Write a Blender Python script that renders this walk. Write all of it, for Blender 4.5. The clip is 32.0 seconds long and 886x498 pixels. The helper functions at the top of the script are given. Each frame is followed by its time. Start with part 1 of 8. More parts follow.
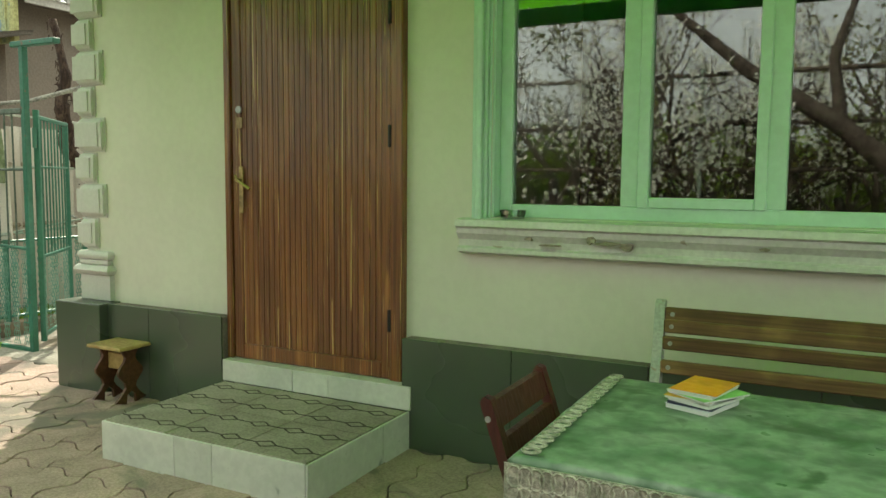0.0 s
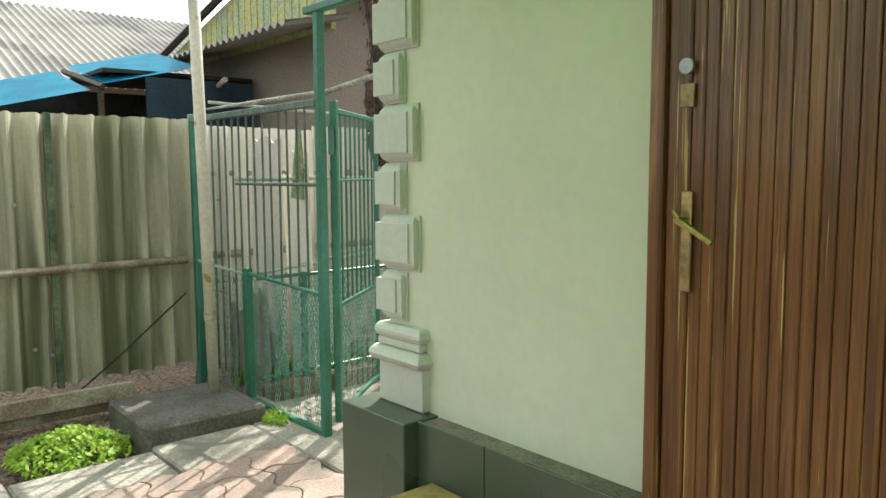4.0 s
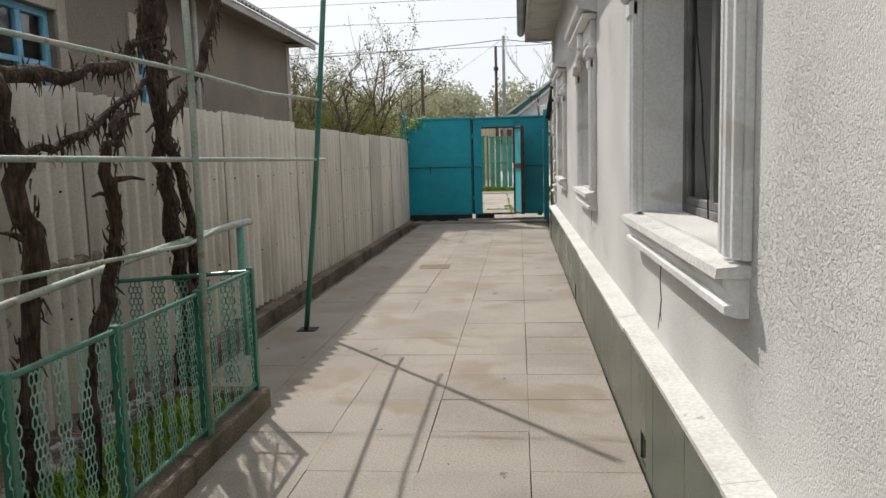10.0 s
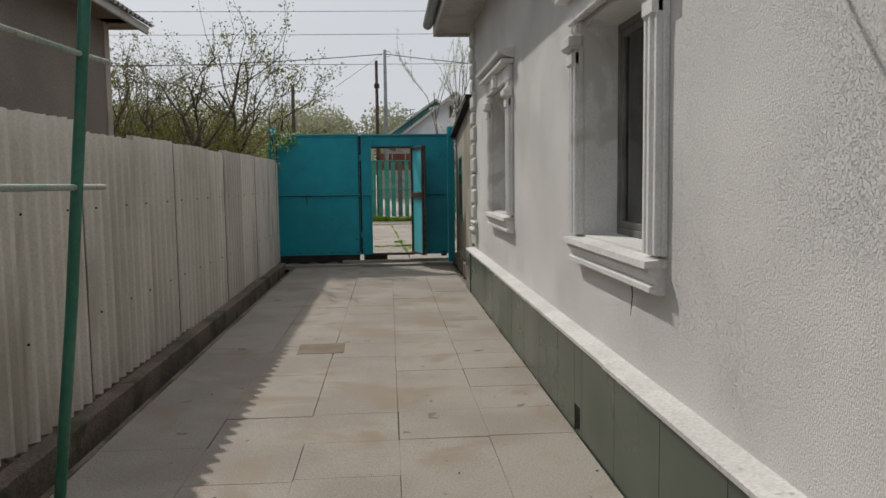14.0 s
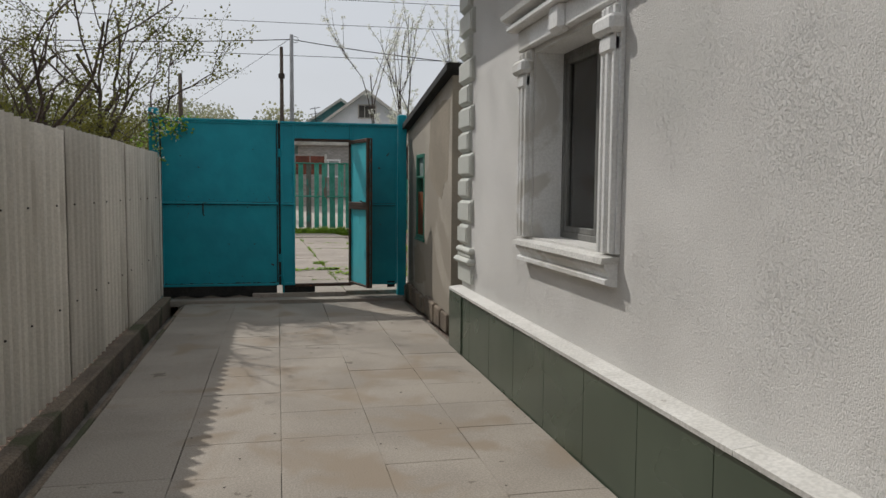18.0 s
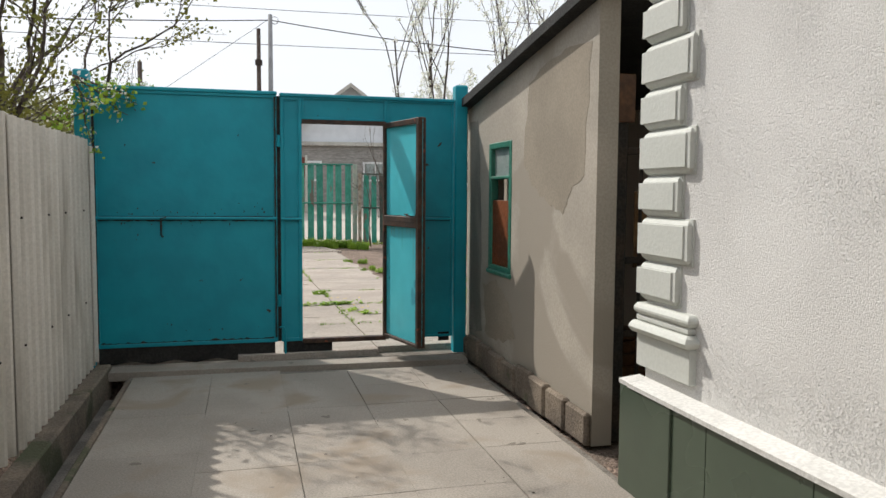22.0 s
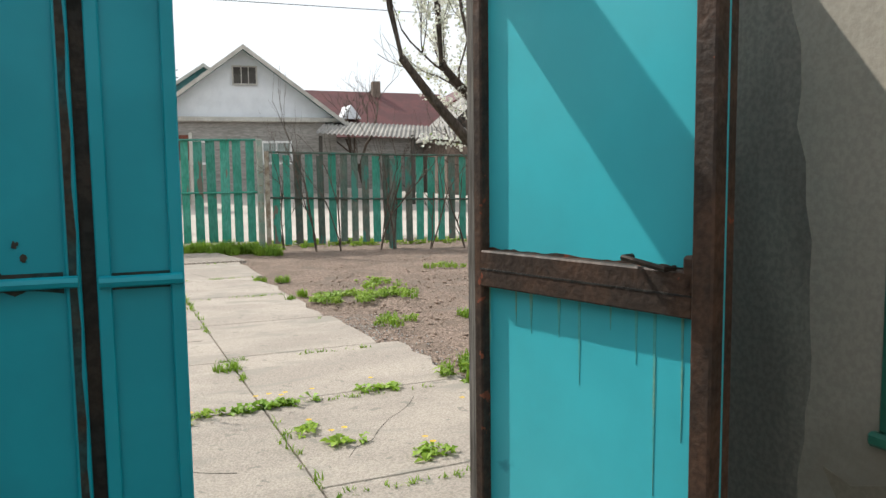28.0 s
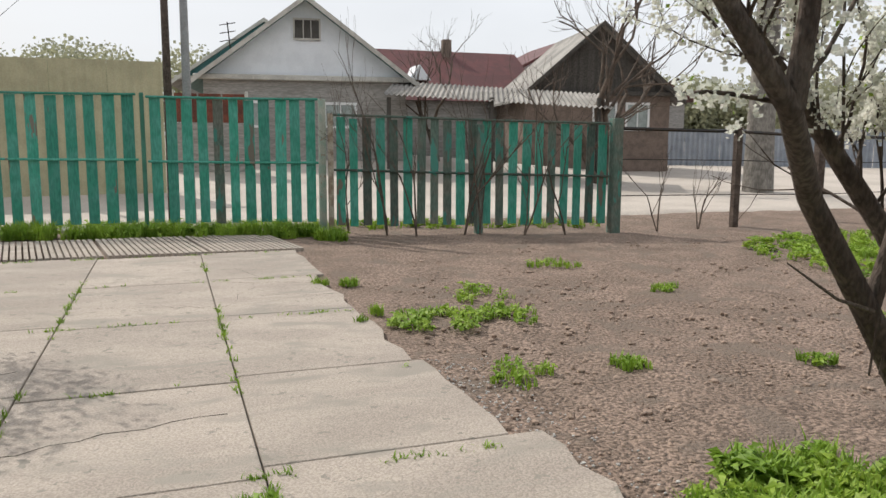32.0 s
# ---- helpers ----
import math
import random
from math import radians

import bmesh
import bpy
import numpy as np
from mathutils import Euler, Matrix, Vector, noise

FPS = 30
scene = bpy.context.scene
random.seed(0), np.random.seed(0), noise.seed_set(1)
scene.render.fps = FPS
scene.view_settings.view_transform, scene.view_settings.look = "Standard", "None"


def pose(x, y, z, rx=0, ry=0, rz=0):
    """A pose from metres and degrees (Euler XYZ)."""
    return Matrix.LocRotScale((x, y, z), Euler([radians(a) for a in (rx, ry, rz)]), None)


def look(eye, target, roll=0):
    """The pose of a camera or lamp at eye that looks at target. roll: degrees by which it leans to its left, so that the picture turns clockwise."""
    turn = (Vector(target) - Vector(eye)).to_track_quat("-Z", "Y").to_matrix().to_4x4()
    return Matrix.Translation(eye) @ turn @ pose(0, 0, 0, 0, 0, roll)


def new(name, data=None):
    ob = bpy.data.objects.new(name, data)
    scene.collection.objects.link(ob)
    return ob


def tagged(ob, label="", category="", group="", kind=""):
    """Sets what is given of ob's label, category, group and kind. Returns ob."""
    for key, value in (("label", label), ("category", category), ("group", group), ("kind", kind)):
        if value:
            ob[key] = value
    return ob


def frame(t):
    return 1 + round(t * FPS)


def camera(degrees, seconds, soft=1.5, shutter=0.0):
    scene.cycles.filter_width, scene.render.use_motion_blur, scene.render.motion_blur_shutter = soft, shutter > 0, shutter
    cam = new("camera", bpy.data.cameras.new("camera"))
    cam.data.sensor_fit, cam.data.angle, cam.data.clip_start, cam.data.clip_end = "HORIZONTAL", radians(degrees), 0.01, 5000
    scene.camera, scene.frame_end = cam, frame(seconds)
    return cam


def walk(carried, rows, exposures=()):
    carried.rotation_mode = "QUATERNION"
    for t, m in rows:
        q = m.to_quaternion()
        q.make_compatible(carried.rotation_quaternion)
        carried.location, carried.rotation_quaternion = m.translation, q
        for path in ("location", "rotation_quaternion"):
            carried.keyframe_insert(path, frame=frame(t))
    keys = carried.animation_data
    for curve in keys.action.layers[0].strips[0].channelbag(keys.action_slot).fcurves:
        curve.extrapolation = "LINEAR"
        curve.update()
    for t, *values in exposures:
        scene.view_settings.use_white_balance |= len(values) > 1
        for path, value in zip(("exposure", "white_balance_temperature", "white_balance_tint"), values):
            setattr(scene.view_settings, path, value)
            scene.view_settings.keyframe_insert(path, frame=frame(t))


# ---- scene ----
cam = camera(60.0, 32.0)
PATH = [
    (0, (4.296, -3.251, 1.336), (3.388, -1.478, 1.156), 0.5),
    (0.5, (4.22, -2.976, 1.364), (3.25, -1.237, 1.179), 0.3),
    (1, (4.035, -2.678, 1.385), (2.958, -1.002, 1.209), 0.4),
    (1.5, (3.873, -2.422, 1.404), (2.652, -0.849, 1.218), 0.4),
    (2, (3.69, -2.164, 1.437), (2.319, -0.722, 1.23), -0.1),
    (2.5, (3.433, -2.027, 1.429), (1.985, -0.665, 1.212), -0.3),
    (3, (3.108, -1.928, 1.447), (1.62, -0.607, 1.243), -0.4),
    (3.5, (2.767, -1.794, 1.46), (1.248, -0.508, 1.258), -0.3),
    (5.5, (1.331, -1.492, 1.403), (-0.138, -0.146, 1.234), -1.1),
    (6, (0.953, -1.425, 1.438), (-0.447, -0.008, 1.255), -1.0),
    (6.5, (0.614, -1.276, 1.415), (-0.715, 0.208, 1.236), -0.9),
    (7, (0.305, -1.109, 1.432), (-0.913, 0.467, 1.253), -0.6),
    (7.5, (0.039, -0.931, 1.402), (-1.023, 0.752, 1.209), -0.9),
    (8, (-0.205, -0.691, 1.385), (-1.126, 1.073, 1.179), -1.0),
    (8.5, (-0.376, -0.443, 1.392), (-1.104, 1.408, 1.178), -1.0),
    (9, (-0.534, -0.122, 1.394), (-0.997, 1.811, 1.166), -1.2),
    (9.5, (-0.600, 0.263, 1.366), (-0.873, 2.23, 1.129), -1.5),
    (10, (-0.643, 0.634, 1.375), (-0.843, 2.61, 1.139), -1.6),
    (11, (-0.8, 1.414, 1.372), (-0.933, 3.395, 1.132), -1.2),
    (12, (-0.946, 2.245, 1.417), (-0.981, 4.234, 1.204), -1.2),
    (13, (-1.036, 3.128, 1.41), (-0.985, 5.118, 1.218), -1.3),
    (14, (-1.163, 3.994, 1.394), (-1.024, 5.982, 1.218), -0.8),
    (15, (-1.318, 4.774, 1.431), (-1.063, 6.749, 1.246), -1.0),
    (15.5, (-1.345, 5.214, 1.435), (-1.035, 7.182, 1.264), -0.9),
    (17.5, (-1.659, 7.105, 1.416), (-1.242, 9.055, 1.255), 0.4),
    (18, (-1.672, 7.52, 1.384), (-1.252, 9.469, 1.228), 0.5),
    (19, (-1.777, 8.428, 1.412), (-1.36, 10.378, 1.262), 0.2),
    (20, (-1.835, 9.285, 1.395), (-1.416, 11.235, 1.244), 0.3),
    (21, (-1.895, 10.151, 1.401), (-1.421, 12.088, 1.244), 0.4),
    (22, (-1.928, 11.011, 1.399), (-1.43, 12.943, 1.254), 0.4),
    (23, (-1.897, 11.839, 1.373), (-1.404, 13.772, 1.232), 0.5),
    (24, (-1.966, 12.669, 1.364), (-1.438, 14.594, 1.239), 0.6),
    (24.5, (-1.972, 13.075, 1.374), (-1.419, 14.991, 1.226), 0.3),
    (25, (-1.97, 13.489, 1.374), (-1.38, 15.394, 1.225), -0.0),
    (25.5, (-1.941, 13.921, 1.358), (-1.322, 15.818, 1.21), -0.2),
    (26, (-1.928, 14.323, 1.349), (-1.296, 16.215, 1.198), -0.3),
    (26.5, (-1.868, 14.723, 1.382), (-1.214, 16.607, 1.227), -0.3),
    (28.5, (-1.488, 16.295, 1.389), (-0.708, 18.126, 1.192), -0.9),
    (29, (-1.414, 16.685, 1.382), (-0.624, 18.512, 1.184), -1.0),
    (29.5, (-1.28, 17.067, 1.38), (-0.475, 18.887, 1.182), -0.6),
    (30, (-1.182, 17.415, 1.431), (-0.36, 19.226, 1.223), -0.5),
    (30.5, (-1.114, 17.777, 1.41), (-0.325, 19.602, 1.192), 0.2),
    (31, (-1.138, 18.13, 1.461), (-0.395, 19.973, 1.233), 1.1),
    (32, (-1.155, 18.532, 1.47), (-0.542, 20.415, 1.193), 0.3),
]
walk(cam, [(t, look(eye, target, roll)) for t, eye, target, roll in PATH], [
    (0.0, 1.20, 7300, -3), (1.0, 1.22, 8000, 0), (1.5, 1.70, 7200, 0), (2.0, 2.00, 6700, 1), (2.5, 1.90, 6600, 2), (3.0, 1.45, 6500, 4), (3.5, 1.35, 6600, 3), (5.5, 1.00, 6500, 4), (7.0, 1.20, 6500, 8), (8.0, 1.15, 6500, 10), (8.5, 0.66, 6500, 10), (9.0, 0.34, 6450, 9), (10.0, 0.26, 6350, 10), (11.0, 0.06, 6450, 10), (12.0, 0.05, 6450, 9), (13.0, -0.22, 6400, 10), (15.0, -0.34, 6350, 10), (19.0, -0.29, 6350, 10),
    (20.0, -0.14, 6350, 10), (22.0, 0.35, 6400, 10), (24.0, 0.64, 6350, 8), (25.0, 0.84, 6250, 6), (26.5, 0.70, 6150, 5), (28.5, 0.45, 6450, 8), (29.0, 0.40, 6480, 8), (30.0, 0.24, 6550, 9), (32.0, 0.16, 6500, 10)])

# ---- light and air ----
SUN = Vector((-0.56, 0.80, 1.0)).normalized()
world = bpy.data.worlds.new("sky")
scene.world = world
world.use_nodes = True
wn = world.node_tree
sky = wn.nodes.new("ShaderNodeTexSky")
sky.sky_type, sky.sun_disc = "NISHITA", False
sky.sun_elevation = math.asin(SUN.z)
sky.sun_rotation = math.atan2(SUN.x, SUN.y)
sky.air_density, sky.dust_density, sky.ozone_density = 1.0, 6.0, 1.0
# thin high cloud whitens the whole sky evenly
cloud = wn.nodes.new("ShaderNodeMix")
cloud.data_type = "RGBA"
wtc = wn.nodes.new("ShaderNodeTexCoord")
wno = wn.nodes.new("ShaderNodeTexNoise")
wno.inputs["Scale"].default_value, wno.inputs["Detail"].default_value = 2.2, 5.0
wmap = wn.nodes.new("ShaderNodeMapping")
wmap.inputs["Scale"].default_value = (1, 1, 3.5)
wr = wn.nodes.new("ShaderNodeMapRange")
wr.inputs["From Min"].default_value, wr.inputs["From Max"].default_value = 0.3, 0.75
wr.inputs["To Min"].default_value, wr.inputs["To Max"].default_value = 0.96, 0.72
wn.links.new(wtc.outputs["Generated"], wmap.inputs["Vector"])
wn.links.new(wmap.outputs[0], wno.inputs["Vector"])
wn.links.new(wno.outputs[0], wr.inputs["Value"])
wn.links.new(wr.outputs[0], cloud.inputs["Factor"])
wn.links.new(sky.outputs[0], cloud.inputs["A"])
cloud.inputs["B"].default_value = (8.6, 8.9, 9.3, 1)
wn.links.new(cloud.outputs["Result"], wn.nodes["Background"].inputs["Color"])
wn.nodes["Background"].inputs["Strength"].default_value = 0.096

sun = bpy.data.lights.new("sun", "SUN")
sun.energy, sun.angle, sun.color = 3.05, radians(0.6), (1.0, 0.955, 0.88)
sun_ob = new("sun", sun)
sun_ob.matrix_world = look(SUN * 50, (0, 0, 0))

# ---- helpers of this scene ----
WORLD = {}
IDENT = Matrix.Identity(4)


def V(*a):
    return Vector(a)


def thing(name, at, label, category, group="", kind=""):
    """An empty at the thing's base that parents its parts."""
    ob = new(name)
    ob.empty_display_size = 0.1
    ob.location = at
    WORLD[ob] = Matrix.Translation(at)
    return tagged(ob, label, category, group, kind)


def link_mesh(name, bm, material, smooth=False):
    me = bpy.data.meshes.new(name)
    if isinstance(bm, bmesh.types.BMesh):
        bmesh.ops.recalc_face_normals(bm, faces=bm.faces)
        bm.to_mesh(me)
        bm.free()
    else:
        me.from_pydata(bm[0], [], bm[1])
    for m in material if isinstance(material, (list, tuple)) else [material]:
        me.materials.append(m)
    if smooth:
        me.shade_smooth()
    return me


def solo(name, bm, material, label="", category="", group="", kind="", smooth=False):
    """A top-level thing of one mesh, in world coordinates."""
    ob = new(name, link_mesh(name, bm, material, smooth))
    WORLD[ob] = IDENT
    return tagged(ob, label, category, group, kind)


def part(name, bm, material, parent, label="", smooth=False):
    """One mesh, in world coordinates, as a part of a thing or of a part."""
    return piece(name, link_mesh(name, bm, material, smooth), IDENT, parent, label)


def piece(name, me, m, parent, label=""):
    """One part on shared mesh data, at the world pose m."""
    ob = new(name, me)
    ob.parent = parent
    ob.matrix_parent_inverse = WORLD[parent].inverted()
    ob.matrix_basis = m
    WORLD[ob] = m.copy()
    if label:
        ob["label"] = label
    return ob


def B():
    return bmesh.new()


def box(bm, a, b, bev=0.0, m=None, seg=1):
    """A box between two corners, its edges rounded by bev."""
    lo = [min(p, q) for p, q in zip(a, b)]
    hi = [max(p, q) for p, q in zip(a, b)]
    t = bm if not bev else bmesh.new()
    vs = [t.verts.new((x, y, z)) for x in (lo[0], hi[0]) for y in (lo[1], hi[1]) for z in (lo[2], hi[2])]
    fs = [t.faces.new([vs[i] for i in f]) for f in ((0, 1, 3, 2), (4, 6, 7, 5), (0, 4, 5, 1), (2, 3, 7, 6), (0, 2, 6, 4), (1, 5, 7, 3))]
    if bev:
        bev = min(bev, 0.45 * min(h - l for l, h in zip(lo, hi)))
        bmesh.ops.bevel(t, geom=list(t.edges), offset=bev, segments=seg, affect="EDGES", profile=0.6)
        if m is not None:
            bmesh.ops.transform(t, matrix=m, verts=t.verts)
        me = bpy.data.meshes.new("tmp")
        t.to_mesh(me)
        t.free()
        bm.from_mesh(me)
        bpy.data.meshes.remove(me)
    elif m is not None:
        bmesh.ops.transform(bm, matrix=m, verts=vs)
    return bm


def bx(a, b, bev=0.0, m=None, seg=1):
    return box(B(), a, b, bev, m, seg)


def pipe(bm, pts, radii, n=8, cap=True):
    """A round bar along points; radii one number or one for each point."""
    pts = [Vector(p) for p in pts]
    if not isinstance(radii, (list, tuple)):
        radii = [radii] * len(pts)
    rings = []
    side = None
    for i, p in enumerate(pts):
        d = (pts[min(i + 1, len(pts) - 1)] - pts[max(i - 1, 0)]).normalized()
        if side is None:
            side = d.cross(V(0, 0, 1) if abs(d.z) < 0.9 else V(1, 0, 0)).normalized()
        side = (side - d * side.dot(d)).normalized()
        up = d.cross(side)
        rings.append([bm.verts.new(p + radii[i] * (side * math.cos(6.2832 * k / n) + up * math.sin(6.2832 * k / n))) for k in range(n)])
    for r0, r1 in zip(rings, rings[1:]):
        for k in range(n):
            bm.faces.new((r0[k], r0[(k + 1) % n], r1[(k + 1) % n], r1[k]))
    if cap:
        bm.faces.new(rings[0])
        bm.faces.new(rings[-1])
    return bm


def prism(bm, outline, axis, a, b):
    """An outline of 2D points, drawn out along an axis from a to b. x: points are (y, z); y: (x, z); z: (x, y)."""
    def at(p, d):
        return {"x": (d, p[0], p[1]), "y": (p[0], d, p[1]), "z": (p[0], p[1], d)}[axis]
    r0, r1 = [bm.verts.new(at(p, a)) for p in outline], [bm.verts.new(at(p, b)) for p in outline]
    n = len(outline)
    for k in range(n):
        bm.faces.new((r0[k], r0[(k + 1) % n], r1[(k + 1) % n], r1[k]))
    bm.faces.new(r0)
    bm.faces.new(r1)
    return bm


def corrugated(start, along, width, z0, z1, pitch=0.15, amp=0.024, thick=0.006, steps=8, top=None, rows=1, seed=1, sharp=1.0):
    """An upright corrugated sheet. along: its level direction; top: a height at its far end other than z1."""
    a = Vector(along).normalized()
    out = V(a.y, -a.x, 0)
    n = max(2, round(width / pitch * steps))
    rnd = random.Random(seed)
    verts, faces = [], []
    jag = [rnd.uniform(-0.006, 0.004) for _ in range(n + 1)]
    for side in (0, 1):
        for i in range(n + 1):
            u = width * i / n
            w = amp * (2 * (0.5 + 0.5 * math.cos(2 * math.pi * u / pitch)) ** sharp - 1) + (thick if side else 0)
            p = Vector(start) + a * u + out * w
            zt = z1 + ((top - z1) * i / n if top is not None else 0) + jag[i]
            for k in range(rows + 1):
                verts.append((p.x, p.y, z0 + (zt - z0) * k / rows))
    c = rows + 1
    m = (n + 1) * c
    for i in range(n):
        for k in range(rows):
            q = [i * c + k, (i + 1) * c + k, (i + 1) * c + k + 1, i * c + k + 1]
            faces.append(q)
            faces.append([m + j for j in reversed(q)])
        faces.append([i * c, m + i * c, m + (i + 1) * c, (i + 1) * c])
        faces.append([i * c + rows, (i + 1) * c + rows, m + (i + 1) * c + rows, m + i * c + rows])
    for i in (0, n):
        faces.append([i * c, i * c + rows, m + i * c + rows, m + i * c])
    return verts, faces


def wave_roof(p0, along, slope, width, length, pitch=0.15, amp=0.024, thick=0.008, steps=6):
    """A corrugated roof sheet; p0 its lower corner, along the eave's direction, slope the way up."""
    a, s = Vector(along).normalized(), Vector(slope).normalized()
    nrm = a.cross(s)
    n = max(2, round(width / pitch * steps))
    verts, faces = [], []
    for t in (0.0, thick):
        for i in range(n + 1):
            w = amp * math.cos(2 * math.pi * (width * i / n) / pitch) + t
            for d in (0.0, length):
                verts.append(tuple(Vector(p0) + a * (width * i / n) + s * d + nrm * w))
    m = 2 * (n + 1)
    for i in range(n):
        q = [2 * i, 2 * i + 2, 2 * i + 3, 2 * i + 1]
        faces += [q, [m + j for j in reversed(q)], [2 * i, m + 2 * i, m + 2 * i + 2, 2 * i + 2], [2 * i + 1, 2 * i + 3, m + 2 * i + 3, m + 2 * i + 1]]
    return verts, faces


def perforated(bm, p, u, width, height, cols, rows, bar=0.006):
    """A strip of punched metal: slotted holes in rows, as a lattice of bars in the plane of u and up."""
    u = Vector(u).normalized()
    p = Vector(p)
    n = V(u.y, -u.x, 0) * 0.002

    def quad(a, b, w):
        d = (b - a).normalized()
        e = d.cross(n).normalized() * w
        vs = [bm.verts.new(a - e), bm.verts.new(b - e), bm.verts.new(b + e), bm.verts.new(a + e)]
        bm.faces.new(vs)

    cw, ch = width / cols, height / rows
    for c in range(cols + 1):
        for r in range(rows):
            sh = (0.5 if r % 2 else 0.0) * cw
            x = c * cw + sh
            if x > width + 1e-4:
                continue
            a = p + u * x + V(0, 0, r * ch)
            quad(a + V(0, 0, 0.12 * ch), a + V(0, 0, 0.78 * ch), bar)
            for dx in (-0.5, 0.5):
                if 0 <= x + dx * cw <= width + 1e-4:
                    quad(a + V(0, 0, 0.78 * ch), a + u * dx * cw + V(0, 0, 1.12 * ch), bar * 0.9)
    return bm


# ---- materials ----
def mat(name, col, col2=None, rough=0.8, scale=1.5, fine=45.0, bump=0.25, grain=0.25, metal=0.0, spec=0.35, rand=0.0, stretch=(1, 1, 1), fine_stretch=(1, 1, 1),
        stain=None, stain_scale=0.7, stain_from=0.55, stain_to=0.75, trans=0.0, coat=0.0, dist=0.01, chips=None, chip_from=0.66, chip_scale=9.0):
    """A painted, plastered, wooden or mineral surface: two scales of colour, grain, relief, stains and chips."""
    m = bpy.data.materials.new(name)
    m.use_nodes = True
    t = m.node_tree
    nd, ln = t.nodes, t.links
    bs = nd["Principled BSDF"]
    tc = nd.new("ShaderNodeNewGeometry")

    def noise_of(sc, st, detail=4.0, off=0.0, dis=0.0):
        mp = nd.new("ShaderNodeMapping")
        mp.inputs["Scale"].default_value = st
        mp.inputs["Location"].default_value = (off, off * 1.7, off * 0.6)
        ln.new(tc.outputs["Position"], mp.inputs["Vector"])
        no = nd.new("ShaderNodeTexNoise")
        no.inputs["Scale"].default_value, no.inputs["Detail"].default_value, no.inputs["Distortion"].default_value = sc, detail, dis
        ln.new(mp.outputs[0], no.inputs["Vector"])
        # spread the noise over the whole range
        sp = nd.new("ShaderNodeMapRange")
        sp.clamp = False
        sp.inputs["From Min"].default_value, sp.inputs["From Max"].default_value = 0.22, 0.78
        ln.new(no.outputs[0], sp.inputs["Value"])
        return sp.outputs[0]

    def ramp(fac, lo, hi):
        r = nd.new("ShaderNodeMapRange")
        r.interpolation_type = "SMOOTHSTEP"
        r.inputs["From Min"].default_value, r.inputs["From Max"].default_value = lo, hi
        ln.new(fac, r.inputs["Value"])
        return r.outputs[0]

    def mix(fac, a, b, mode="MIX"):
        x = nd.new("ShaderNodeMix")
        x.data_type, x.blend_type = "RGBA", mode
        if isinstance(fac, float):
            x.inputs["Factor"].default_value = fac
        else:
            ln.new(fac, x.inputs["Factor"])
        for k, v in (("A", a), ("B", b)):
            if isinstance(v, tuple):
                x.inputs[k].default_value = (*v, 1)
            else:
                ln.new(v, x.inputs[k])
        return x.outputs["Result"]

    col2 = col2 or tuple(c * 0.78 for c in col)
    c = mix(ramp(noise_of(scale, stretch, 5.0), 0.32, 0.7), col, col2)
    fn = noise_of(fine, fine_stretch, 3.0, 3.3)
    if grain:
        c = mix(ramp(fn, 0.25, 0.75), c, mix(1.0, c, (1 - grain,) * 3, "MULTIPLY"))
    if stain:
        c = mix(ramp(noise_of(stain_scale, stretch, 6.0, 11.0, 0.6), stain_from, stain_to), c, stain)
    if chips:
        c = mix(ramp(noise_of(chip_scale, fine_stretch, 6.0, 7.0, 0.2), chip_from, chip_from + 0.03), c, chips)
    if rand:
        oi = nd.new("ShaderNodeObjectInfo")
        r = nd.new("ShaderNodeMapRange")
        r.inputs["To Min"].default_value, r.inputs["To Max"].default_value = 1 - rand, 1 + rand * 0.6
        ln.new(oi.outputs["Random"], r.inputs["Value"])
        hs = nd.new("ShaderNodeHueSaturation")
        ln.new(r.outputs[0], hs.inputs["Value"])
        ln.new(c, hs.inputs["Color"])
        c = hs.outputs[0]
    ln.new(c, bs.inputs["Base Color"])
    rr = nd.new("ShaderNodeMapRange")
    rr.inputs["To Min"].default_value, rr.inputs["To Max"].default_value = max(0.04, rough - 0.1), min(1.0, rough + 0.1)
    ln.new(fn, rr.inputs["Value"])
    ln.new(rr.outputs[0], bs.inputs["Roughness"])
    bs.inputs["Metallic"].default_value, bs.inputs["Specular IOR Level"].default_value = metal, spec
    if coat:
        bs.inputs["Coat Weight"].default_value = coat
    if bump:
        bp = nd.new("ShaderNodeBump")
        bp.inputs["Strength"].default_value, bp.inputs["Distance"].default_value = bump, dist
        ln.new(fn, bp.inputs["Height"])
        ln.new(bp.outputs[0], bs.inputs["Normal"])
    if trans:
        tr = nd.new("ShaderNodeBsdfTranslucent")
        ln.new(c, tr.inputs["Color"])
        ms = nd.new("ShaderNodeMixShader")
        ms.inputs[0].default_value = trans
        ln.new(bs.outputs[0], ms.inputs[1])
        ln.new(tr.outputs[0], ms.inputs[2])
        ln.new(ms.outputs[0], nd["Material Output"].inputs["Surface"])
    return m


def glass(name, tint=(0.9, 0.95, 0.93)):
    m = bpy.data.materials.new(name)
    m.use_nodes = True
    nd, ln = m.node_tree.nodes, m.node_tree.links
    tr = nd.new("ShaderNodeBsdfTransparent")
    tr.inputs[0].default_value = (*tint, 1)
    gl = nd.new("ShaderNodeBsdfGlossy")
    gl.inputs["Roughness"].default_value = 0.02
    fr = nd.new("ShaderNodeFresnel")
    fr.inputs[0].default_value = 2.2
    ms = nd.new("ShaderNodeMixShader")
    ln.new(fr.outputs[0], ms.inputs[0])
    ln.new(tr.outputs[0], ms.inputs[1])
    ln.new(gl.outputs[0], ms.inputs[2])
    ln.new(ms.outputs[0], nd["Material Output"].inputs["Surface"])
    return m


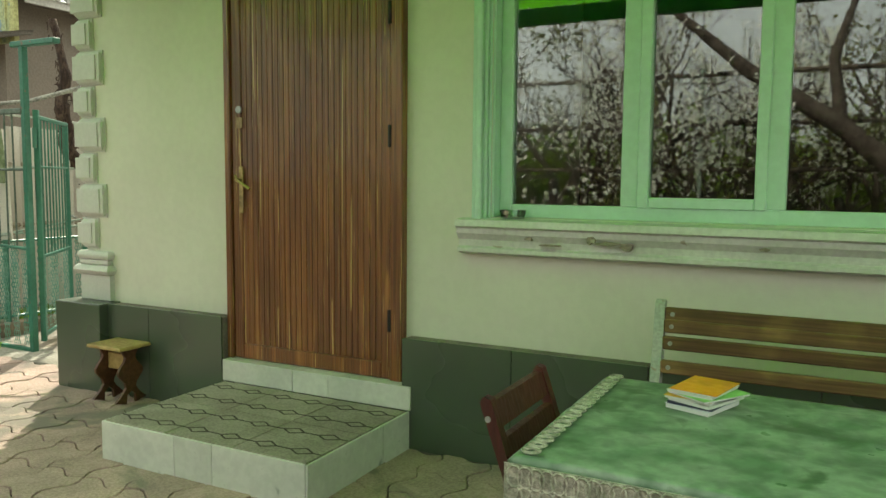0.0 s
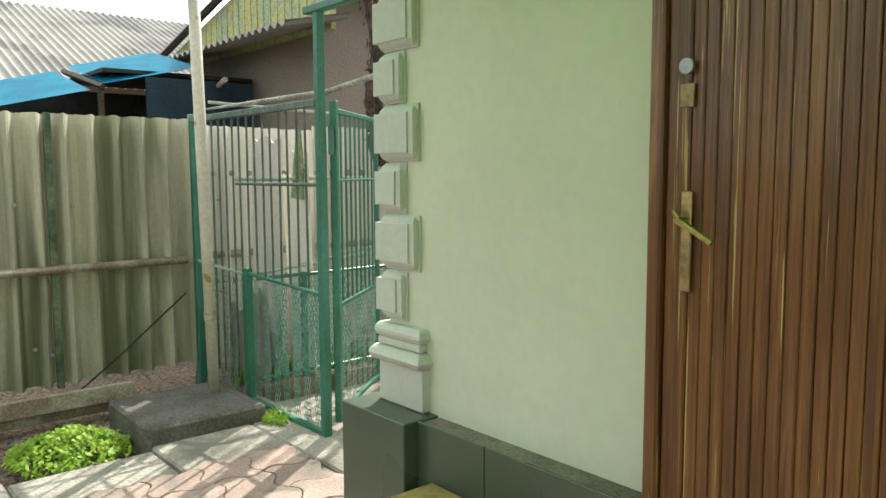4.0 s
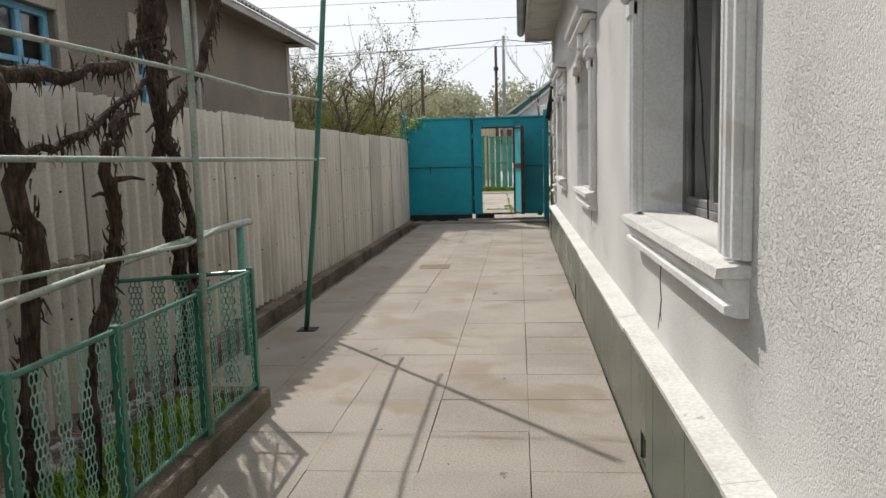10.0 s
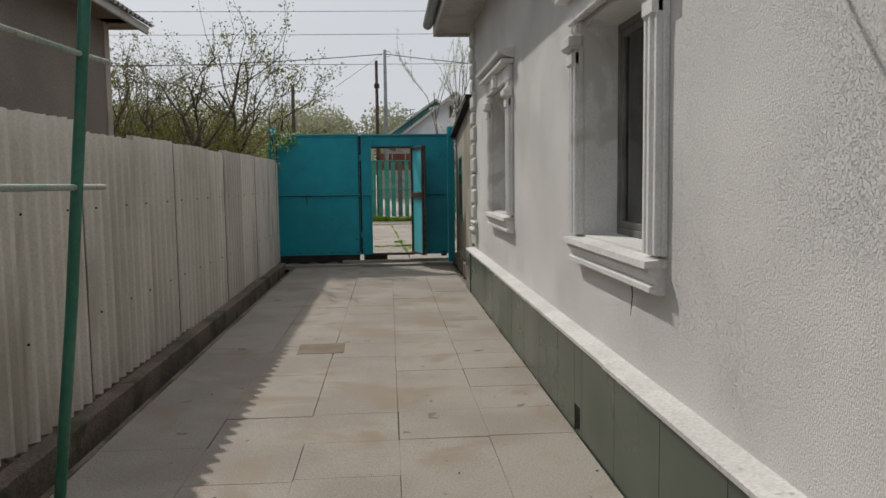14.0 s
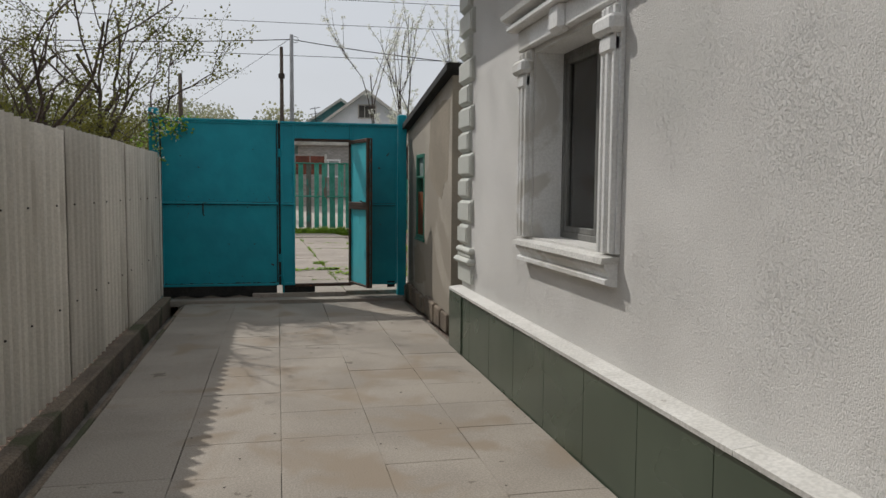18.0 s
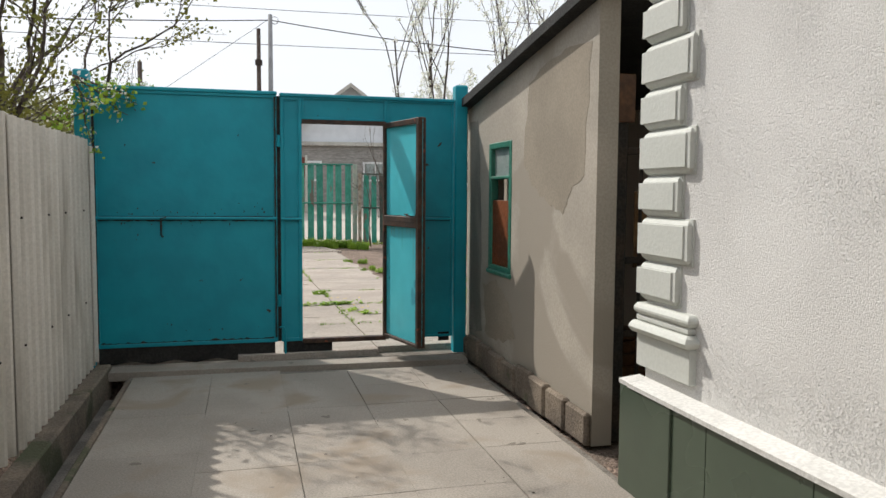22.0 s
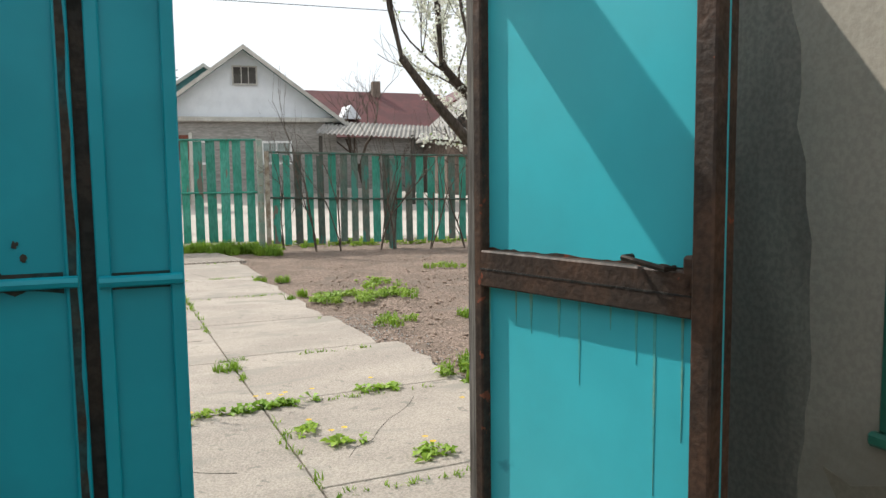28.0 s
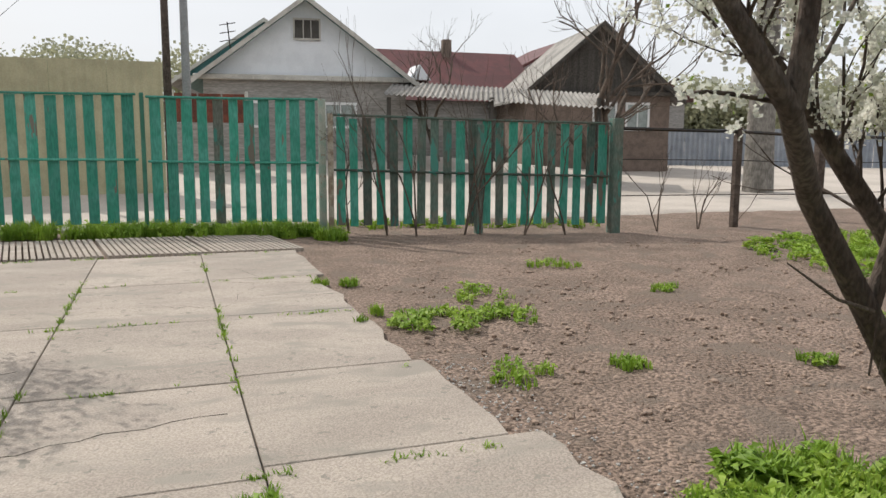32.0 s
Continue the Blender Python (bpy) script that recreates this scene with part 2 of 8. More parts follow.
M = {}
M["stucco"] = mat("white rough stucco", (0.755, 0.735, 0.705), (0.69, 0.67, 0.64), 0.9, 0.9, 150, 0.55, 0.16, dist=0.0042, stain=(0.58, 0.57, 0.54), stain_scale=0.8, stain_from=0.60, stain_to=0.92, fine_stretch=(1, 1, 0.75))


def pitted(m, scale, depth, pit_shade=0.12):
    """Adds the crumbly worm-eaten relief of scraped stucco to a material: pits with ragged rims, shallower in worn patches."""
    nd, ln = m.node_tree.nodes, m.node_tree.links
    bs = nd["Principled BSDF"]
    ge = nd.new("ShaderNodeNewGeometry")
    no = nd.new("ShaderNodeTexNoise")
    no.inputs["Scale"].default_value, no.inputs["Detail"].default_value, no.inputs["Distortion"].default_value = scale, 2.5, 1.4
    ln.new(ge.outputs["Position"], no.inputs["Vector"])
    worn = nd.new("ShaderNodeTexNoise")
    worn.inputs["Scale"].default_value, worn.inputs["Detail"].default_value = 1.3, 3.0
    ln.new(ge.outputs["Position"], worn.inputs["Vector"])
    lo = nd.new("ShaderNodeMapRange")
    lo.interpolation_type = "SMOOTHSTEP"
    lo.inputs["From Min"].default_value, lo.inputs["From Max"].default_value = 0.36, 0.50
    ln.new(no.outputs[0], lo.inputs["Value"])
    amount = nd.new("ShaderNodeMapRange")
    amount.inputs["From Min"].default_value, amount.inputs["From Max"].default_value = 0.35, 0.62
    amount.inputs["To Min"].default_value, amount.inputs["To Max"].default_value = 0.25, 1.0
    ln.new(worn.outputs[0], amount.inputs["Value"])
    bp = nd.new("ShaderNodeBump")
    bp.inputs["Distance"].default_value = depth
    ln.new(amount.outputs[0], bp.inputs["Strength"])
    ln.new(lo.outputs[0], bp.inputs["Height"])
    prior = bs.inputs["Normal"].links
    if prior:
        ln.new(prior[0].from_socket, bp.inputs["Normal"])
    ln.new(bp.outputs[0], bs.inputs["Normal"])
    # shade of the pits, mixed into the colour
    inv = nd.new("ShaderNodeMapRange")
    inv.inputs["To Min"].default_value, inv.inputs["To Max"].default_value = pit_shade, 0.0
    ln.new(lo.outputs[0], inv.inputs["Value"])
    mul = nd.new("ShaderNodeMath")
    mul.operation = "MULTIPLY"
    ln.new(inv.outputs[0], mul.inputs[0])
    ln.new(amount.outputs[0], mul.inputs[1])
    mx = nd.new("ShaderNodeMix")
    mx.data_type = "RGBA"
    ln.new(mul.outputs[0], mx.inputs["Factor"])
    ln.new(bs.inputs["Base Color"].links[0].from_socket, mx.inputs["A"])
    mx.inputs["B"].default_value = (0.22, 0.20, 0.17, 1)
    ln.new(mx.outputs["Result"], bs.inputs["Base Color"])
    return m


pitted(M["stucco"], 85, 0.0045, 0.06)
M["porchwall"] = mat("cream porch plaster", (0.64, 0.63, 0.535), (0.60, 0.59, 0.50), 0.85, 0.9, 26, 0.12, 0.03, dist=0.006, stain=(0.60, 0.585, 0.47), stain_scale=0.7, stain_from=0.62, stain_to=0.95)
M["white"] = mat("white moulding paint", (0.76, 0.755, 0.74), (0.68, 0.675, 0.655), 0.6, 2.2, 60, 0.15, 0.10, stain=(0.56, 0.54, 0.50), stain_scale=1.6, stain_from=0.656)
M["quoin"] = mat("pale quoin paint", (0.55, 0.555, 0.51), (0.53, 0.535, 0.49), 0.6, 2.0, 50, 0.10, 0.05)
M["sillpaint"] = mat("chipped pale sill paint", (0.62, 0.63, 0.58), (0.55, 0.57, 0.51), 0.6, 2.0, 50, 0.15, 0.1, chips=(0.36, 0.32, 0.26), chip_from=0.831, chip_scale=5)
M["greentile"] = mat("dark green-grey glazed tile", (0.056, 0.076, 0.052), (0.066, 0.088, 0.060), 0.3, 1.5, 1.2, 0.0, 0.03, rand=0.06, spec=0.5)
M["ledge"] = mat("worn white cement ledge", (0.70, 0.685, 0.65), (0.62, 0.605, 0.57), 0.85, 3.0, 60, 0.3, 0.15, chips=(0.42, 0.40, 0.36), chip_from=0.87)
M["concrete"] = mat("worn concrete slab", (0.375, 0.333, 0.283), (0.315, 0.278, 0.236), 0.9, 1.1, 90, 0.3, 0.18, rand=0.045, stain=(0.28, 0.229, 0.176), stain_scale=1.7, stain_from=0.52, stain_to=0.80, chips=(0.19, 0.165, 0.135), chip_from=0.85, chip_scale=6)
M["joint"] = mat("dusty joint sand", (0.26, 0.23, 0.195), (0.17, 0.15, 0.125), 0.95, 4, 90, 0.5, 0.3)
M["yardslab"] = mat("pale yard concrete", (0.45, 0.388, 0.330), (0.38, 0.326, 0.278), 0.92, 0.9, 80, 0.55, 0.25, rand=0.07, stain=(0.30, 0.27, 0.23), stain_scale=1.6, stain_from=0.55, stain_to=0.85, chips=(0.26, 0.235, 0.20), chip_from=0.76, chip_scale=12, stretch=(1, 2.2, 1))
M["paver"] = mat("pinkish grey wavy paver", (0.46, 0.33, 0.285), (0.36, 0.265, 0.23), 0.88, 3.0, 80, 0.4, 0.22, rand=0.16, stain=(0.20, 0.17, 0.145), stain_scale=2)
M["groove"] = mat("dark dirt in grooves", (0.055, 0.045, 0.036), (0.085, 0.07, 0.055), 0.95, 6, 70, 0.3, 0.3)
M["steptile"] = mat("grey brown relief tile", (0.36, 0.32, 0.265), (0.28, 0.25, 0.205), 0.75, 4.0, 90, 0.3, 0.25, rand=0.1)
M["marble"] = mat("white marbled tile", (0.60, 0.61, 0.55), (0.54, 0.555, 0.50), 0.35, 4.0, 30, 0.03, 0.08, spec=0.5, rand=0.08, stain=(0.27, 0.29, 0.25), stain_scale=6, stain_from=0.78, stain_to=0.95)
M["doorwood"] = mat("varnished reddish brown wood", (0.265, 0.094, 0.026), (0.175, 0.058, 0.017), 0.38, 7.0, 40, 0.4, 0.40, spec=0.5, rand=0.12, stretch=(2, 2, 0.14), fine_stretch=(4, 4, 0.06), stain=(0.30, 0.125, 0.036), stain_scale=9, stain_from=0.60, stain_to=0.85, chips=(0.50, 0.32, 0.13), chip_from=0.755, chip_scale=24, coat=0.2)
M["brass"] = mat("worn brass", (0.45, 0.33, 0.15), (0.25, 0.19, 0.1), 0.4, 8, 60, 0.1, 0.3, metal=0.85)
M["darkiron"] = mat("dark iron", (0.035, 0.033, 0.03), (0.06, 0.045, 0.035), 0.6, 5, 60, 0.2, 0.3, metal=0.5)
M["pvc"] = mat("white plastic window frame", (0.74, 0.745, 0.73), (0.70, 0.70, 0.69), 0.35, 2, 30, 0.0, 0.03, spec=0.5)
M["greyframe"] = mat("grey weathered window wood", (0.20, 0.198, 0.185), (0.14, 0.137, 0.128), 0.6, 4, 50, 0.15, 0.2, fine_stretch=(2, 2, 0.2))
M["mintpvc"] = mat("pale mint window paint", (0.50, 0.69, 0.58), (0.46, 0.64, 0.53), 0.4, 2, 30, 0.0, 0.05, spec=0.5)
M["greenpaint"] = mat("worn green paint on steel", (0.030, 0.150, 0.098), (0.048, 0.195, 0.135), 0.42, 3, 40, 0.04, 0.15, spec=0.5, chips=(0.13, 0.10, 0.07), chip_from=0.82, chip_scale=14)
M["palegreen"] = mat("faded pale green pipe paint", (0.30, 0.40, 0.33), (0.42, 0.44, 0.37), 0.55, 5, 70, 0.2, 0.2, chips=(0.30, 0.24, 0.18), chip_from=0.750, chip_scale=12)
M["meshgreen"] = mat("green painted punched metal", (0.11, 0.33, 0.25), (0.26, 0.45, 0.37), 0.5, 9, 80, 0.1, 0.2)
M["bars"] = mat("thin dark green steel bars", (0.070, 0.115, 0.088), (0.135, 0.17, 0.14), 0.5, 6, 60, 0.1, 0.3)
M["cream"] = mat("cream painted pole", (0.58, 0.54, 0.44), (0.50, 0.46, 0.37), 0.5, 3, 50, 0.1, 0.15, chips=(0.30, 0.22, 0.14), chip_from=0.804, chip_scale=10)
M["slate"] = mat("weathered asbestos cement sheet", (0.735, 0.69, 0.61), (0.635, 0.595, 0.52), 0.93, 1.6, 60, 0.15, 0.10, rand=0.16, stretch=(1, 1, 0.25), stain=(0.45, 0.412, 0.345), stain_scale=2.2, stain_from=0.52, stain_to=0.9)
M["slateold"] = mat("mossy old asbestos sheet", (0.58, 0.555, 0.42), (0.47, 0.455, 0.33), 0.93, 1.2, 40, 0.12, 0.08, rand=0.08, stretch=(1, 1, 0.10), stain=(0.17, 0.185, 0.10), stain_scale=3.2, stain_from=0.40, stain_to=0.75)
M["slateroof"] = mat("grey corrugated roof sheet", (0.36, 0.34, 0.31), (0.26, 0.245, 0.225), 0.93, 0.8, 40, 0.2, 0.2, stain=(0.20, 0.19, 0.175), stain_scale=0.6)
M["rustrail"] = mat("pale flaking rail", (0.42, 0.38, 0.30), (0.27, 0.21, 0.15), 0.8, 6, 60, 0.3, 0.3)
M["kerb"] = mat("brown weathered kerb concrete", (0.25, 0.20, 0.15), (0.175, 0.14, 0.108), 0.95, 2.5, 60, 0.5, 0.3, stain=(0.085, 0.088, 0.05), stain_scale=2)
M["teal"] = mat("teal gate paint", (0.005, 0.305, 0.380), (0.005, 0.262, 0.332), 0.44, 1.0, 4.5, 0.22, 0.10, spec=0.4, dist=0.02, stain=(0.006, 0.285, 0.350), stain_scale=1.6, stain_from=0.6, stain_to=1.0, chips=(0.035, 0.03, 0.022), chip_from=0.90, chip_scale=10)
M["tealleaf"] = mat("lighter teal wicket paint", (0.068, 0.54, 0.62), (0.058, 0.49, 0.57), 0.42, 1.2, 4.0, 0.12, 0.06, spec=0.5, dist=0.01, stain=(0.028, 0.32, 0.41), stain_scale=3.5, stain_from=0.74, stain_to=0.84)
M["rustframe"] = mat("dark rusty primer steel", (0.045, 0.028, 0.020), (0.085, 0.045, 0.028), 0.6, 6, 60, 0.2, 0.35, chips=(0.20, 0.055, 0.028), chip_from=0.80, chip_scale=16)
M["rubber"] = mat("black rubber skirt", (0.018, 0.017, 0.016), (0.03, 0.028, 0.025), 0.8, 5, 60, 0.3, 0.3)
M["clay"] = mat("patched grey-brown clay plaster", (0.43, 0.38, 0.317), (0.36, 0.32, 0.266), 0.95, 1.3, 70, 0.2, 0.12, dist=0.004, stain=(0.30, 0.262, 0.213), stain_scale=0.55, stain_from=0.50, stain_to=0.58)
M["nbplaster"] = mat("brown-grey plaster of the neighbour", (0.27, 0.225, 0.18), (0.22, 0.185, 0.15), 0.95, 0.7, 40, 0.3, 0.15)
# pale colour in place of the reflection on the neighbour's panes
M["nbreflection"] = mat("pale sheet for pane reflection", (0.62, 0.63, 0.62), (0.48, 0.49, 0.49), 0.9, 5, 60, 0.2, 0.2, stretch=(4, 4, 0.3))
M["nbtrim"] = mat("beige trim", (0.44, 0.38, 0.31), (0.36, 0.31, 0.25), 0.85, 2, 40, 0.2, 0.15)
M["bluepaint"] = mat("sky blue window paint", (0.22, 0.50, 0.66), (0.17, 0.42, 0.58), 0.5, 4, 50, 0.1, 0.15)
M["glass"] = glass("window glass")
M["dusty"] = mat("dusty pane", (0.34, 0.38, 0.36), (0.26, 0.30, 0.28), 0.35, 5, 50, 0.0, 0.15, spec=0.5)
M["curtain"] = mat("grey net curtain", (0.20, 0.20, 0.195), (0.16, 0.16, 0.155), 0.9, 3, 60, 0.1, 0.1, trans=0.2)
# dark colour that stands in for the shade inside rooms
M["dark"] = mat("dark fill for unlit rooms", (0.10, 0.095, 0.085), (0.07, 0.065, 0.06), 0.9, 2, 30, 0.1, 0.2)
M["soil"] = mat("dry pinkish brown soil", (0.345, 0.252, 0.196), (0.275, 0.20, 0.154), 1.0, 1.6, 38, 0.9, 0.6, dist=0.03, stain=(0.185, 0.142, 0.112), stain_scale=2.2, stain_from=0.54, stain_to=0.78)
M["road"] = mat("pale dusty road", (0.50, 0.445, 0.39), (0.43, 0.38, 0.33), 0.95, 0.5, 20, 0.3, 0.15)
M["bark"] = mat("dark plum bark", (0.085, 0.062, 0.05), (0.13, 0.10, 0.08), 0.9, 8, 60, 0.8, 0.4, fine_stretch=(1, 1, 0.4), dist=0.012)
M["vinebark"] = mat("shaggy vine bark", (0.070, 0.043, 0.031), (0.135, 0.09, 0.066), 0.95, 9, 70, 1.0, 0.5, fine_stretch=(1, 1, 0.12), dist=0.03)
M["petal"] = mat("white blossom", (0.86, 0.85, 0.78), (0.78, 0.79, 0.70), 0.6, 6, 40, 0.0, 0.05, trans=0.4)
M["leaf"] = mat("fresh spring leaf", (0.37, 0.52, 0.060), (0.25, 0.41, 0.042), 0.55, 3, 30, 0.0, 0.2, trans=0.35, rand=0.2)
M["grass"] = mat("bright grass", (0.28, 0.43, 0.045), (0.18, 0.31, 0.031), 0.6, 2.5, 30, 0.0, 0.2, trans=0.3)
M["budleaf"] = mat("young bush leaf", (0.215, 0.205, 0.040), (0.135, 0.145, 0.030), 0.6, 1.2, 20, 0.0, 0.2, trans=0.3)
# paled leaf colour carries the haze of distance
M["wood_far"] = mat("spring wood with painted haze", (0.42, 0.42, 0.27), (0.33, 0.34, 0.23), 0.9, 0.25, 6, 0.0, 0.2, trans=0.45)
M["dandelion"] = mat("yellow dandelion", (0.75, 0.50, 0.02), (0.68, 0.42, 0.02), 0.6, 9, 40, 0.0, 0.1)
M["picket_green"] = mat("faded green picket", (0.050, 0.305, 0.215), (0.085, 0.345, 0.265), 0.75, 3, 50, 0.2, 0.25, rand=0.25, chips=(0.17, 0.15, 0.12), chip_from=0.76, chip_scale=6, fine_stretch=(1, 1, 0.2))
M["picket_grey"] = mat("weathered grey-green picket", (0.105, 0.155, 0.125), (0.15, 0.165, 0.135), 0.9, 4, 50, 0.3, 0.3, rand=0.35, chips=(0.06, 0.20, 0.16), chip_from=0.66, chip_scale=7, fine_stretch=(1, 1, 0.25))
M["blueroof"] = mat("turquoise plastic sheet", (0.02, 0.42, 0.60), (0.015, 0.33, 0.50), 0.4, 2, 40, 0.05, 0.1, trans=0.35)
M["canopy"] = mat("green translucent roof sheet", (0.36, 0.70, 0.14), (0.32, 0.64, 0.125), 0.35, 2, 30, 0.0, 0.05, trans=0.85, spec=0.4)
M["redwood"] = mat("dark red stained wood", (0.095, 0.022, 0.014), (0.065, 0.016, 0.011), 0.4, 4, 40, 0.15, 0.3, fine_stretch=(2, 2, 0.2), spec=0.5)
M["slatwood"] = mat("varnished brown bench slat", (0.15, 0.085, 0.038), (0.24, 0.15, 0.06), 0.45, 5, 30, 0.2, 0.35, fine_stretch=(0.1, 3, 3), rand=0.2)
M["stoolwood"] = mat("dark carved stool wood", (0.115, 0.052, 0.022), (0.08, 0.038, 0.018), 0.45, 6, 40, 0.2, 0.3)
M["stooltop"] = mat("yellow worn plywood", (0.44, 0.32, 0.12), (0.35, 0.25, 0.09), 0.5, 8, 40, 0.1, 0.2, chips=(0.15, 0.08, 0.04), chip_from=0.804)
M["cloth"] = mat("marbled green oilcloth", (0.25, 0.345, 0.245), (0.13, 0.22, 0.135), 0.35, 9.0, 22, 0.15, 0.25, spec=0.45, stain=(0.065, 0.13, 0.062), stain_scale=6.5, stain_from=0.55, stain_to=0.75)
M["lace"] = mat("cream lace edging", (0.52, 0.51, 0.41), (0.33, 0.345, 0.26), 0.7, 28, 90, 0.4, 0.35)
M["fasc"] = mat("pale eave boards", (0.55, 0.53, 0.48), (0.45, 0.43, 0.39), 0.8, 3, 40, 0.2, 0.2)
M["tin"] = mat("galvanised tin", (0.42, 0.43, 0.43), (0.34, 0.35, 0.35), 0.45, 3, 40, 0.05, 0.2, metal=0.6)

# ---- ground ----
def ground_mesh():
    """One sheet to the horizon: the yard lies a little lower inside the gate than outside it."""
    xs = [-900, -300, -120, -60, -30, -15, -8] + [round(-6 + 0.25 * i, 2) for i in range(73)] + [15, 20, 30, 60, 120, 300, 900]
    ys = [-900, -300, -100, -40, -15, -8] + [round(-6 + 1.0 * i, 2) for i in range(24)] + [17.55, 17.75] + [round(18 + 0.25 * i, 2) for i in range(53)] + [32, 34, 36, 40, 45, 52, 62, 80, 120, 200, 400, 900]
    verts, faces = [], []
    for y in ys:
        for x in xs:
            z = -0.13 if y < 17.6 else -0.035
            if x == -3.0 and 4.5 < y < 17.6:
                z = -0.34
            if y > 17.6 and y < 60:
                z += 0.03 * noise.noise(V(x * 0.9, y * 0.9, 0)) + 0.025 * noise.noise(V(x * 2.7, y * 2.7, 3)) if x > 0.2 else -0.02
                z += 0.02 * max(0.0, min(1.0, (y - 24) / 6))
            verts.append((x, y, z))
    n = len(xs)
    for j in range(len(ys) - 1):
        for i in range(n - 1):
            faces.append((j * n + i, j * n + i + 1, (j + 1) * n + i + 1, (j + 1) * n + i))
    return verts, faces


solo("ground", ground_mesh(), M["soil"], "dry brown bare earth of the yard and beyond", "ground", kind="structure", smooth=True)


def road_height(x, y):
    """The road climbs a low bank towards the houses on its west side."""
    rise = 0.085 * max(0.0, min(11.0, y - 33.2))
    east = max(0.0, min(1.0, (x - 7.0) / 7.0))
    return 0.02 + rise * (1 - 0.62 * east) * (0.25 + 0.75 * min(1.0, max(0.0, (y - 33) / 8)))


def road_mesh():
    xs = [-120, -60, -30, -15] + [-8 + 1.0 * i for i in range(32)] + [30, 45, 70, 160]
    ys = [32.3, 32.5, 33.2, 34, 35, 36, 37, 38, 39, 40, 41, 42, 43, 44, 46, 50]
    verts, faces = [], []
    for j, y in enumerate(ys):
        for x in xs:
            verts.append((x, y, -0.15 if j == 0 else road_height(x, y) + 0.02 * noise.noise(V(x * 0.6, y * 0.6, 4))))
    n = len(xs)
    for j in range(len(ys) - 1):
        for i in range(n - 1):
            faces.append((j * n + i, j * n + i + 1, (j + 1) * n + i + 1, (j + 1) * n + i))
    return verts, faces


solo("road", road_mesh(), M["road"], "pale dusty village road rising behind the picket fence", "road", kind="structure", smooth=True)

# ---- the house ----
AX, PY, TOP = 0.0, 0.10, 3.45           # alley wall face, porch wall face, height of the walls
HY1, HX1 = 14.42, 9.0                   # far end of the house, its depth away from the alley
WINDOWS = [(3.03, 4.74), (7.33, 8.52), (11.28, 12.45)]
SILL, HEAD = 1.065, 2.30
PWIN = (2.835, 4.705, 1.16, 2.62)         # porch window opening
DOOR = (1.24, 2.360, 0.31, 2.42)
VENTS = [(3.99, 4.14, -0.035, 0.10), (8.20, 8.33, -0.067, 0.09)]
LEDGE = 0.455                          # top of the tiled plinth along the alley


def wall_pieces(bm, axis, face, back, lo, hi, holes, z0, z1):
    """A wall with rectangular holes; holes are (from, to, bottom, top)."""
    us = sorted({lo, hi, *[h[0] for h in holes], *[h[1] for h in holes]})
    zs = sorted({z0, z1, *[h[2] for h in holes if z0 < h[2] < z1], *[h[3] for h in holes if z0 < h[3] < z1]})
    grid = {}

    def full(i, k):
        if not (0 <= i < len(us) - 1 and 0 <= k < len(zs) - 1):
            return False
        u, z = (us[i] + us[i + 1]) / 2, (zs[k] + zs[k + 1]) / 2
        return not any(a < u < b and c < z < d for a, b, c, d in holes)

    def vert(i, k, f):
        if (i, k, f) not in grid:
            w = back if f else face
            grid[i, k, f] = bm.verts.new((w, us[i], zs[k]) if axis == "y" else (us[i], w, zs[k]))
        return grid[i, k, f]

    for i in range(len(us) - 1):
        for k in range(len(zs) - 1):
            if not full(i, k):
                continue
            for f in (0, 1):
                bm.faces.new((vert(i, k, f), vert(i + 1, k, f), vert(i + 1, k + 1, f), vert(i, k + 1, f)))
            for di, dk, a, b in ((-1, 0, (i, k), (i, k + 1)), (1, 0, (i + 1, k), (i + 1, k + 1)), (0, -1, (i, k), (i + 1, k)), (0, 1, (i, k + 1), (i + 1, k + 1))):
                if not full(i + di, k + dk):
                    bm.faces.new((vert(*a, 0), vert(*b, 0), vert(*b, 1), vert(*a, 1)))
    return bm


wall_alley = solo("wall_west", wall_pieces(B(), "y", AX, 0.42, PY + 0.42, HY1, [(a, b, SILL, HEAD) for a, b in WINDOWS], -0.1, TOP), M["stucco"],
                  "white rough stucco house wall along the alley", "wall", kind="structure")
wall_porch = solo("wall_south", wall_pieces(B(), "x", PY, PY + 0.42, AX, HX1, [(PWIN[0], PWIN[1], PWIN[2], PWIN[3]), (DOOR[0], DOOR[1], -0.1, DOOR[3])], -0.1, TOP), M["porchwall"],
                  "cream plastered house wall under the porch roof", "wall", kind="structure")
solo("wall_north", bx((0.42, HY1 - 0.4, -0.1), (HX1, HY1, TOP)), M["stucco"], "plain plastered end wall of the house", "wall", kind="structure")
solo("wall_east", bx((HX1, PY, -0.1), (HX1 + 0.4, HY1, TOP)), M["stucco"], "plain plastered back wall of the house", "wall", kind="structure")
solo("ceiling", bx((0.42, PY + 0.42, 2.95), (HX1, HY1 - 0.4, 3.05)), M["stucco"], "plain white ceiling inside the house", "ceiling", kind="structure")
# inner floor takes the dark room colour so the inside looks unlit
solo("floor_inside", bx((0.42, PY + 0.42, -0.1), (HX1, HY1 - 0.4, 0.3)), M["dark"], "floor inside the house, coloured dark as unlit", "floor", kind="structure")
solo("wall_inner", bx((2.6, PY + 0.42, 0.3), (2.75, HY1 - 0.4, 2.95)), M["stucco"], "plain inner wall seen through the windows", "wall", kind="structure")
solo("wall_inner_cross", bx((2.75, 3.6, 0.3), (HX1, 3.75, 2.95)), M["stucco"], "plain inner wall behind the porch window", "wall", kind="structure")

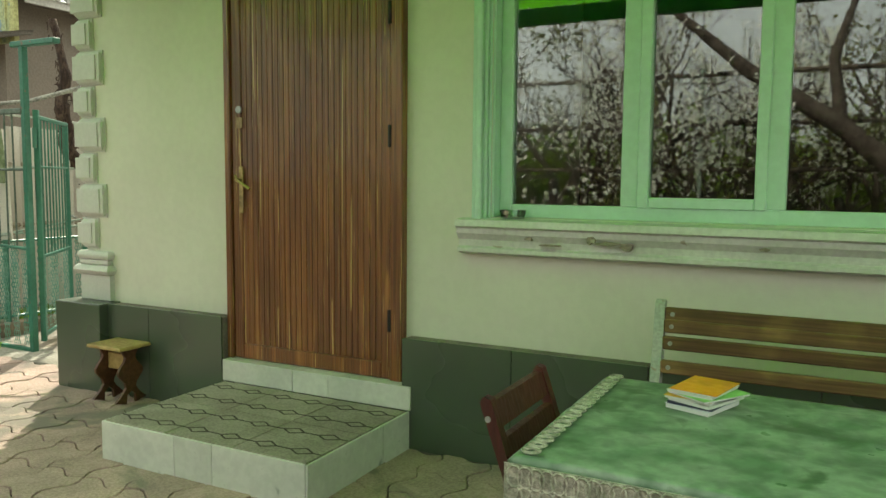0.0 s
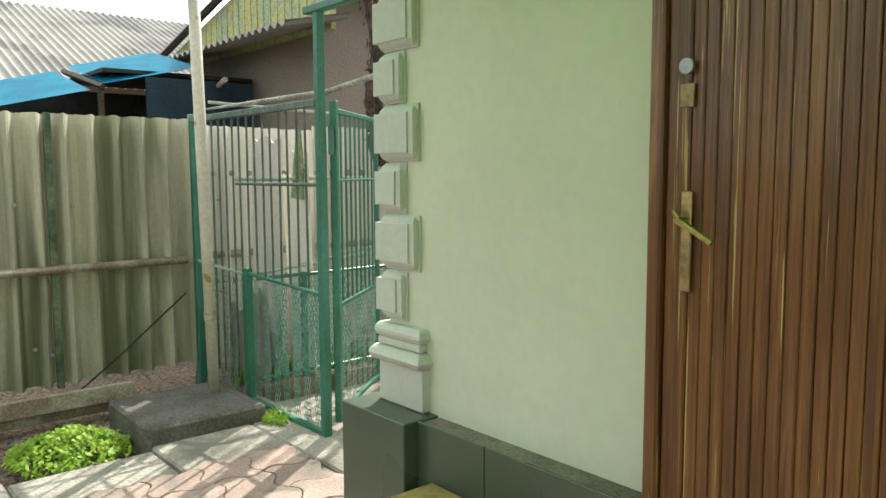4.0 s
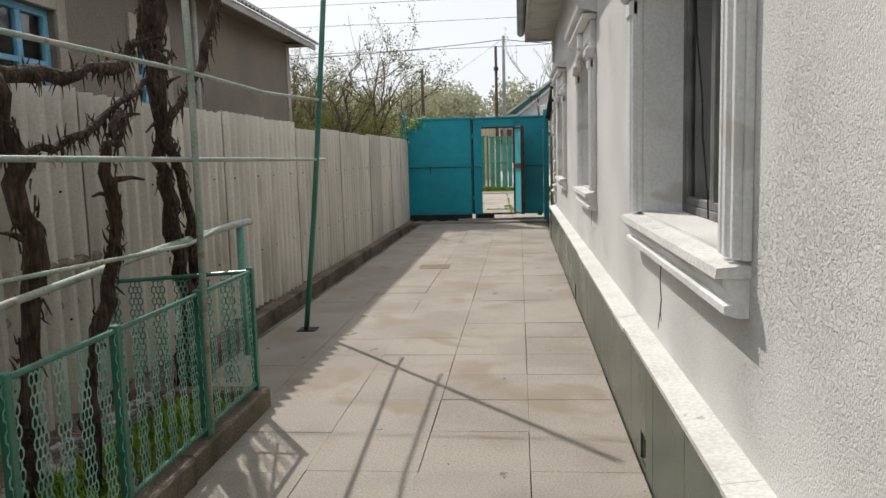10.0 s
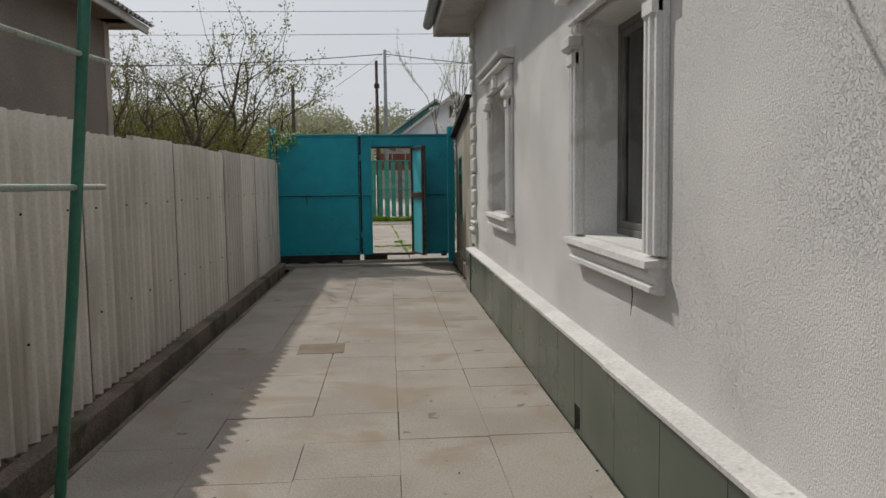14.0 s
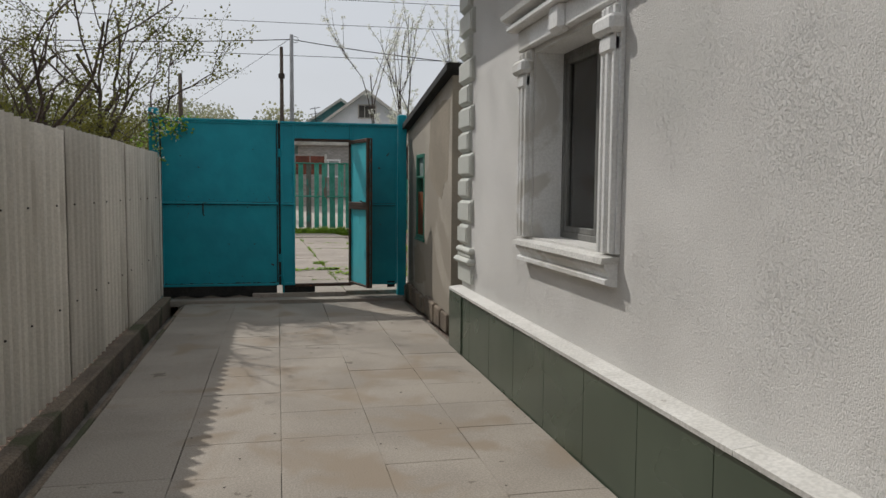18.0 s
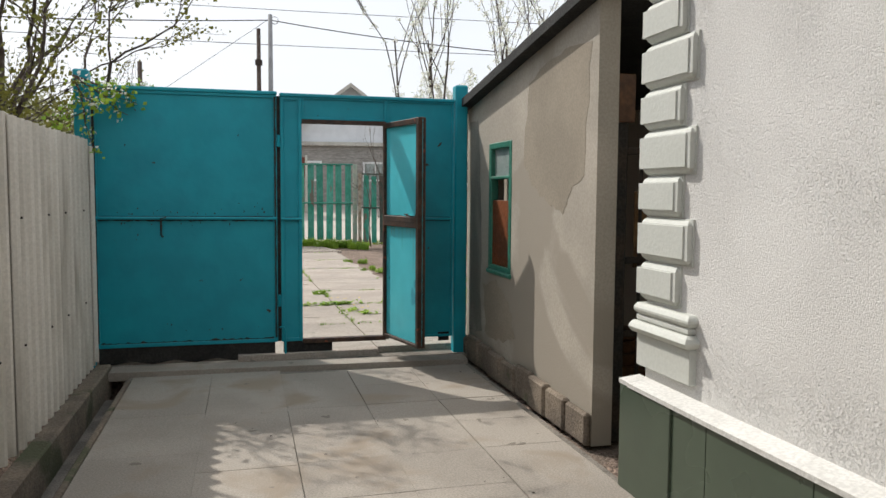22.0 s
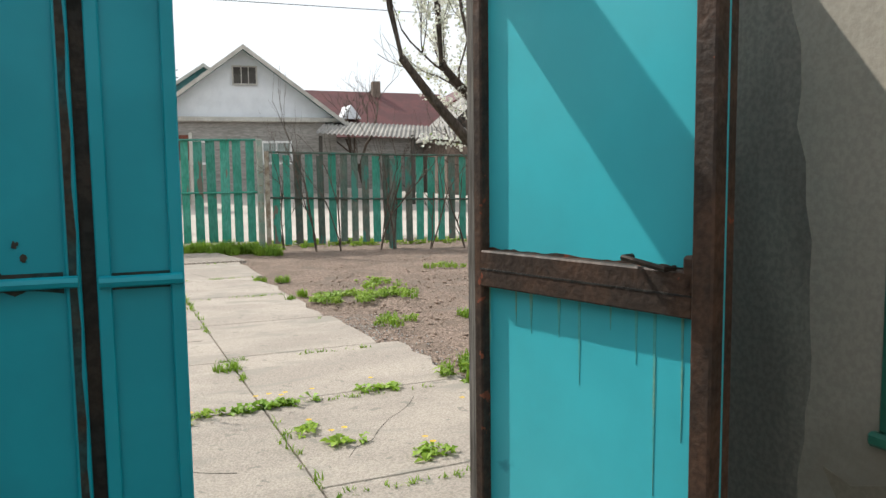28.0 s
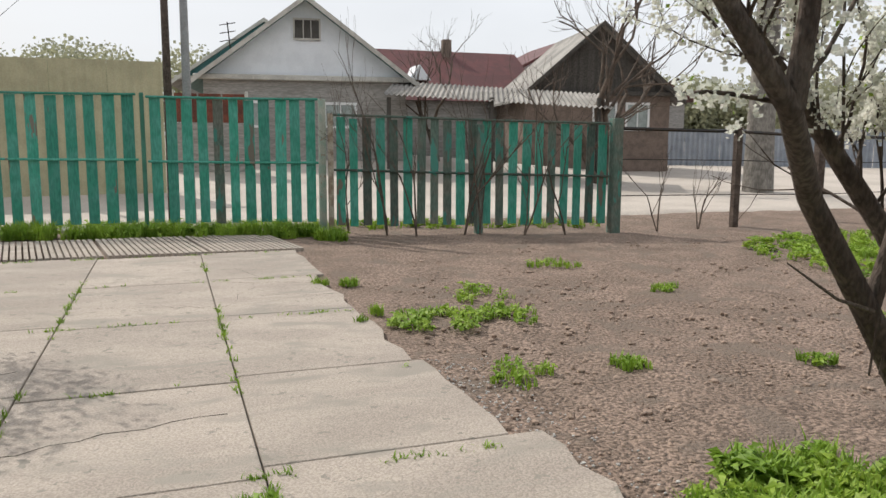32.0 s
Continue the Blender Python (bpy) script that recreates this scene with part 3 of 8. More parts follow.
# roof with its eave over the alley
roof = thing("house_roof", (4.7, 7.2, TOP), "low hipped roof with pale boarded eaves", "roof", kind="structure")
part("soffit", bx((-0.46, PY - 0.35, TOP - 0.01), (HX1 + 0.8, HY1 + 0.40, TOP + 0.03)), M["fasc"], roof)
part("fascia", bx((-0.50, PY - 0.40, TOP - 0.06), (-0.46, HY1 + 0.44, TOP + 0.16), 0.008), M["fasc"], roof)
part("fascia", bx((-0.46, HY1 + 0.40, TOP - 0.06), (HX1 + 0.8, HY1 + 0.44, TOP + 0.16), 0.008), M["fasc"], roof)
part("fascia", bx((-0.46, PY - 0.40, TOP - 0.06), (HX1 + 0.8, PY - 0.35, TOP + 0.16), 0.008), M["fasc"], roof)
gut = B()
prof = [(-0.07 * math.cos(a) - 0.57, TOP + 0.12 - 0.07 * math.sin(a)) for a in [math.pi * k / 8 for k in range(9)]]
prism(gut, prof + [(p[0] * 0.9 - 0.057, p[1] + 0.006) for p in reversed(prof)], "y", PY - 0.42, HY1 + 0.50)
part("gutter", gut, M["tin"], roof, "half-round tin gutter")
rb = B()
e0, e1 = V(-0.55, PY - 0.45, TOP + 0.17), V(HX1 + 0.85, HY1 + 0.5, TOP + 0.17)
vs = [rb.verts.new(p) for p in ((e0.x, e0.y, e0.z), (e1.x, e0.y, e0.z), (e1.x, e1.y, e0.z), (e0.x, e1.y, e0.z), (4.7, 5.2, TOP + 2.0), (4.7, 9.8, TOP + 2.0))]
for f in ((0, 1, 4), (1, 2, 5, 4), (2, 3, 5), (3, 0, 4, 5), (0, 3, 2, 1)):
    rb.faces.new([vs[i] for i in f])
part("roof_cover", rb, M["slateroof"], roof)

# plinth: tiles, ledge and vents along the alley
PX = -0.10
plinth = thing("plinth_alley", (PX, 7, -0.1), "dark green-grey tiled plinth with a worn white cement ledge", "plinth", kind="structure")
part("backing", wall_pieces(B(), "y", PX + 0.012, AX, PY, HY1, VENTS, -0.1, LEDGE), M["joint"], plinth)
led = B()
yy = PY - 0.02
k = 0
while yy < HY1 + 0.05:
    y2 = min(yy + [2.6, 1.9, 3.1, 2.2][k % 4], HY1 + 0.06)
    o = 0.004 * math.sin(k * 2.3)
    t = B()
    prism(t, [(PX - 0.016 + o, LEDGE), (PX - 0.018 + o, LEDGE + 0.022), (PX + 0.02, LEDGE + 0.026), (AX + 0.0, LEDGE + 0.036), (AX + 0.0, LEDGE)], "y", yy + 0.003, y2)
    part("ledge_piece", t, M["ledge"], plinth)
    yy, k = y2, k + 1
tile_mesh = {}


def tile_of(w, h, t, bev, material, axis):
    key = (round(w, 3), round(h, 3), axis, material.name)
    if key not in tile_mesh:
        a = (0, 0, 0)
        b = {"x": (t, w, h), "y": (w, t, h), "z": (w, h, t)}[axis]
        tile_mesh[key] = link_mesh("tile", bx(a, b, bev), material)
    return tile_mesh[key]


y = PY
joints = [0.1 + 0.62 * i for i in range(24)]
for a in joints:
    b = min(a + 0.62, HY1)
    if b - a < 0.05:
        continue
    cut = [h for h in VENTS if a < h[0] < b or a < h[1] < b]
    if cut:
        h = cut[0]
        c0, c1 = max(a, h[0]), min(b, h[1])
        for (p0, p1, q0, q1) in ((a + 0.002, c0, -0.1, LEDGE), (c1, b - 0.002, -0.1, LEDGE), (c0, c1, -0.1, h[2]), (c0, c1, h[3], LEDGE)):
            if p1 - p0 > 0.01 and q1 - q0 > 0.01:
                piece("tile", tile_of(p1 - p0, q1 - q0, 0.012, 0.0015, M["greentile"], "x"), Matrix.Translation((PX, p0, q0)), plinth)
    else:
        piece("tile", tile_of(b - a - 0.004, LEDGE + 0.1, 0.012, 0.0015, M["greentile"], "x"), Matrix.Translation((PX, a + 0.002, -0.1)), plinth)

# plinth under the porch wall
pl2 = thing("plinth_porch", (4, 0, 0), "dark green glazed tile plinth under the porch wall", "plinth", kind="structure")
part("backing", wall_pieces(B(), "x", 0.012, PY, 0.30, HX1, [(1.222, 2.404, -0.2, 0.6)], -0.1, 0.545), M["joint"], pl2)
tj = [0.29, 0.643, 1.222]
for a, b in zip(tj, tj[1:]):
    piece("tile", tile_of(b - a - 0.004, 0.56, 0.012, 0.0015, M["greentile"], "y"), Matrix.Translation((a + 0.002, 0, -0.01)), pl2)
tj = [2.404, 2.99, 3.618, 4.28, 4.90, 5.52, 6.14]
for a, b in zip(tj, tj[1:]):
    piece("tile", tile_of(b - a - 0.004, 0.56, 0.012, 0.0015, M["greentile"], "y"), Matrix.Translation((a + 0.002, 0, -0.01)), pl2)


# quoins: raised blocks that alternate long and short
def quoin(name, cx, cy, sx, sy, lens, label):
    """cx, cy: the outer corner; sx, sy: the directions of the two walls from it."""
    q = thing(name, (cx, cy, 0.55), label, "quoin", kind="structure")

    def blk(z0, z1, la, lb, out, bev, nm, mt=None):
        t = B()
        ox, oy = cx - sx * out, cy - sy * out
        outline = [(ox, oy), (cx + sx * la, oy), (cx + sx * la, cy + sy * 0.05), (cx + sx * 0.05, cy + sy * 0.05), (cx + sx * 0.05, cy + sy * lb), (ox, cy + sy * lb)]
        prism(t, outline, "z", z0, z1)
        if bev:
            es = [e for e in t.edges if abs(e.verts[0].co.z - e.verts[1].co.z) < 1e-5 or (e.verts[0].co.xy - V(ox, oy)).length < 1e-4]
            bmesh.ops.bevel(t, geom=es, offset=bev, segments=2, affect="EDGES", profile=0.35)
        part(nm, t, mt or M["quoin"], q)

    wide, short = lens
    blk(0.55, 0.715, wide[0] + 0.04, wide[1] + 0.04, 0.035, 0.006, "base_block")
    blk(0.715, 0.775, wide[0] + 0.065, wide[1] + 0.065, 0.075, 0.028, "base_moulding")
    blk(0.775, 0.81, wide[0] + 0.03, wide[1] + 0.03, 0.04, 0.01, "base_moulding")
    blk(0.81, 0.865, wide[0] + 0.05, wide[1] + 0.05, 0.055, 0.022, "base_moulding")
    z, i = 0.881, 0
    while z < TOP - 0.25:
        (la, lb), h = (short, 0.192) if i % 2 == 0 else (wide, 0.213)
        blk(z, z + h, la, lb, 0.010, 0.002, "quoin_back")
        blk(z + 0.006, z + h - 0.006, la - 0.006, lb - 0.006, 0.034, 0.022, "quoin_block")
        blk(z + 0.032, z + h - 0.032, la - 0.034, lb - 0.034, 0.041, 0.002, "quoin_face")
        z, i = z + h + 0.0045, i + 1
    return q


qa = quoin("quoin_porch_corner", 0.0, PY, 1, 1, ((0.200, 0.205), (0.120, 0.125)), "stacked pale green-lit quoin blocks on a moulded base")
part("corner_plinth", bx((-0.115, -0.062, -0.1), (0.29, 0.30, 0.55), 0.004), M["greentile"], qa, "dark green polished corner plinth")
qb = quoin("quoin_far_corner", 0.0, HY1, 1, -1, ((0.42, 0.40), (0.34, 0.31)), "white stacked quoin blocks at the far house corner")
part("corner_plinth", bx((-0.112, HY1 - 0.42, -0.1), (0.44, HY1 + 0.05, 0.47), 0.004), M["greentile"], qb, "dark green corner plinth")


# alley windows
def alley_window(n, y0, y1, panes):
    w = thing("window_%d" % n, (0, (y0 + y1) / 2, SILL), "grey-framed window deep in a moulded white surround with a stone sill", "window", kind="structure")
    fx = 0.20
    # surround: stepped mouldings on both sides, a crown on capitals
    for a, b in ((y0 - 0.21, y0), (y1, y1 + 0.21)):
        t = B()
        box(t, (-0.025, a, SILL), (AX, b, HEAD + 0.02), 0.004)
        for c, d, o in ((0.02, 0.055, 0.05), (0.085, 0.125, 0.055), (0.155, 0.19, 0.05)):
            box(t, (-o, a + c, SILL), (-0.02, a + d, HEAD), 0.006)
        part("jamb_moulding", t, M["white"], w)
        cap = B()
        box(cap, (-0.09, a - 0.015, HEAD - 0.14), (AX, b + 0.015, HEAD - 0.05), 0.02)
        box(cap, (-0.065, a + 0.02, HEAD - 0.24), (AX, b - 0.02, HEAD - 0.14), 0.02)
        part("capital", cap, M["white"], w)
    t = B()
    box(t, (-0.05, y0 - 0.21, HEAD + 0.02), (AX, y1 + 0.21, HEAD + 0.16), 0.01)
    part("frieze", t, M["white"], w)
    t = B()
    box(t, (-0.12, y0 - 0.26, HEAD + 0.16), (AX, y1 + 0.26, HEAD + 0.20), 0.008)
    prism(t, [(AX, HEAD + 0.20), (-0.15, HEAD + 0.24), (-0.16, HEAD + 0.27), (AX, HEAD + 0.30)], "y", y0 - 0.29, y1 + 0.29)
    part("crown", t, M["white"], w)
    t = B()
    box(t, (-0.09, (y0 + y1) / 2 - 0.1, HEAD + 0.0), (AX, (y0 + y1) / 2 + 0.1, HEAD + 0.18), 0.03)
    part("keystone", t, M["white"], w)
    # sill
    t = B()
    prism(t, [(fx, SILL), (-0.095, SILL - 0.02), (-0.10, SILL - 0.05), (fx, SILL - 0.05)], "y", y0 - 0.20, y1 + 0.12)
    part("window_sill", t, M["ledge"], w, "worn white painted stone sill")
    t = B()
    prism(t, [(AX, SILL - 0.05), (-0.075, SILL - 0.05), (-0.075, SILL - 0.075), (-0.055, SILL - 0.095), (-0.045, SILL - 0.125), (-0.07, SILL - 0.132), (-0.07, SILL - 0.155), (-0.03, SILL - 0.168), (AX, SILL - 0.168)],
          "y", y0 - 0.185, y1 + 0.105)
    part("sill_moulding", t, M["white"], w)
    # reveal lining, frame, panes
    t = B()
    box(t, (0.004, y0 - 0.0, SILL), (fx + 0.06, y0 + 0.012, HEAD))
    box(t, (0.004, y1 - 0.012, SILL), (fx + 0.06, y1, HEAD))
    box(t, (0.004, y0 + 0.012, HEAD - 0.012), (fx + 0.06, y1 - 0.012, HEAD))
    part("reveal", t, M["white"], w)
    t = B()
    for a, b, c, d in ((y0 + 0.012, y0 + 0.05, SILL, HEAD - 0.012), (y1 - 0.05, y1 - 0.012, SILL, HEAD - 0.012), (y0 + 0.05, y1 - 0.05, SILL, SILL + 0.04), (y0 + 0.05, y1 - 0.05, HEAD - 0.05, HEAD - 0.012)):
        box(t, (fx, a, c), (fx + 0.06, b, d), 0.004)
    part("window_frame", t, M["greyframe"], w, "grey weathered wooden frame")
    inner0, inner1 = y0 + 0.05, y1 - 0.05
    step = (inner1 - inner0) / panes
    for i in range(panes):
        a, b = inner0 + step * i, inner0 + step * (i + 1)
        t = B()
        for c0, c1, d0, d1 in ((a, a + 0.035, SILL + 0.04, HEAD - 0.05), (b - 0.035, b, SILL + 0.04, HEAD - 0.05), (a + 0.035, b - 0.035, SILL + 0.04, SILL + 0.08), (a + 0.035, b - 0.035, HEAD - 0.09, HEAD - 0.05)):
            box(t, (fx + 0.008, c0, d0), (fx + 0.052, c1, d1), 0.004)
        sash = part("sash", t, M["greyframe"], w)
        pane = part("pane", bx((fx + 0.027, a + 0.03, SILL + 0.075), (fx + 0.033, b - 0.03, HEAD - 0.085)), M["glass"], sash)
        pane.visible_shadow = False
    # curtain inside
    verts, faces = [], []
    steps = 60
    for i in range(steps + 1):
        yy = y0 + (y1 - y0) * i / steps
        xx = 0.40 + 0.02 * math.sin(i * 1.3) + 0.008 * math.sin(i * 3.1)
        verts += [(xx, yy, SILL - 0.1), (xx, yy, HEAD + 0.05)]
    for i in range(steps):
        faces.append((2 * i, 2 * i + 2, 2 * i + 3, 2 * i + 1))
    cu = solo("net_curtain", (verts, faces), M["curtain"], "grey net curtain hanging inside a window", "curtain", group="net curtains", smooth=True)
    return w


for n, (a, b) in enumerate(WINDOWS):
    alley_window(n + 2, a, b, 2 if n else 3)
for y0, y1, z0, z1 in VENTS:
    solo("vent", bx((PX + 0.05, y0, z0), (PX + 0.07, y1, z1)), M["rubber"], "small dark air vent in the plinth", "vent", group="plinth vents")

ck = thing("wall_crack", (0, 4.20, 0.55), "thin jagged crack in the stucco under a window sill", "crack", kind="structure")
for pts in ([(4.22, 0.89), (4.20, 0.85), (4.215, 0.78), (4.185, 0.70), (4.21, 0.64), (4.27, 0.54)], [(4.21, 0.64), (4.18, 0.60)], [(7.60, 0.95), (7.58, 0.83), (7.61, 0.73)]):
    part("crack_line", pipe(B(), [(-0.001, y, z) for y, z in pts], [0.0035] * (len(pts) - 1) + [0.001], 4, False), M["groove"], ck)
solo("window_cord", pipe(B(), [(0.17, 4.37, 2.28), (0.17, 4.30, 1.90), (0.17, 4.18, 1.60), (0.17, 4.17, 1.45), (0.17, 4.06, 1.17), (0.17, 4.05, 1.08)], 0.004, 5, False), M["rubber"], "thin dark cord hanging in the alley window", "cord")
rc = random.Random(44)
lit = ([], [])
for k in range(170):
    x, y = rc.uniform(-2.8, -0.15), rc.uniform(1.0, 17.2)
    if k % 3 == 0:
        x = -0.09 - abs(rc.gauss(0, 0.03))
    a, s = rc.uniform(0, 6.283), rc.uniform(0.004, 0.014)
    q = len(lit[0])
    lit[0].extend([(x + s * math.cos(a + d) * f, y + s * math.sin(a + d) * f, -0.066 + 0.003 * (d > 2)) for d, f in ((0, 1.0), (1.4, 0.5), (3.1, 1.0), (4.7, 0.5))])
    lit[1].append((q, q + 1, q + 2, q + 3))
solo("leaf_litter", lit, M["groove"], "dry leaf crumbs and dirt specks on the alley slabs", "litter", kind="stuff")

# ---- alley floor ----
alley = thing("alley_floor", (-1.5, 9, -0.1), "grey concrete slabs with dark joints along the alley", "pavement", kind="structure")
part("bedding", bx((-2.84, 0.30, -0.12), (-0.05, 17.62, -0.085)), M["joint"], alley)
slab_mesh = {}


def slab(w, l, material, thick=0.04, bev=0.0025):
    key = (round(w, 2), round(l, 2), material.name)
    if key not in slab_mesh:
        slab_mesh[key] = link_mesh("slab", bx((-w / 2, -l / 2, -thick), (w / 2, l / 2, 0), bev), material)
    return slab_mesh[key]


rnd = random.Random(4)
cols = [-2.80, -2.20, -1.665, -1.13, -0.61, -0.105]
for ci, (a, b) in enumerate(zip(cols, cols[1:])):
    y = [5.05, 0.28, 0.31, 0.32, 0.33][ci]
    while y < 17.36:
        l = rnd.choice([0.53, 0.53, 0.53, 1.06]) if ci else rnd.choice([0.8, 0.8, 1.6])
        l = min(l, 17.40 - y)
        w = b - a - rnd.choice([0.002, 0.004])
        if y < 4.95 and ci == 0:
            y += 1
            continue
        if l > 0.15:
            piece("slab", slab(w, l - rnd.choice([0.001, 0.002, 0.005]), M["concrete"], 0.04, 0.0015), pose((a + b) / 2 + rnd.uniform(-0.002, 0.002), y + l / 2, -0.07 + rnd.uniform(-0.0015, 0.0015), rnd.uniform(-0.1, 0.1), rnd.uniform(-0.12, 0.12), 0), alley)
        y += l
M["brownslab"] = mat("brown stained concrete patch", (0.24, 0.185, 0.13), (0.19, 0.148, 0.105), 0.9, 3.0, 80, 0.3, 0.2)
piece("slab", link_mesh("slab", bx((-0.20, -0.20, -0.03), (0.20, 0.20, 0.0035), 0.002), M["brownslab"]), pose(-1.78, 10.75, -0.069, 0, 0, 1.5), alley, "brown stained patch of concrete")
piece("slab", slab(3.0, 0.20, M["concrete"], 0.07), pose(-1.56, 17.50, -0.035, 1.2, 0, -2.0), alley, "raised concrete strip under the gate")

# gutter channel and its low kerb along the fence
gutter = thing("drain_channel", (-2.92, 11, -0.1), "shallow brown concrete drain along the foot of the fence", "drain", kind="structure")
part("kerb_inner", bx((-2.84, 4.95, -0.26), (-2.802, 17.30, -0.066), 0.006), M["kerb"], gutter)
part("kerb_outer", bx((-3.11, 4.95, -0.26), (-2.99, 17.62, 0.0), 0.012), M["kerb"], gutter)
part("bed", bx((-2.99, 4.95, -0.30), (-2.84, 17.30, -0.215)), M["joint"], gutter)

# ---- long corrugated fence ----
fence = thing("slate_fence", (-3.2, 9, -0.1), "tall fence of upright weathered corrugated cement sheets", "fence", kind="structure")
y = 0.55
i = 0
rnd = random.Random(8)
while y < 17.6:
    w = min(1.13, 17.72 - y)
    top = 1.79 + rnd.uniform(-0.025, 0.03) + (0.03 if y < 9 else -0.02)
    part("sheet", corrugated((-3.135 - (0.012 if i % 2 else 0.0), y, 0), (0, 1, 0), w, -0.02 + rnd.uniform(0, 0.05), top, 0.15, 0.036, sharp=1.5, rows=1, seed=i, top=top + rnd.uniform(-0.015, 0.015)), M["slate"], fence)
    nail = B()
    for zz in (0.55, 1.25):
        for dy in (0.23, 0.83):
            pipe(nail, [(-3.11, y + dy, zz), (-3.10, y + dy, zz)], 0.007, 6)
    part("nails", nail, M["darkiron"], fence)
    y += 1.06
    i += 1
t = B()
pipe(t, [(-3.185, 0.5, 0.62), (-3.185, 17.7, 0.62)], 0.03)
pipe(t, [(-3.185, 0.5, 1.45), (-3.185, 17.7, 1.45)], 0.03)
part("rail", t, M["rustrail"], fence)

# ---- the big gate ----
gate = thing("yard_gate", (-1.57, 17.72, -0.05), "teal painted steel yard gate, scratched and rusting at the edges", "gate")
GY = 17.72


def panel(name, x0, x1, z0, z1, mt, parent, rim=0.03, y=GY):
    """A sheet of steel with a thin folded rim."""
    t = B()
    box(t, (x0, y - 0.002, z0), (x1, y + 0.004, z1))
    ob = part(name, t, mt, parent)
    t = B()
    for a, b, c, d in ((x0, x0 + rim, z0, z1), (x1 - rim, x1, z0, z1), (x0 + rim, x1 - rim, z0, z0 + rim), (x0 + rim, x1 - rim, z1 - rim, z1)):
        box(t, (a, y - 0.016, c), (b, y - 0.002, d), 0.003)
    part("rim", t, mt, ob)
    return ob


for x0 in (-3.235, -0.105):
    part("post", bx((x0, GY - 0.055, -0.12), (x0 + 0.115, GY + 0.06, 2.36), 0.012), M["teal"], gate)
lf = panel("gate_leaf", -3.115, -1.665, 0.11, 2.22, M["teal"], gate)
t = B()
pipe(t, [(-3.115, GY - 0.022, 1.18), (-1.67, GY - 0.022, 1.175)], 0.013)
part("crossbar", t, M["teal"], lf)
part("top_cap", bx((-3.12, GY - 0.03, 2.215), (-1.66, GY + 0.03, 2.245), 0.006), M["teal"], lf)
rp = panel("gate_leaf", -1.635, -1.455, 0.11, 2.21, M["teal"], gate)
t = B()
pipe(t, [(-1.63, GY - 0.022, 1.17), (-1.46, GY - 0.022, 1.17)], 0.013)
part("crossbar", t, M["teal"], rp)
panel("header", -1.455, -0.725, 2.02, 2.21, M["teal"], gate, 0.02)
sp = panel("side_panel", -0.725, -0.11, 0.10, 2.21, M["teal"], gate, 0.02)
t = B()
pipe(t, [(-0.72, GY - 0.022, 1.17), (-0.135, GY - 0.022, 1.17)], 0.013)
part("crossbar", t, M["teal"], sp)
part("top_cap", bx((-1.64, GY - 0.03, 2.205), (-0.105, GY + 0.03, 2.235), 0.006), M["teal"], gate)
part("threshold", bx((-1.455, GY - 0.035, 0.090), (-0.725, GY + 0.03, 0.130), 0.005), M["rustframe"], gate, "dark rusty threshold bar")
part("head_bar", bx((-1.455, GY - 0.02, 1.985), (-0.725, GY + 0.03, 2.02), 0.004), M["rustframe"], gate)
for x0, x1, zlo in ((-3.10, -1.69, -0.035), (-1.62, -1.20, -0.07)):
    n = 24
    low = [(x0 + (x1 - x0) * i / n, zlo + 0.012 + 0.012 * math.sin(i * 1.1 + x0)) for i in range(n + 1)]
    part("skirt", prism(B(), low + [(x1, 0.125), (x0, 0.125)], "y", GY - 0.006, GY), M["rubber"], gate, "torn black rubber skirt")
# dark strip added behind the gap between the leaves to keep it dark
part("stop_strip", bx((-1.68, GY + 0.012, 0.11), (-1.62, GY + 0.02, 2.21)), M["darkiron"], gate)
part("skirt", bx((-0.24, GY - 0.006, 0.06), (-0.14, GY + 0.0, 0.14)), M["rubber"], gate)
for zz in (0.47, 1.83):
    t = B()
    pipe(t, [(-1.65, GY - 0.03, zz - 0.05), (-1.65, GY - 0.03, zz + 0.05)], 0.014)
    part("hinge", t, M["teal"], gate)
t = B()
pipe(t, [(-1.65, GY - 0.03, 0.24), (-1.62, GY - 0.045, 0.24), (-1.605, GY - 0.045, 0.22), (-1.605, GY - 0.045, -0.07)], 0.009)
part("drop_bolt", t, M["teal"], gate)
M["grime"] = mat("rusty grime on paint", (0.022, 0.060, 0.060), (0.045, 0.035, 0.024), 0.8, 9, 60, 0.2, 0.4)
rg = random.Random(14)
for k in range(46):
    # small scabs of rust and drips under the crossbar and in the middle of the sheet
    if k < 26:
        x, z = rg.uniform(-2.96, -1.75), 1.19 + abs(rg.gauss(0, 0.05))
    elif k < 34:
        x, z = rg.uniform(-2.96, -1.7), 1.145 - abs(rg.gauss(0, 0.02))
    else:
        x, z = rg.uniform(-2.9, -1.75), rg.choice([rg.uniform(0.16, 0.3), rg.uniform(1.3, 2.1), 0.14])
    w, h = rg.uniform(0.002, 0.008), rg.uniform(0.003, 0.012)
    n = 7
    part("rust_spot", prism(B(), [(x + w * math.cos(6.2832 * q / n) * rg.uniform(0.6, 1.2), z + h * math.sin(6.2832 * q / n) * rg.uniform(0.6, 1.2)) for q in range(n)], "y", GY - 0.0045, GY - 0.002), M["grime"], lf)
part("hook", pipe(B(), [(-2.56, GY - 0.030, 1.185), (-2.60, GY - 0.032, 1.175), (-2.60, GY - 0.030, 1.04), (-2.585, GY - 0.028, 1.02)], 0.0085), M["grime"], lf, "dark bent steel hook")
n = 60
part("grime_line", prism(B(), [(-3.085 + 1.385 * k / n, 1.160 - 0.012 * rg.random()) for k in range(n + 1)] + [(-1.70, 1.195), (-3.085, 1.195)], "y", GY - 0.0035, GY - 0.002), M["grime"], lf)
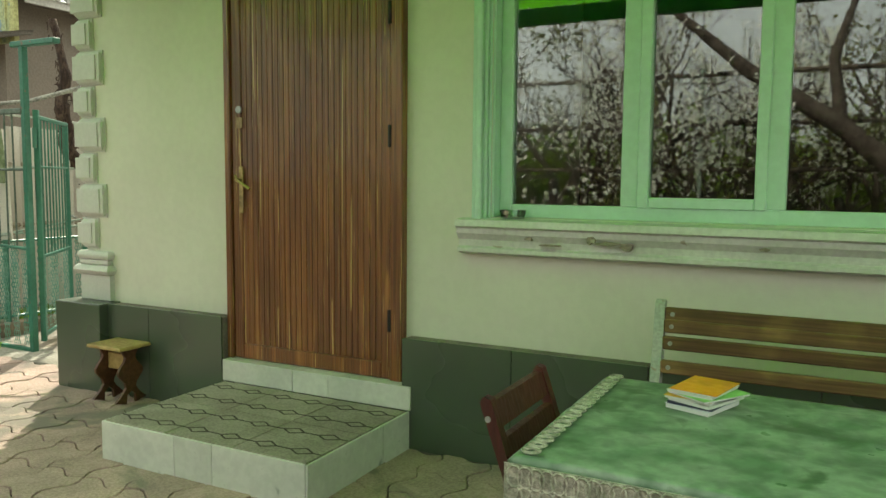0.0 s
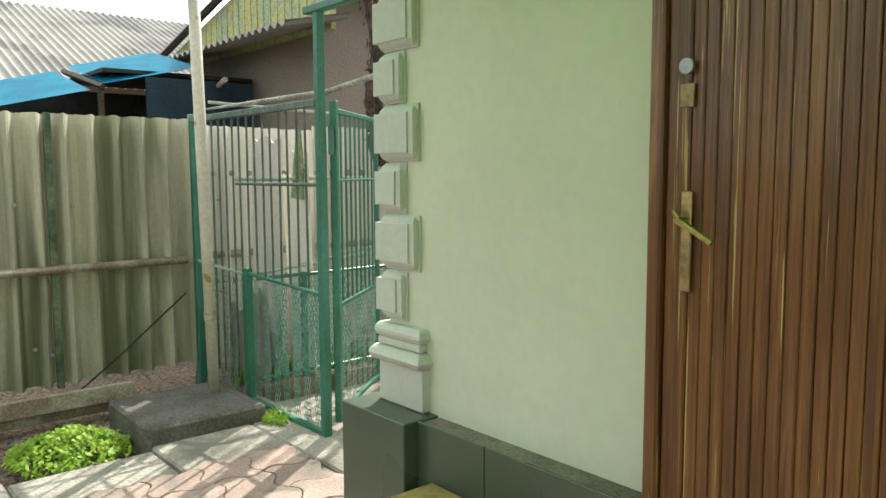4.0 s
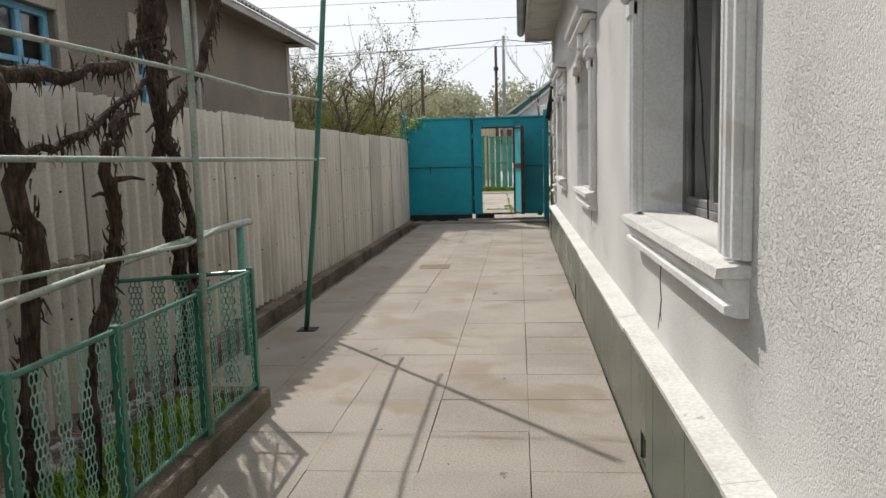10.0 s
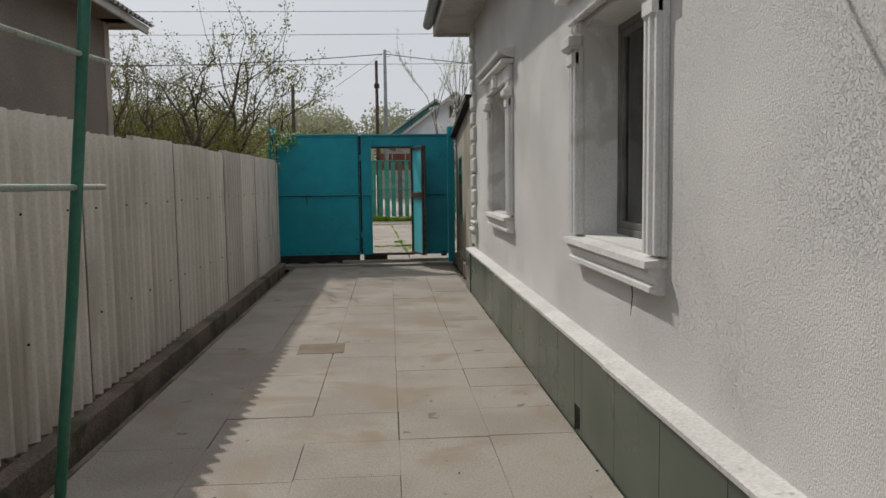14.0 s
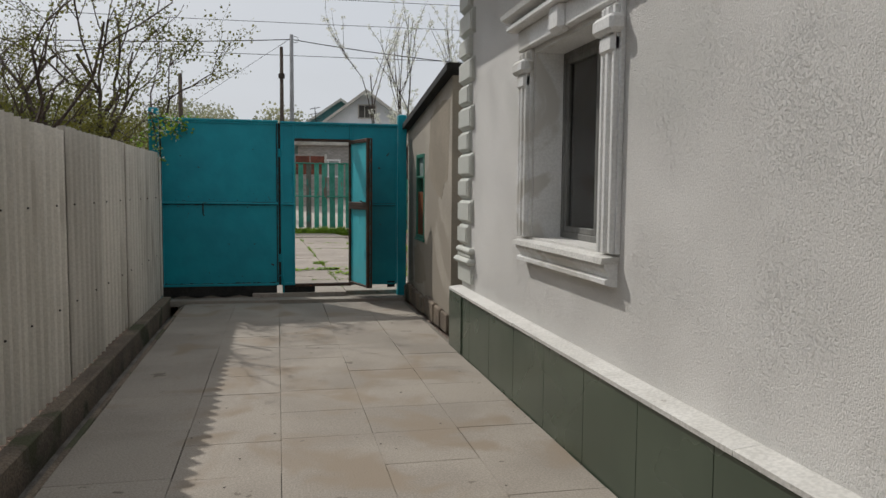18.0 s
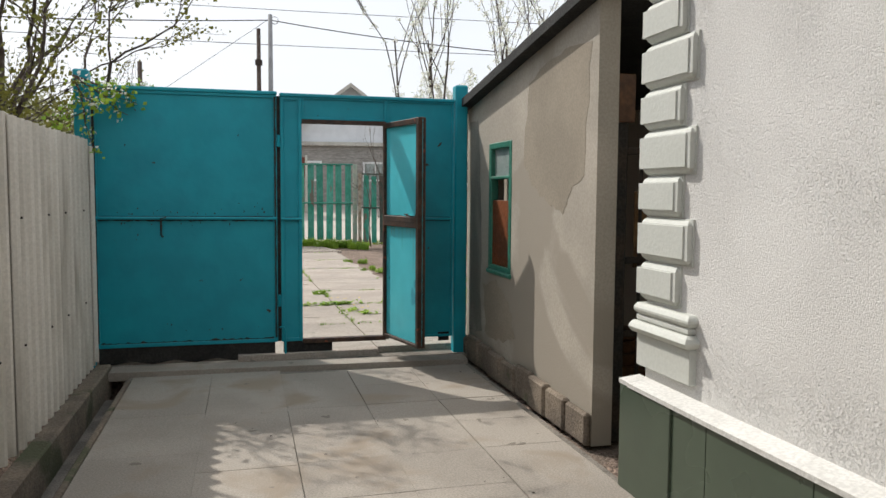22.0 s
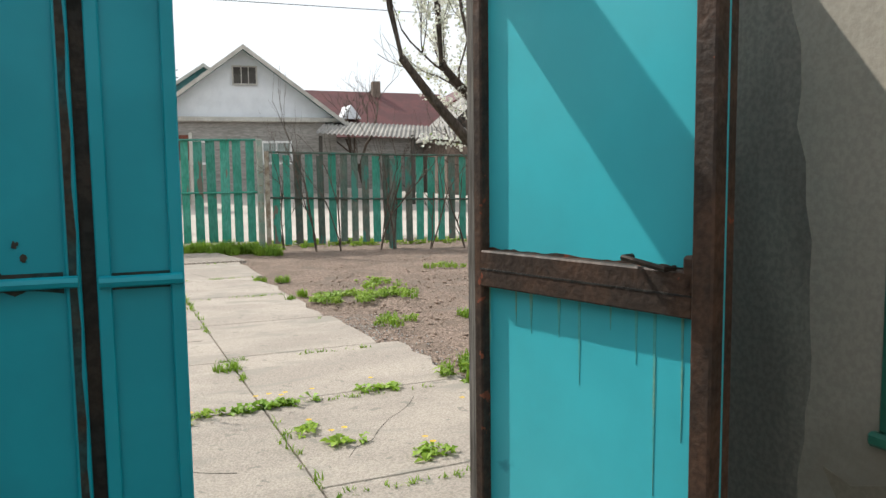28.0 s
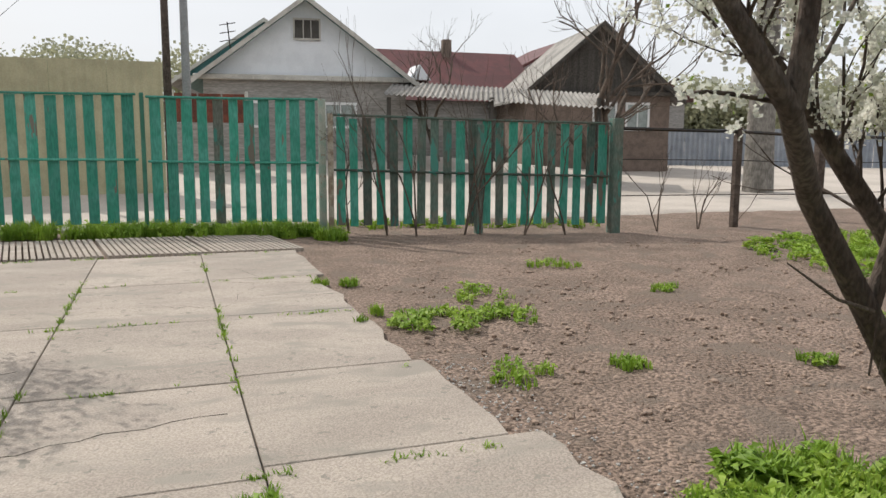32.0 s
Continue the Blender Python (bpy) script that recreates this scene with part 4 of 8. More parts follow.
part("grime_line", prism(B(), [(-3.085, 0.14), (-1.70, 0.14)] + [(-1.70 - 1.385 * k / n, 0.143 + 0.018 * rg.random() ** 2) for k in range(n + 1)], "y", GY - 0.0035, GY - 0.002), M["grime"], lf)
for x0, x1, z0, z1 in ((-3.113, -3.091, 0.15, 2.2), (-1.688, -1.670, 0.15, 2.2), (-1.612, -1.462, 1.15, 1.187), (-0.722, -0.135, 1.15, 1.187)):
    part("grime_line", prism(B(), [(x0, z0), (x1, z0)] + [((x1 if (q % 2) else x1 - 0.004), z0 + (z1 - z0) * q / 20) for q in range(1, 20)] + [(x1, z1), (x0, z1)], "y", GY - 0.0185 if z1 - z0 > 1 else GY - 0.0035, GY - 0.0155 if z1 - z0 > 1 else GY - 0.002), M["grime"], gate)
M["greytimber"] = mat("weathered grey timber", (0.15, 0.137, 0.122), (0.09, 0.08, 0.07), 0.9, 4, 50, 0.4, 0.35, fine_stretch=(2, 2, 0.15))
part("jamb", bx((-0.733, 17.676, 0.10), (-0.700, 17.765, 2.0), 0.006), M["greytimber"], gate, "weathered grey timber jamb")
# wicket door, open towards the yard
wk = thing("wicket_door", (-0.735, 17.66, 0.14), "light teal sheet steel wicket door standing open, dark rusty frame", "door")
hinge, tip = V(-0.735, 17.665, 0), V(-0.555, 17.005, 0)
ang = math.atan2(tip.y - hinge.y, tip.x - hinge.x)
WD = (tip - hinge).length
wm = Matrix.Translation((hinge.x, hinge.y, 0)) @ Matrix.Rotation(ang, 4, "Z")
t = B()
box(t, (0.0, -0.003, 0.165), (WD, 0.003, 1.985), 0, wm)
part("sheet", t, M["tealleaf"], wk)
for a, b in (((0, -0.03, 0.14), (0.03, 0.02, 2.0)), ((WD - 0.045, -0.04, 0.14), (WD, 0.03, 2.0)), ((0.03, -0.03, 1.955), (WD - 0.045, 0.02, 2.0)), ((0.03, -0.03, 0.14), (WD - 0.045, 0.02, 0.165)), ((0.03, -0.035, 1.115), (WD - 0.045, 0.02, 1.205))):
    part("frame_bar", bx(a, b, 0.004, wm), M["rustframe"], wk)
t = B()
pipe(t, [wm @ V(0.50, -0.035, 1.225), wm @ V(0.50, -0.065, 1.225), wm @ V(0.60, -0.065, 1.21), wm @ V(0.60, -0.035, 1.21)], 0.006)
part("handle", t, M["darkiron"], wk, "bent metal pull handle")
M["ruststreak"] = mat("thin rust run on teal", (0.10, 0.46, 0.46), (0.20, 0.43, 0.33), 0.6, 7, 50, 0.05, 0.2)
rk = random.Random(31)
for k in range(9):
    # rust that has run down from the middle bar
    x, w, l = 0.05 + 0.07 * k + rk.uniform(-0.02, 0.02), rk.uniform(0.002, 0.006), rk.uniform(0.05, 0.40)
    part("rust_run", prism(B(), [(x - w, 1.115), (x + w, 1.115), (x + w * 0.6, 1.115 - l * 0.6), (x, 1.115 - l), (x - w * 0.7, 1.115 - l * 0.5)], "y", -0.0045, -0.003), M["ruststreak"], wk).matrix_basis = wm
n = 40
part("rust_edge", prism(B(), [(0.03, 1.205), (WD - 0.045, 1.205)] + [(WD - 0.045 - (WD - 0.075) * q / n, 1.207 + 0.005 * rk.random() ** 2) for q in range(n + 1)], "y", -0.0045, -0.003), M["rustframe"], wk).matrix_basis = wm
part("bar_crack", bx((0.03, -0.0365, 1.157), (WD - 0.045, -0.034, 1.161), 0, wm), M["rubber"], wk)
part("lock_case", bx((0.615, -0.035, 1.16), (0.645, -0.004, 1.235), 0.006, wm), M["rustframe"], wk)
part("keyhole_cap", bx((0.635, -0.009, 1.285), (0.655, -0.004, 1.31), 0.003, wm), M["rubber"], wk)

# ---- clay shed by the gate ----
SHX = 0.05
SY0, SY1 = 15.12, 17.80


def shed_top(y):
    return 2.52 + (2.15 - 2.52) * (y - SY0) / (SY1 - SY0)


shed = thing("clay_shed", (1.5, 16.4, -0.1), "patched grey-brown clay-plastered shed with a sloping felt roof", "shed")
SW = (16.59, 17.145, 0.775, 1.81)
t = B()
for a, b, c, d in ((SY0, SW[0], -0.1, None), (SW[0], SW[1], -0.1, SW[2]), (SW[0], SW[1], SW[3], None), (SW[1], SY1, -0.1, None)):
    z0, z1 = shed_top(a), shed_top(b)
    if d is not None:
        z0 = z1 = d
    prism(t, [(a, c), (b, c), (b, z1), (a, z0)], "x", SHX, SHX + 0.13)
part("wall", t, M["clay"], shed)
t = B()
prism(t, [(SY1 - 0.25, -0.1), (SY1, -0.1), (SY1, shed_top(SY1)), (SY1 - 0.25, shed_top(SY1 - 0.25))], "x", SHX + 0.3, 4.5)
part("wall", t, M["clay"], shed)
t = B()
prism(t, [(SY0, -0.1), (SY0 + 0.3, -0.1), (SY0 + 0.3, shed_top(SY0 + 0.3)), (SY0, shed_top(SY0))], "x", 1.4, 4.5)
part("wall", t, M["clay"], shed)
t = B()
prism(t, [(SY0 - 0.18, shed_top(SY0 - 0.18)), (SY1 + 0.12, shed_top(SY1 + 0.12)), (SY1 + 0.12, shed_top(SY1 + 0.12) + 0.07), (SY0 - 0.18, shed_top(SY0 - 0.18) + 0.07)], "x", SHX - 0.10, 4.6)
part("roof", t, M["rubber"], shed, "dark felt roof edge")
M["clayrepair"] = mat("darker clay repair", (0.315, 0.268, 0.208), (0.275, 0.235, 0.183), 0.95, 1.6, 70, 0.2, 0.12, dist=0.004)
M["damp"] = mat("grey damp-stained plaster", (0.205, 0.185, 0.158), (0.29, 0.262, 0.222), 0.95, 3.5, 60, 0.25, 0.2, stretch=(1, 1, 0.35), dist=0.004)


def smear(pts, seed, steps=5, rag=0.02):
    """A trowelled patch on the shed wall: an outline in y and z with a wavering edge."""
    rn, out = random.Random(seed), []
    for (y0, z0), (y1, z1) in zip(pts, pts[1:] + pts[:1]):
        for k in range(steps):
            out.append((y0 + (y1 - y0) * k / steps + rn.uniform(-rag, rag), z0 + (z1 - z0) * k / steps + rn.uniform(-rag, rag)))
    return out


part("plaster_patch", prism(B(), smear([(16.25, 2.20), (16.33, 1.62), (16.12, 1.44), (15.80, 1.33), (15.60, 1.27), (15.47, 1.45), (15.30, 1.50), (15.22, 2.30), (15.7, 2.30)], 4), "x", SHX - 0.0018, SHX), M["clayrepair"], shed, "darker trowelled repair in the plaster")
part("plaster_patch", prism(B(), smear([(17.70, 0.15), (17.70, 2.05), (17.46, 2.02), (17.40, 1.5), (17.34, 1.0), (17.38, 0.6), (17.30, 0.2)], 5, 5, 0.015), "x", SHX - 0.0015, SHX), M["damp"], shed, "damp grey stain beside the gate")
part("plaster_patch", prism(B(), smear([(17.28, 0.62), (16.95, 0.68), (16.62, 0.55), (16.48, 0.30), (16.75, 0.20), (17.2, 0.22)], 6, 5, 0.03), "x", SHX - 0.0025, SHX), M["clayrepair"], shed)
for j in range(9):
    ya, yb = SY0 + 0.31 * j, SY0 + 0.31 * (j + 1) - 0.012
    t = bx((SHX - 0.045 - 0.02 * ((j * 7) % 3) / 2, ya, -0.1), (SHX, yb, 0.10 + 0.035 * ((j * 5) % 4) / 3), 0.015)
    part("footing_stone", t, M["kerb"], shed)
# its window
# back panel whose dark colour replaces the shade inside the shed
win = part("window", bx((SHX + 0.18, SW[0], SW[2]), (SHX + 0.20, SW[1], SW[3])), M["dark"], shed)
t = B()
for a, b, c, d in ((SW[0], SW[0] + 0.06, SW[2], SW[3]), (SW[1] - 0.06, SW[1], SW[2], SW[3]), (SW[0] + 0.05, SW[1] - 0.05, SW[3] - 0.05, SW[3]), (SW[0] + 0.05, SW[1] - 0.05, SW[2], SW[2] + 0.04), (SW[0] + 0.05, SW[1] - 0.05, 1.515, 1.54)):
    box(t, (SHX - 0.006, a, c), (SHX + 0.06, b, d), 0.006)
part("window_frame", t, M["greenpaint"], win, "peeling green wooden window frame")
part("window_sill", bx((SHX - 0.02, SW[0] - 0.02, SW[2] - 0.035), (SHX + 0.12, SW[1] + 0.02, SW[2]), 0.008), M["greenpaint"], win)
part("pane", bx((SHX + 0.03, SW[0] + 0.05, 1.54), (SHX + 0.035, SW[1] - 0.05, SW[3] - 0.05)), M["dusty"], win, "dusty upper pane")
M["board"] = mat("rusty orange hardboard", (0.20, 0.058, 0.016), (0.145, 0.042, 0.013), 0.6, 3, 40, 0.1, 0.2, stain=(0.10, 0.035, 0.014), stain_scale=4)
part("board", bx((SHX + 0.012, SW[0] + 0.061, SW[2] + 0.041), (SHX + 0.026, SW[1] - 0.061, 1.345), 0.002), M["board"], win, "rust-coloured hardboard over the lower pane")
t = B()
pipe(t, [(SHX + 0.11, 16.93, 1.50), (SHX + 0.12, 16.89, 1.40), (SHX + 0.12, 16.84, 1.33)], 0.006)
part("hook", t, M["rustframe"], win)
for yy in (16.74, 16.80, 16.87, 16.95, 17.02):
    part("bar", pipe(B(), [(SHX + 0.17, yy, 1.35), (SHX + 0.17, yy + 0.01, 1.51)], 0.005), M["rustframe"], win)
# passage between house and shed, closed by a barred door
PO0, PO1 = 0.19, 0.27
bd = thing("barred_door", (0.32, 15.06, -0.1), "dark barred iron door between house and shed", "door")
part("post", bx((PO0, 15.16, -0.1), (PO1, 15.24, 2.05), 0.01), M["darkiron"], bd)
part("board", bx((PO0 - 0.01, 15.12, 1.82), (PO1 + 0.02, 15.16, 2.10), 0.006), M["stoolwood"], bd, "brown wooden block at the top of the post")
for k in range(9):
    x = 0.40 + 0.10 * k
    part("bar", pipe(B(), [(x, 15.24, 0.0), (x, 15.24, 1.66)], 0.011), M["darkiron"], bd)
for zz in (0.02, 0.55, 1.0, 1.66):
    part("rail", bx((PO1, 15.225, zz - 0.02), (1.3, 15.255, zz + 0.02), 0.003), M["darkiron"], bd)
M["ply"] = mat("stained plywood", (0.21, 0.115, 0.045), (0.13, 0.07, 0.03), 0.7, 3, 40, 0.1, 0.3)
part("panel", bx((0.38, 15.27, 0.95), (0.80, 15.285, 1.42), 0.003), M["ply"], bd, "stained plywood panel behind the bars")
solo("shed_passage_wall", bx((1.32, 14.45, -0.1), (1.45, 16.6, 2.3)), M["clay"], "clay wall closing the passage", "wall", kind="structure")
for k in range(7):
    solo("timber", bx((0.30, 15.46 + 0.02 * k, -0.05 + 0.08 * k), (1.28, 15.62 + 0.02 * k, 0.028 + 0.08 * k), 0.01), M["stoolwood"], "dark timber beam stacked behind the barred door", "timber", group="stacked timber")

# ---- porch ----
# house door
dr = thing("door_1", (1.83, 0.06, 0.31), "closed reddish brown slatted wooden house door with worn varnish", "door", kind="structure")
DL0, DL1, DZ0, DZ1 = 1.268, 2.302, 0.313, 2.40
for a, b, c, d in ((1.222, DL0 - 0.004, 0.31, DZ1 + 0.06), (DL1 + 0.004, 2.375, 0.31, DZ1 + 0.06), (DL0 - 0.004, DL1 + 0.004, DZ1 + 0.004, DZ1 + 0.06)):
    part("door_frame", bx((a, 0.045, c), (b, 0.40, d), 0.006), M["doorwood"], dr)
leaf_b = part("door_leaf", bx((DL0, 0.085, DZ0), (DL1, 0.12, DZ1)), M["doorwood"], dr)
for a, b, c, d in ((DL0, DL0 + 0.065, DZ0, DZ1), (DL1 - 0.055, DL1, DZ0, DZ1), (DL0 + 0.065, DL1 - 0.055, DZ0, DZ0 + 0.085), (DL0 + 0.065, DL1 - 0.055, DZ1 - 0.085, DZ1)):
    part("rail", bx((a, 0.062, c), (b, 0.085, d), 0.005), M["doorwood"], leaf_b)
ns = 25
sw = (DL1 - 0.055 - DL0 - 0.065) / ns
slat_me = link_mesh("slat", bx((0.001, 0, 0), (sw - 0.001, 0.016, DZ1 - DZ0 - 0.17), 0.003), M["doorwood"])
for i in range(ns):
    piece("slat", slat_me, Matrix.Translation((DL0 + 0.065 + sw * i, 0.069, DZ0 + 0.085)), leaf_b)
hd = part("lock_plate", bx((1.318, 0.054, 1.14), (1.348, 0.062, 1.40), 0.003), M["brass"], leaf_b, "tarnished brass lock plate")
t = B()
pipe(t, [(1.333, 0.055, 1.325), (1.333, 0.015, 1.325), (1.363, 0.01, 1.315), (1.433, 0.01, 1.275)], 0.0085)
pipe(t, [(1.333, 0.03, 1.325), (1.313, 0.03, 1.35)], 0.007)
part("handle", t, M["brass"], leaf_b)
t = B()
pipe(t, [(1.325, 0.062, 1.712), (1.325, 0.05, 1.712)], 0.02, 14)
part("cylinder_lock", t, M["tin"], leaf_b)
part("old_plate", bx((1.305, 0.058, 1.61), (1.345, 0.062, 1.67), 0.002), M["brass"], leaf_b)
for zz in (0.62, 1.55, 2.15):
    t = B()
    pipe(t, [(2.305, 0.05, zz - 0.055), (2.305, 0.05, zz + 0.055)], 0.012)
    part("hinge", t, M["darkiron"], dr)

# entrance step
st = thing("entrance_step", (1.87, -0.41, 0.0), "low entrance step with marbled white sides and grey relief tiles", "step", kind="structure")
SX0, SX1, SY = 1.245, 2.452, -0.83
part("core", bx((SX0 + 0.012, SY + 0.012, -0.02), (SX1 - 0.012, 0.0, 0.178)), M["joint"], st)
for a, b in zip((SX0, 1.713, 1.937, SX1 - 0.013), (1.713, 1.937, SX1 - 0.013, SX1)):
    if b - a > 0.05:
        part("marble_tile", bx((a + 0.0015, SY, -0.02), (b - 0.0015, SY + 0.012, 0.185), 0.002), M["marble"], st)
for a, b in ((SY, -0.25), (-0.25, 0.0)):
    part("marble_tile", bx((SX1 - 0.012, a + 0.0015, -0.02), (SX1, b - 0.0015, 0.185), 0.002), M["marble"], st)
    part("marble_tile", bx((SX0, a + 0.0135, -0.02), (SX0 + 0.012, b - 0.0015, 0.185), 0.002), M["marble"], st)
for a, b in ((SX0 - 0.01, 1.731), (1.731, 1.964), (1.964, SX1 + 0.01)):
    part("marble_tile", bx((a + 0.0015, -0.012, 0.19), (b - 0.0015, 0.10, 0.31), 0.002), M["marble"], st)


def relief_tile(w, l):
    """A tile with raised hexagonal fields between grooved diamonds."""
    t = B()
    box(t, (0, 0, 0), (w, l, 0.012), 0.002)
    g = 0.004

    def line(a, b):
        d = Vector((b[0] - a[0], b[1] - a[1], 0)).normalized()
        e = V(-d.y, d.x, 0) * g
        z = V(0, 0, 0.0135)
        lo = V(0, 0, 0.011)
        A, Bq = V(a[0], a[1], 0), V(b[0], b[1], 0)
        p = [A - e, Bq - e, Bq + e, A + e]
        top = [t.verts.new(q + z) for q in p]
        bot = [t.verts.new(q + lo) for q in p]
        t.faces.new(top).material_index = 1
        for k in range(4):
            t.faces.new((bot[k], bot[(k + 1) % 4], top[(k + 1) % 4], top[k])).material_index = 1
    for cy in (0.25, 0.75):
        for cx in (0.25, 0.75):
            q = [((cx - 0.15) * w, cy * l), (cx * w, (cy - 0.09) * l), ((cx + 0.15) * w, cy * l), (cx * w, (cy + 0.09) * l)]
            for k in range(4):
                line(q[k], q[(k + 1) % 4])
        line((0.40 * w, cy * l), (0.60 * w, cy * l))
        line((0, cy * l), (0.10 * w, cy * l))
        line((0.90 * w, cy * l), (w, cy * l))
    return t


rt = {}
tw = (SX1 - SX0 - 0.024) / 3
rt_me = link_mesh("relief_tile", relief_tile(tw - 0.006, 0.40 - 0.006), [M["steptile"], M["groove"]])
for i in range(3):
    for j in range(2):
        piece("relief_tile", rt_me, Matrix.Translation((SX0 + 0.012 + tw * i + 0.003, SY + 0.012 + 0.404 * j, 0.178)), st)

# porch window
pw = thing("window_1", (3.85, 0.1, 1.16), "three-part white plastic window with a chipped moulded sill", "window", kind="structure")
WX0, WX1, WZ0, WZ1 = PWIN
t = B()
for a, b, o in ((2.745, 2.775, 0.03), (2.775, 2.803, 0.055), (2.803, 2.82, 0.03), (2.82, 2.835, 0.012)):
    box(t, (a, PY - o, 1.15), (b, PY, 2.72), 0.005)
for a, b, o in ((2.62, 2.66, 0.012), (2.66, 2.70, 0.03), (2.70, 2.745, 0.055), (2.745, 2.79, 0.03)):
    box(t, (2.835, PY - o, a), (4.705, PY, b), 0.006)
for a, b, o in ((4.705, 4.72, 0.012), (4.72, 4.737, 0.03), (4.737, 4.765, 0.055), (4.765, 4.795, 0.03)):
    box(t, (a, PY - o, 1.15), (b, PY, 2.72), 0.005)
part("surround", t, M["mintpvc"], pw)
sill = B()
prism(sill, [(PY + 0.10, 1.165), (PY - 0.10, 1.150), (PY - 0.105, 1.120), (PY - 0.085, 1.110), (PY - 0.08, 1.085), (PY - 0.055, 1.055), (PY - 0.05, 1.025), (PY - 0.07, 1.015), (PY - 0.07, 0.997), (PY, 0.980), (PY + 0.1, 0.980)], "x", 2.692, 4.85)
part("window_sill", sill, M["sillpaint"], pw, "chipped pale moulded window sill")
t = B()
FY = 0.17
box(t, (WX0, PY + 0.004, WZ0), (WX0 + 0.012, FY + 0.07, WZ1))
part("reveal", t, M["mintpvc"], pw)
t = B()
for a, b, c, d in ((WX0 + 0.012, WX0 + 0.074, WZ0, WZ1), (WX1 - 0.074, WX1, WZ0, WZ1), (WX0 + 0.074, WX1 - 0.074, WZ0 - 0.02, WZ0 + 0.062), (WX0 + 0.074, WX1 - 0.074, WZ1 - 0.06, WZ1), (3.432, 3.511, WZ0 + 0.062, WZ1 - 0.06), (4.032, 4.111, WZ0 + 0.062, WZ1 - 0.06)):
    box(t, (a, FY, c), (b, FY + 0.07, d), 0.004)
part("window_frame", t, M["mintpvc"], pw)
t = B()
for a, b, c, d in ((3.505, 3.556, 1.218, 2.565), (3.990, 4.038, 1.218, 2.565), (3.556, 3.990, 1.218, 1.265), (3.556, 3.990, 2.515, 2.565)):
    box(t, (a, FY - 0.012, c), (b, FY + 0.05, d), 0.005)
sash = part("sash", t, M["mintpvc"], pw)
for a, b, c in ((2.905, 3.436, 1.218), (3.550, 3.996, 1.26), (4.107, 4.635, 1.218)):
    p = part("pane", bx((a, FY + 0.026, c), (b, FY + 0.032, 2.565)), M["glass"], pw)
    p.visible_shadow = False
# added dark sheet that makes the room behind the panes look unlit
solo("house_room_curtain", bx((2.8, 1.6, 0.3), (5.2, 1.62, 2.9)), M["dark"], "flat dark sheet added for the unlit depth of the porch room", "curtain")

# plaster broken out of the sill moulding
M["bareplaster"] = mat("bare broken plaster", (0.40, 0.36, 0.28), (0.26, 0.23, 0.175), 0.95, 12, 60, 0.6, 0.3)
rb2 = random.Random(23)
for cx, cz, w, h in ((3.345, 1.078, 0.022, 0.022), (3.42, 1.063, 0.060, 0.012), (3.505, 1.056, 0.036, 0.018), (3.06, 1.070, 0.020, 0.008), (3.16, 1.045, 0.05, 0.005), (4.05, 1.070, 0.024, 0.008)):
    n = 11
    pts = [(cx + w * math.cos(6.2832 * q / n) * rb2.uniform(0.6, 1.2), cz + h * math.sin(6.2832 * q / n) * rb2.uniform(0.5, 1.2)) for q in range(n)]
    part("chip", prism(B(), pts, "y", PY - 0.088, PY - 0.05), M["bareplaster"], pw, "bare plaster where the sill has chipped")

# glass ashtray on the sill
M["clearglass"] = glass("green bottle glass", (0.75, 0.9, 0.8))
t = B()
pipe(t, [(2.95, 0.09, 1.160), (2.95, 0.09, 1.172)], 0.055, 16)
for r, z0, z1 in ((0.058, 1.172, 1.198),):
    n = 16
    ring = []
    for rr, zz in ((r, z0), (r + 0.006, z1), (r - 0.004, z1), (r - 0.010, z0)):
        ring.append([t.verts.new((2.95 + rr * math.cos(6.2832 * k / n), 0.09 + rr * math.sin(6.2832 * k / n), zz)) for k in range(n)])
    for q in range(4):
        for k in range(n):
            t.faces.new((ring[q][k], ring[q][(k + 1) % n], ring[(q + 1) % 4][(k + 1) % n], ring[(q + 1) % 4][k]))
solo("ashtray", t, M["clearglass"], "round glass ashtray on the porch window sill", "ashtray", smooth=False)

# stool
sto = thing("stool", (0.56, -0.12, 0.0), "small carved wooden stool with a worn yellow top", "stool")
part("seat", bx((0.377, -0.228, 0.328), (0.668, -0.004, 0.349), 0.005), M["stooltop"], sto)


def leg_panel(x):
    half = []
    for k in range(13):
        z = 0.02 + 0.308 * k / 12
        half.append((0.062 + 0.028 * math.cos(6.2832 * (z - 0.02) / 0.17) + (0.02 if k == 0 else 0), z))
    pts = [(-0.125 + w, z) for w, z in half]
    outline = [(-0.125 - h, z) for h, z in half] + [(-0.125 + h, z) for h, z in reversed(half)] + [(-0.125 + 0.035, 0.0), (-0.125 + 0.03, 0.05), (-0.125, 0.075), (-0.125 - 0.03, 0.05), (-0.125 - 0.035, 0.0)]
    return prism(B(), [(y, z) for y, z in outline], "x", x, x + 0.018)


for x in (0.420, 0.610):
    part("leg", leg_panel(x), M["stoolwood"], sto)
part("stretcher", bx((0.438, -0.130, 0.19), (0.610, -0.113, 0.29), 0.004), M["stooltop"], sto, "yellow plywood stretcher")

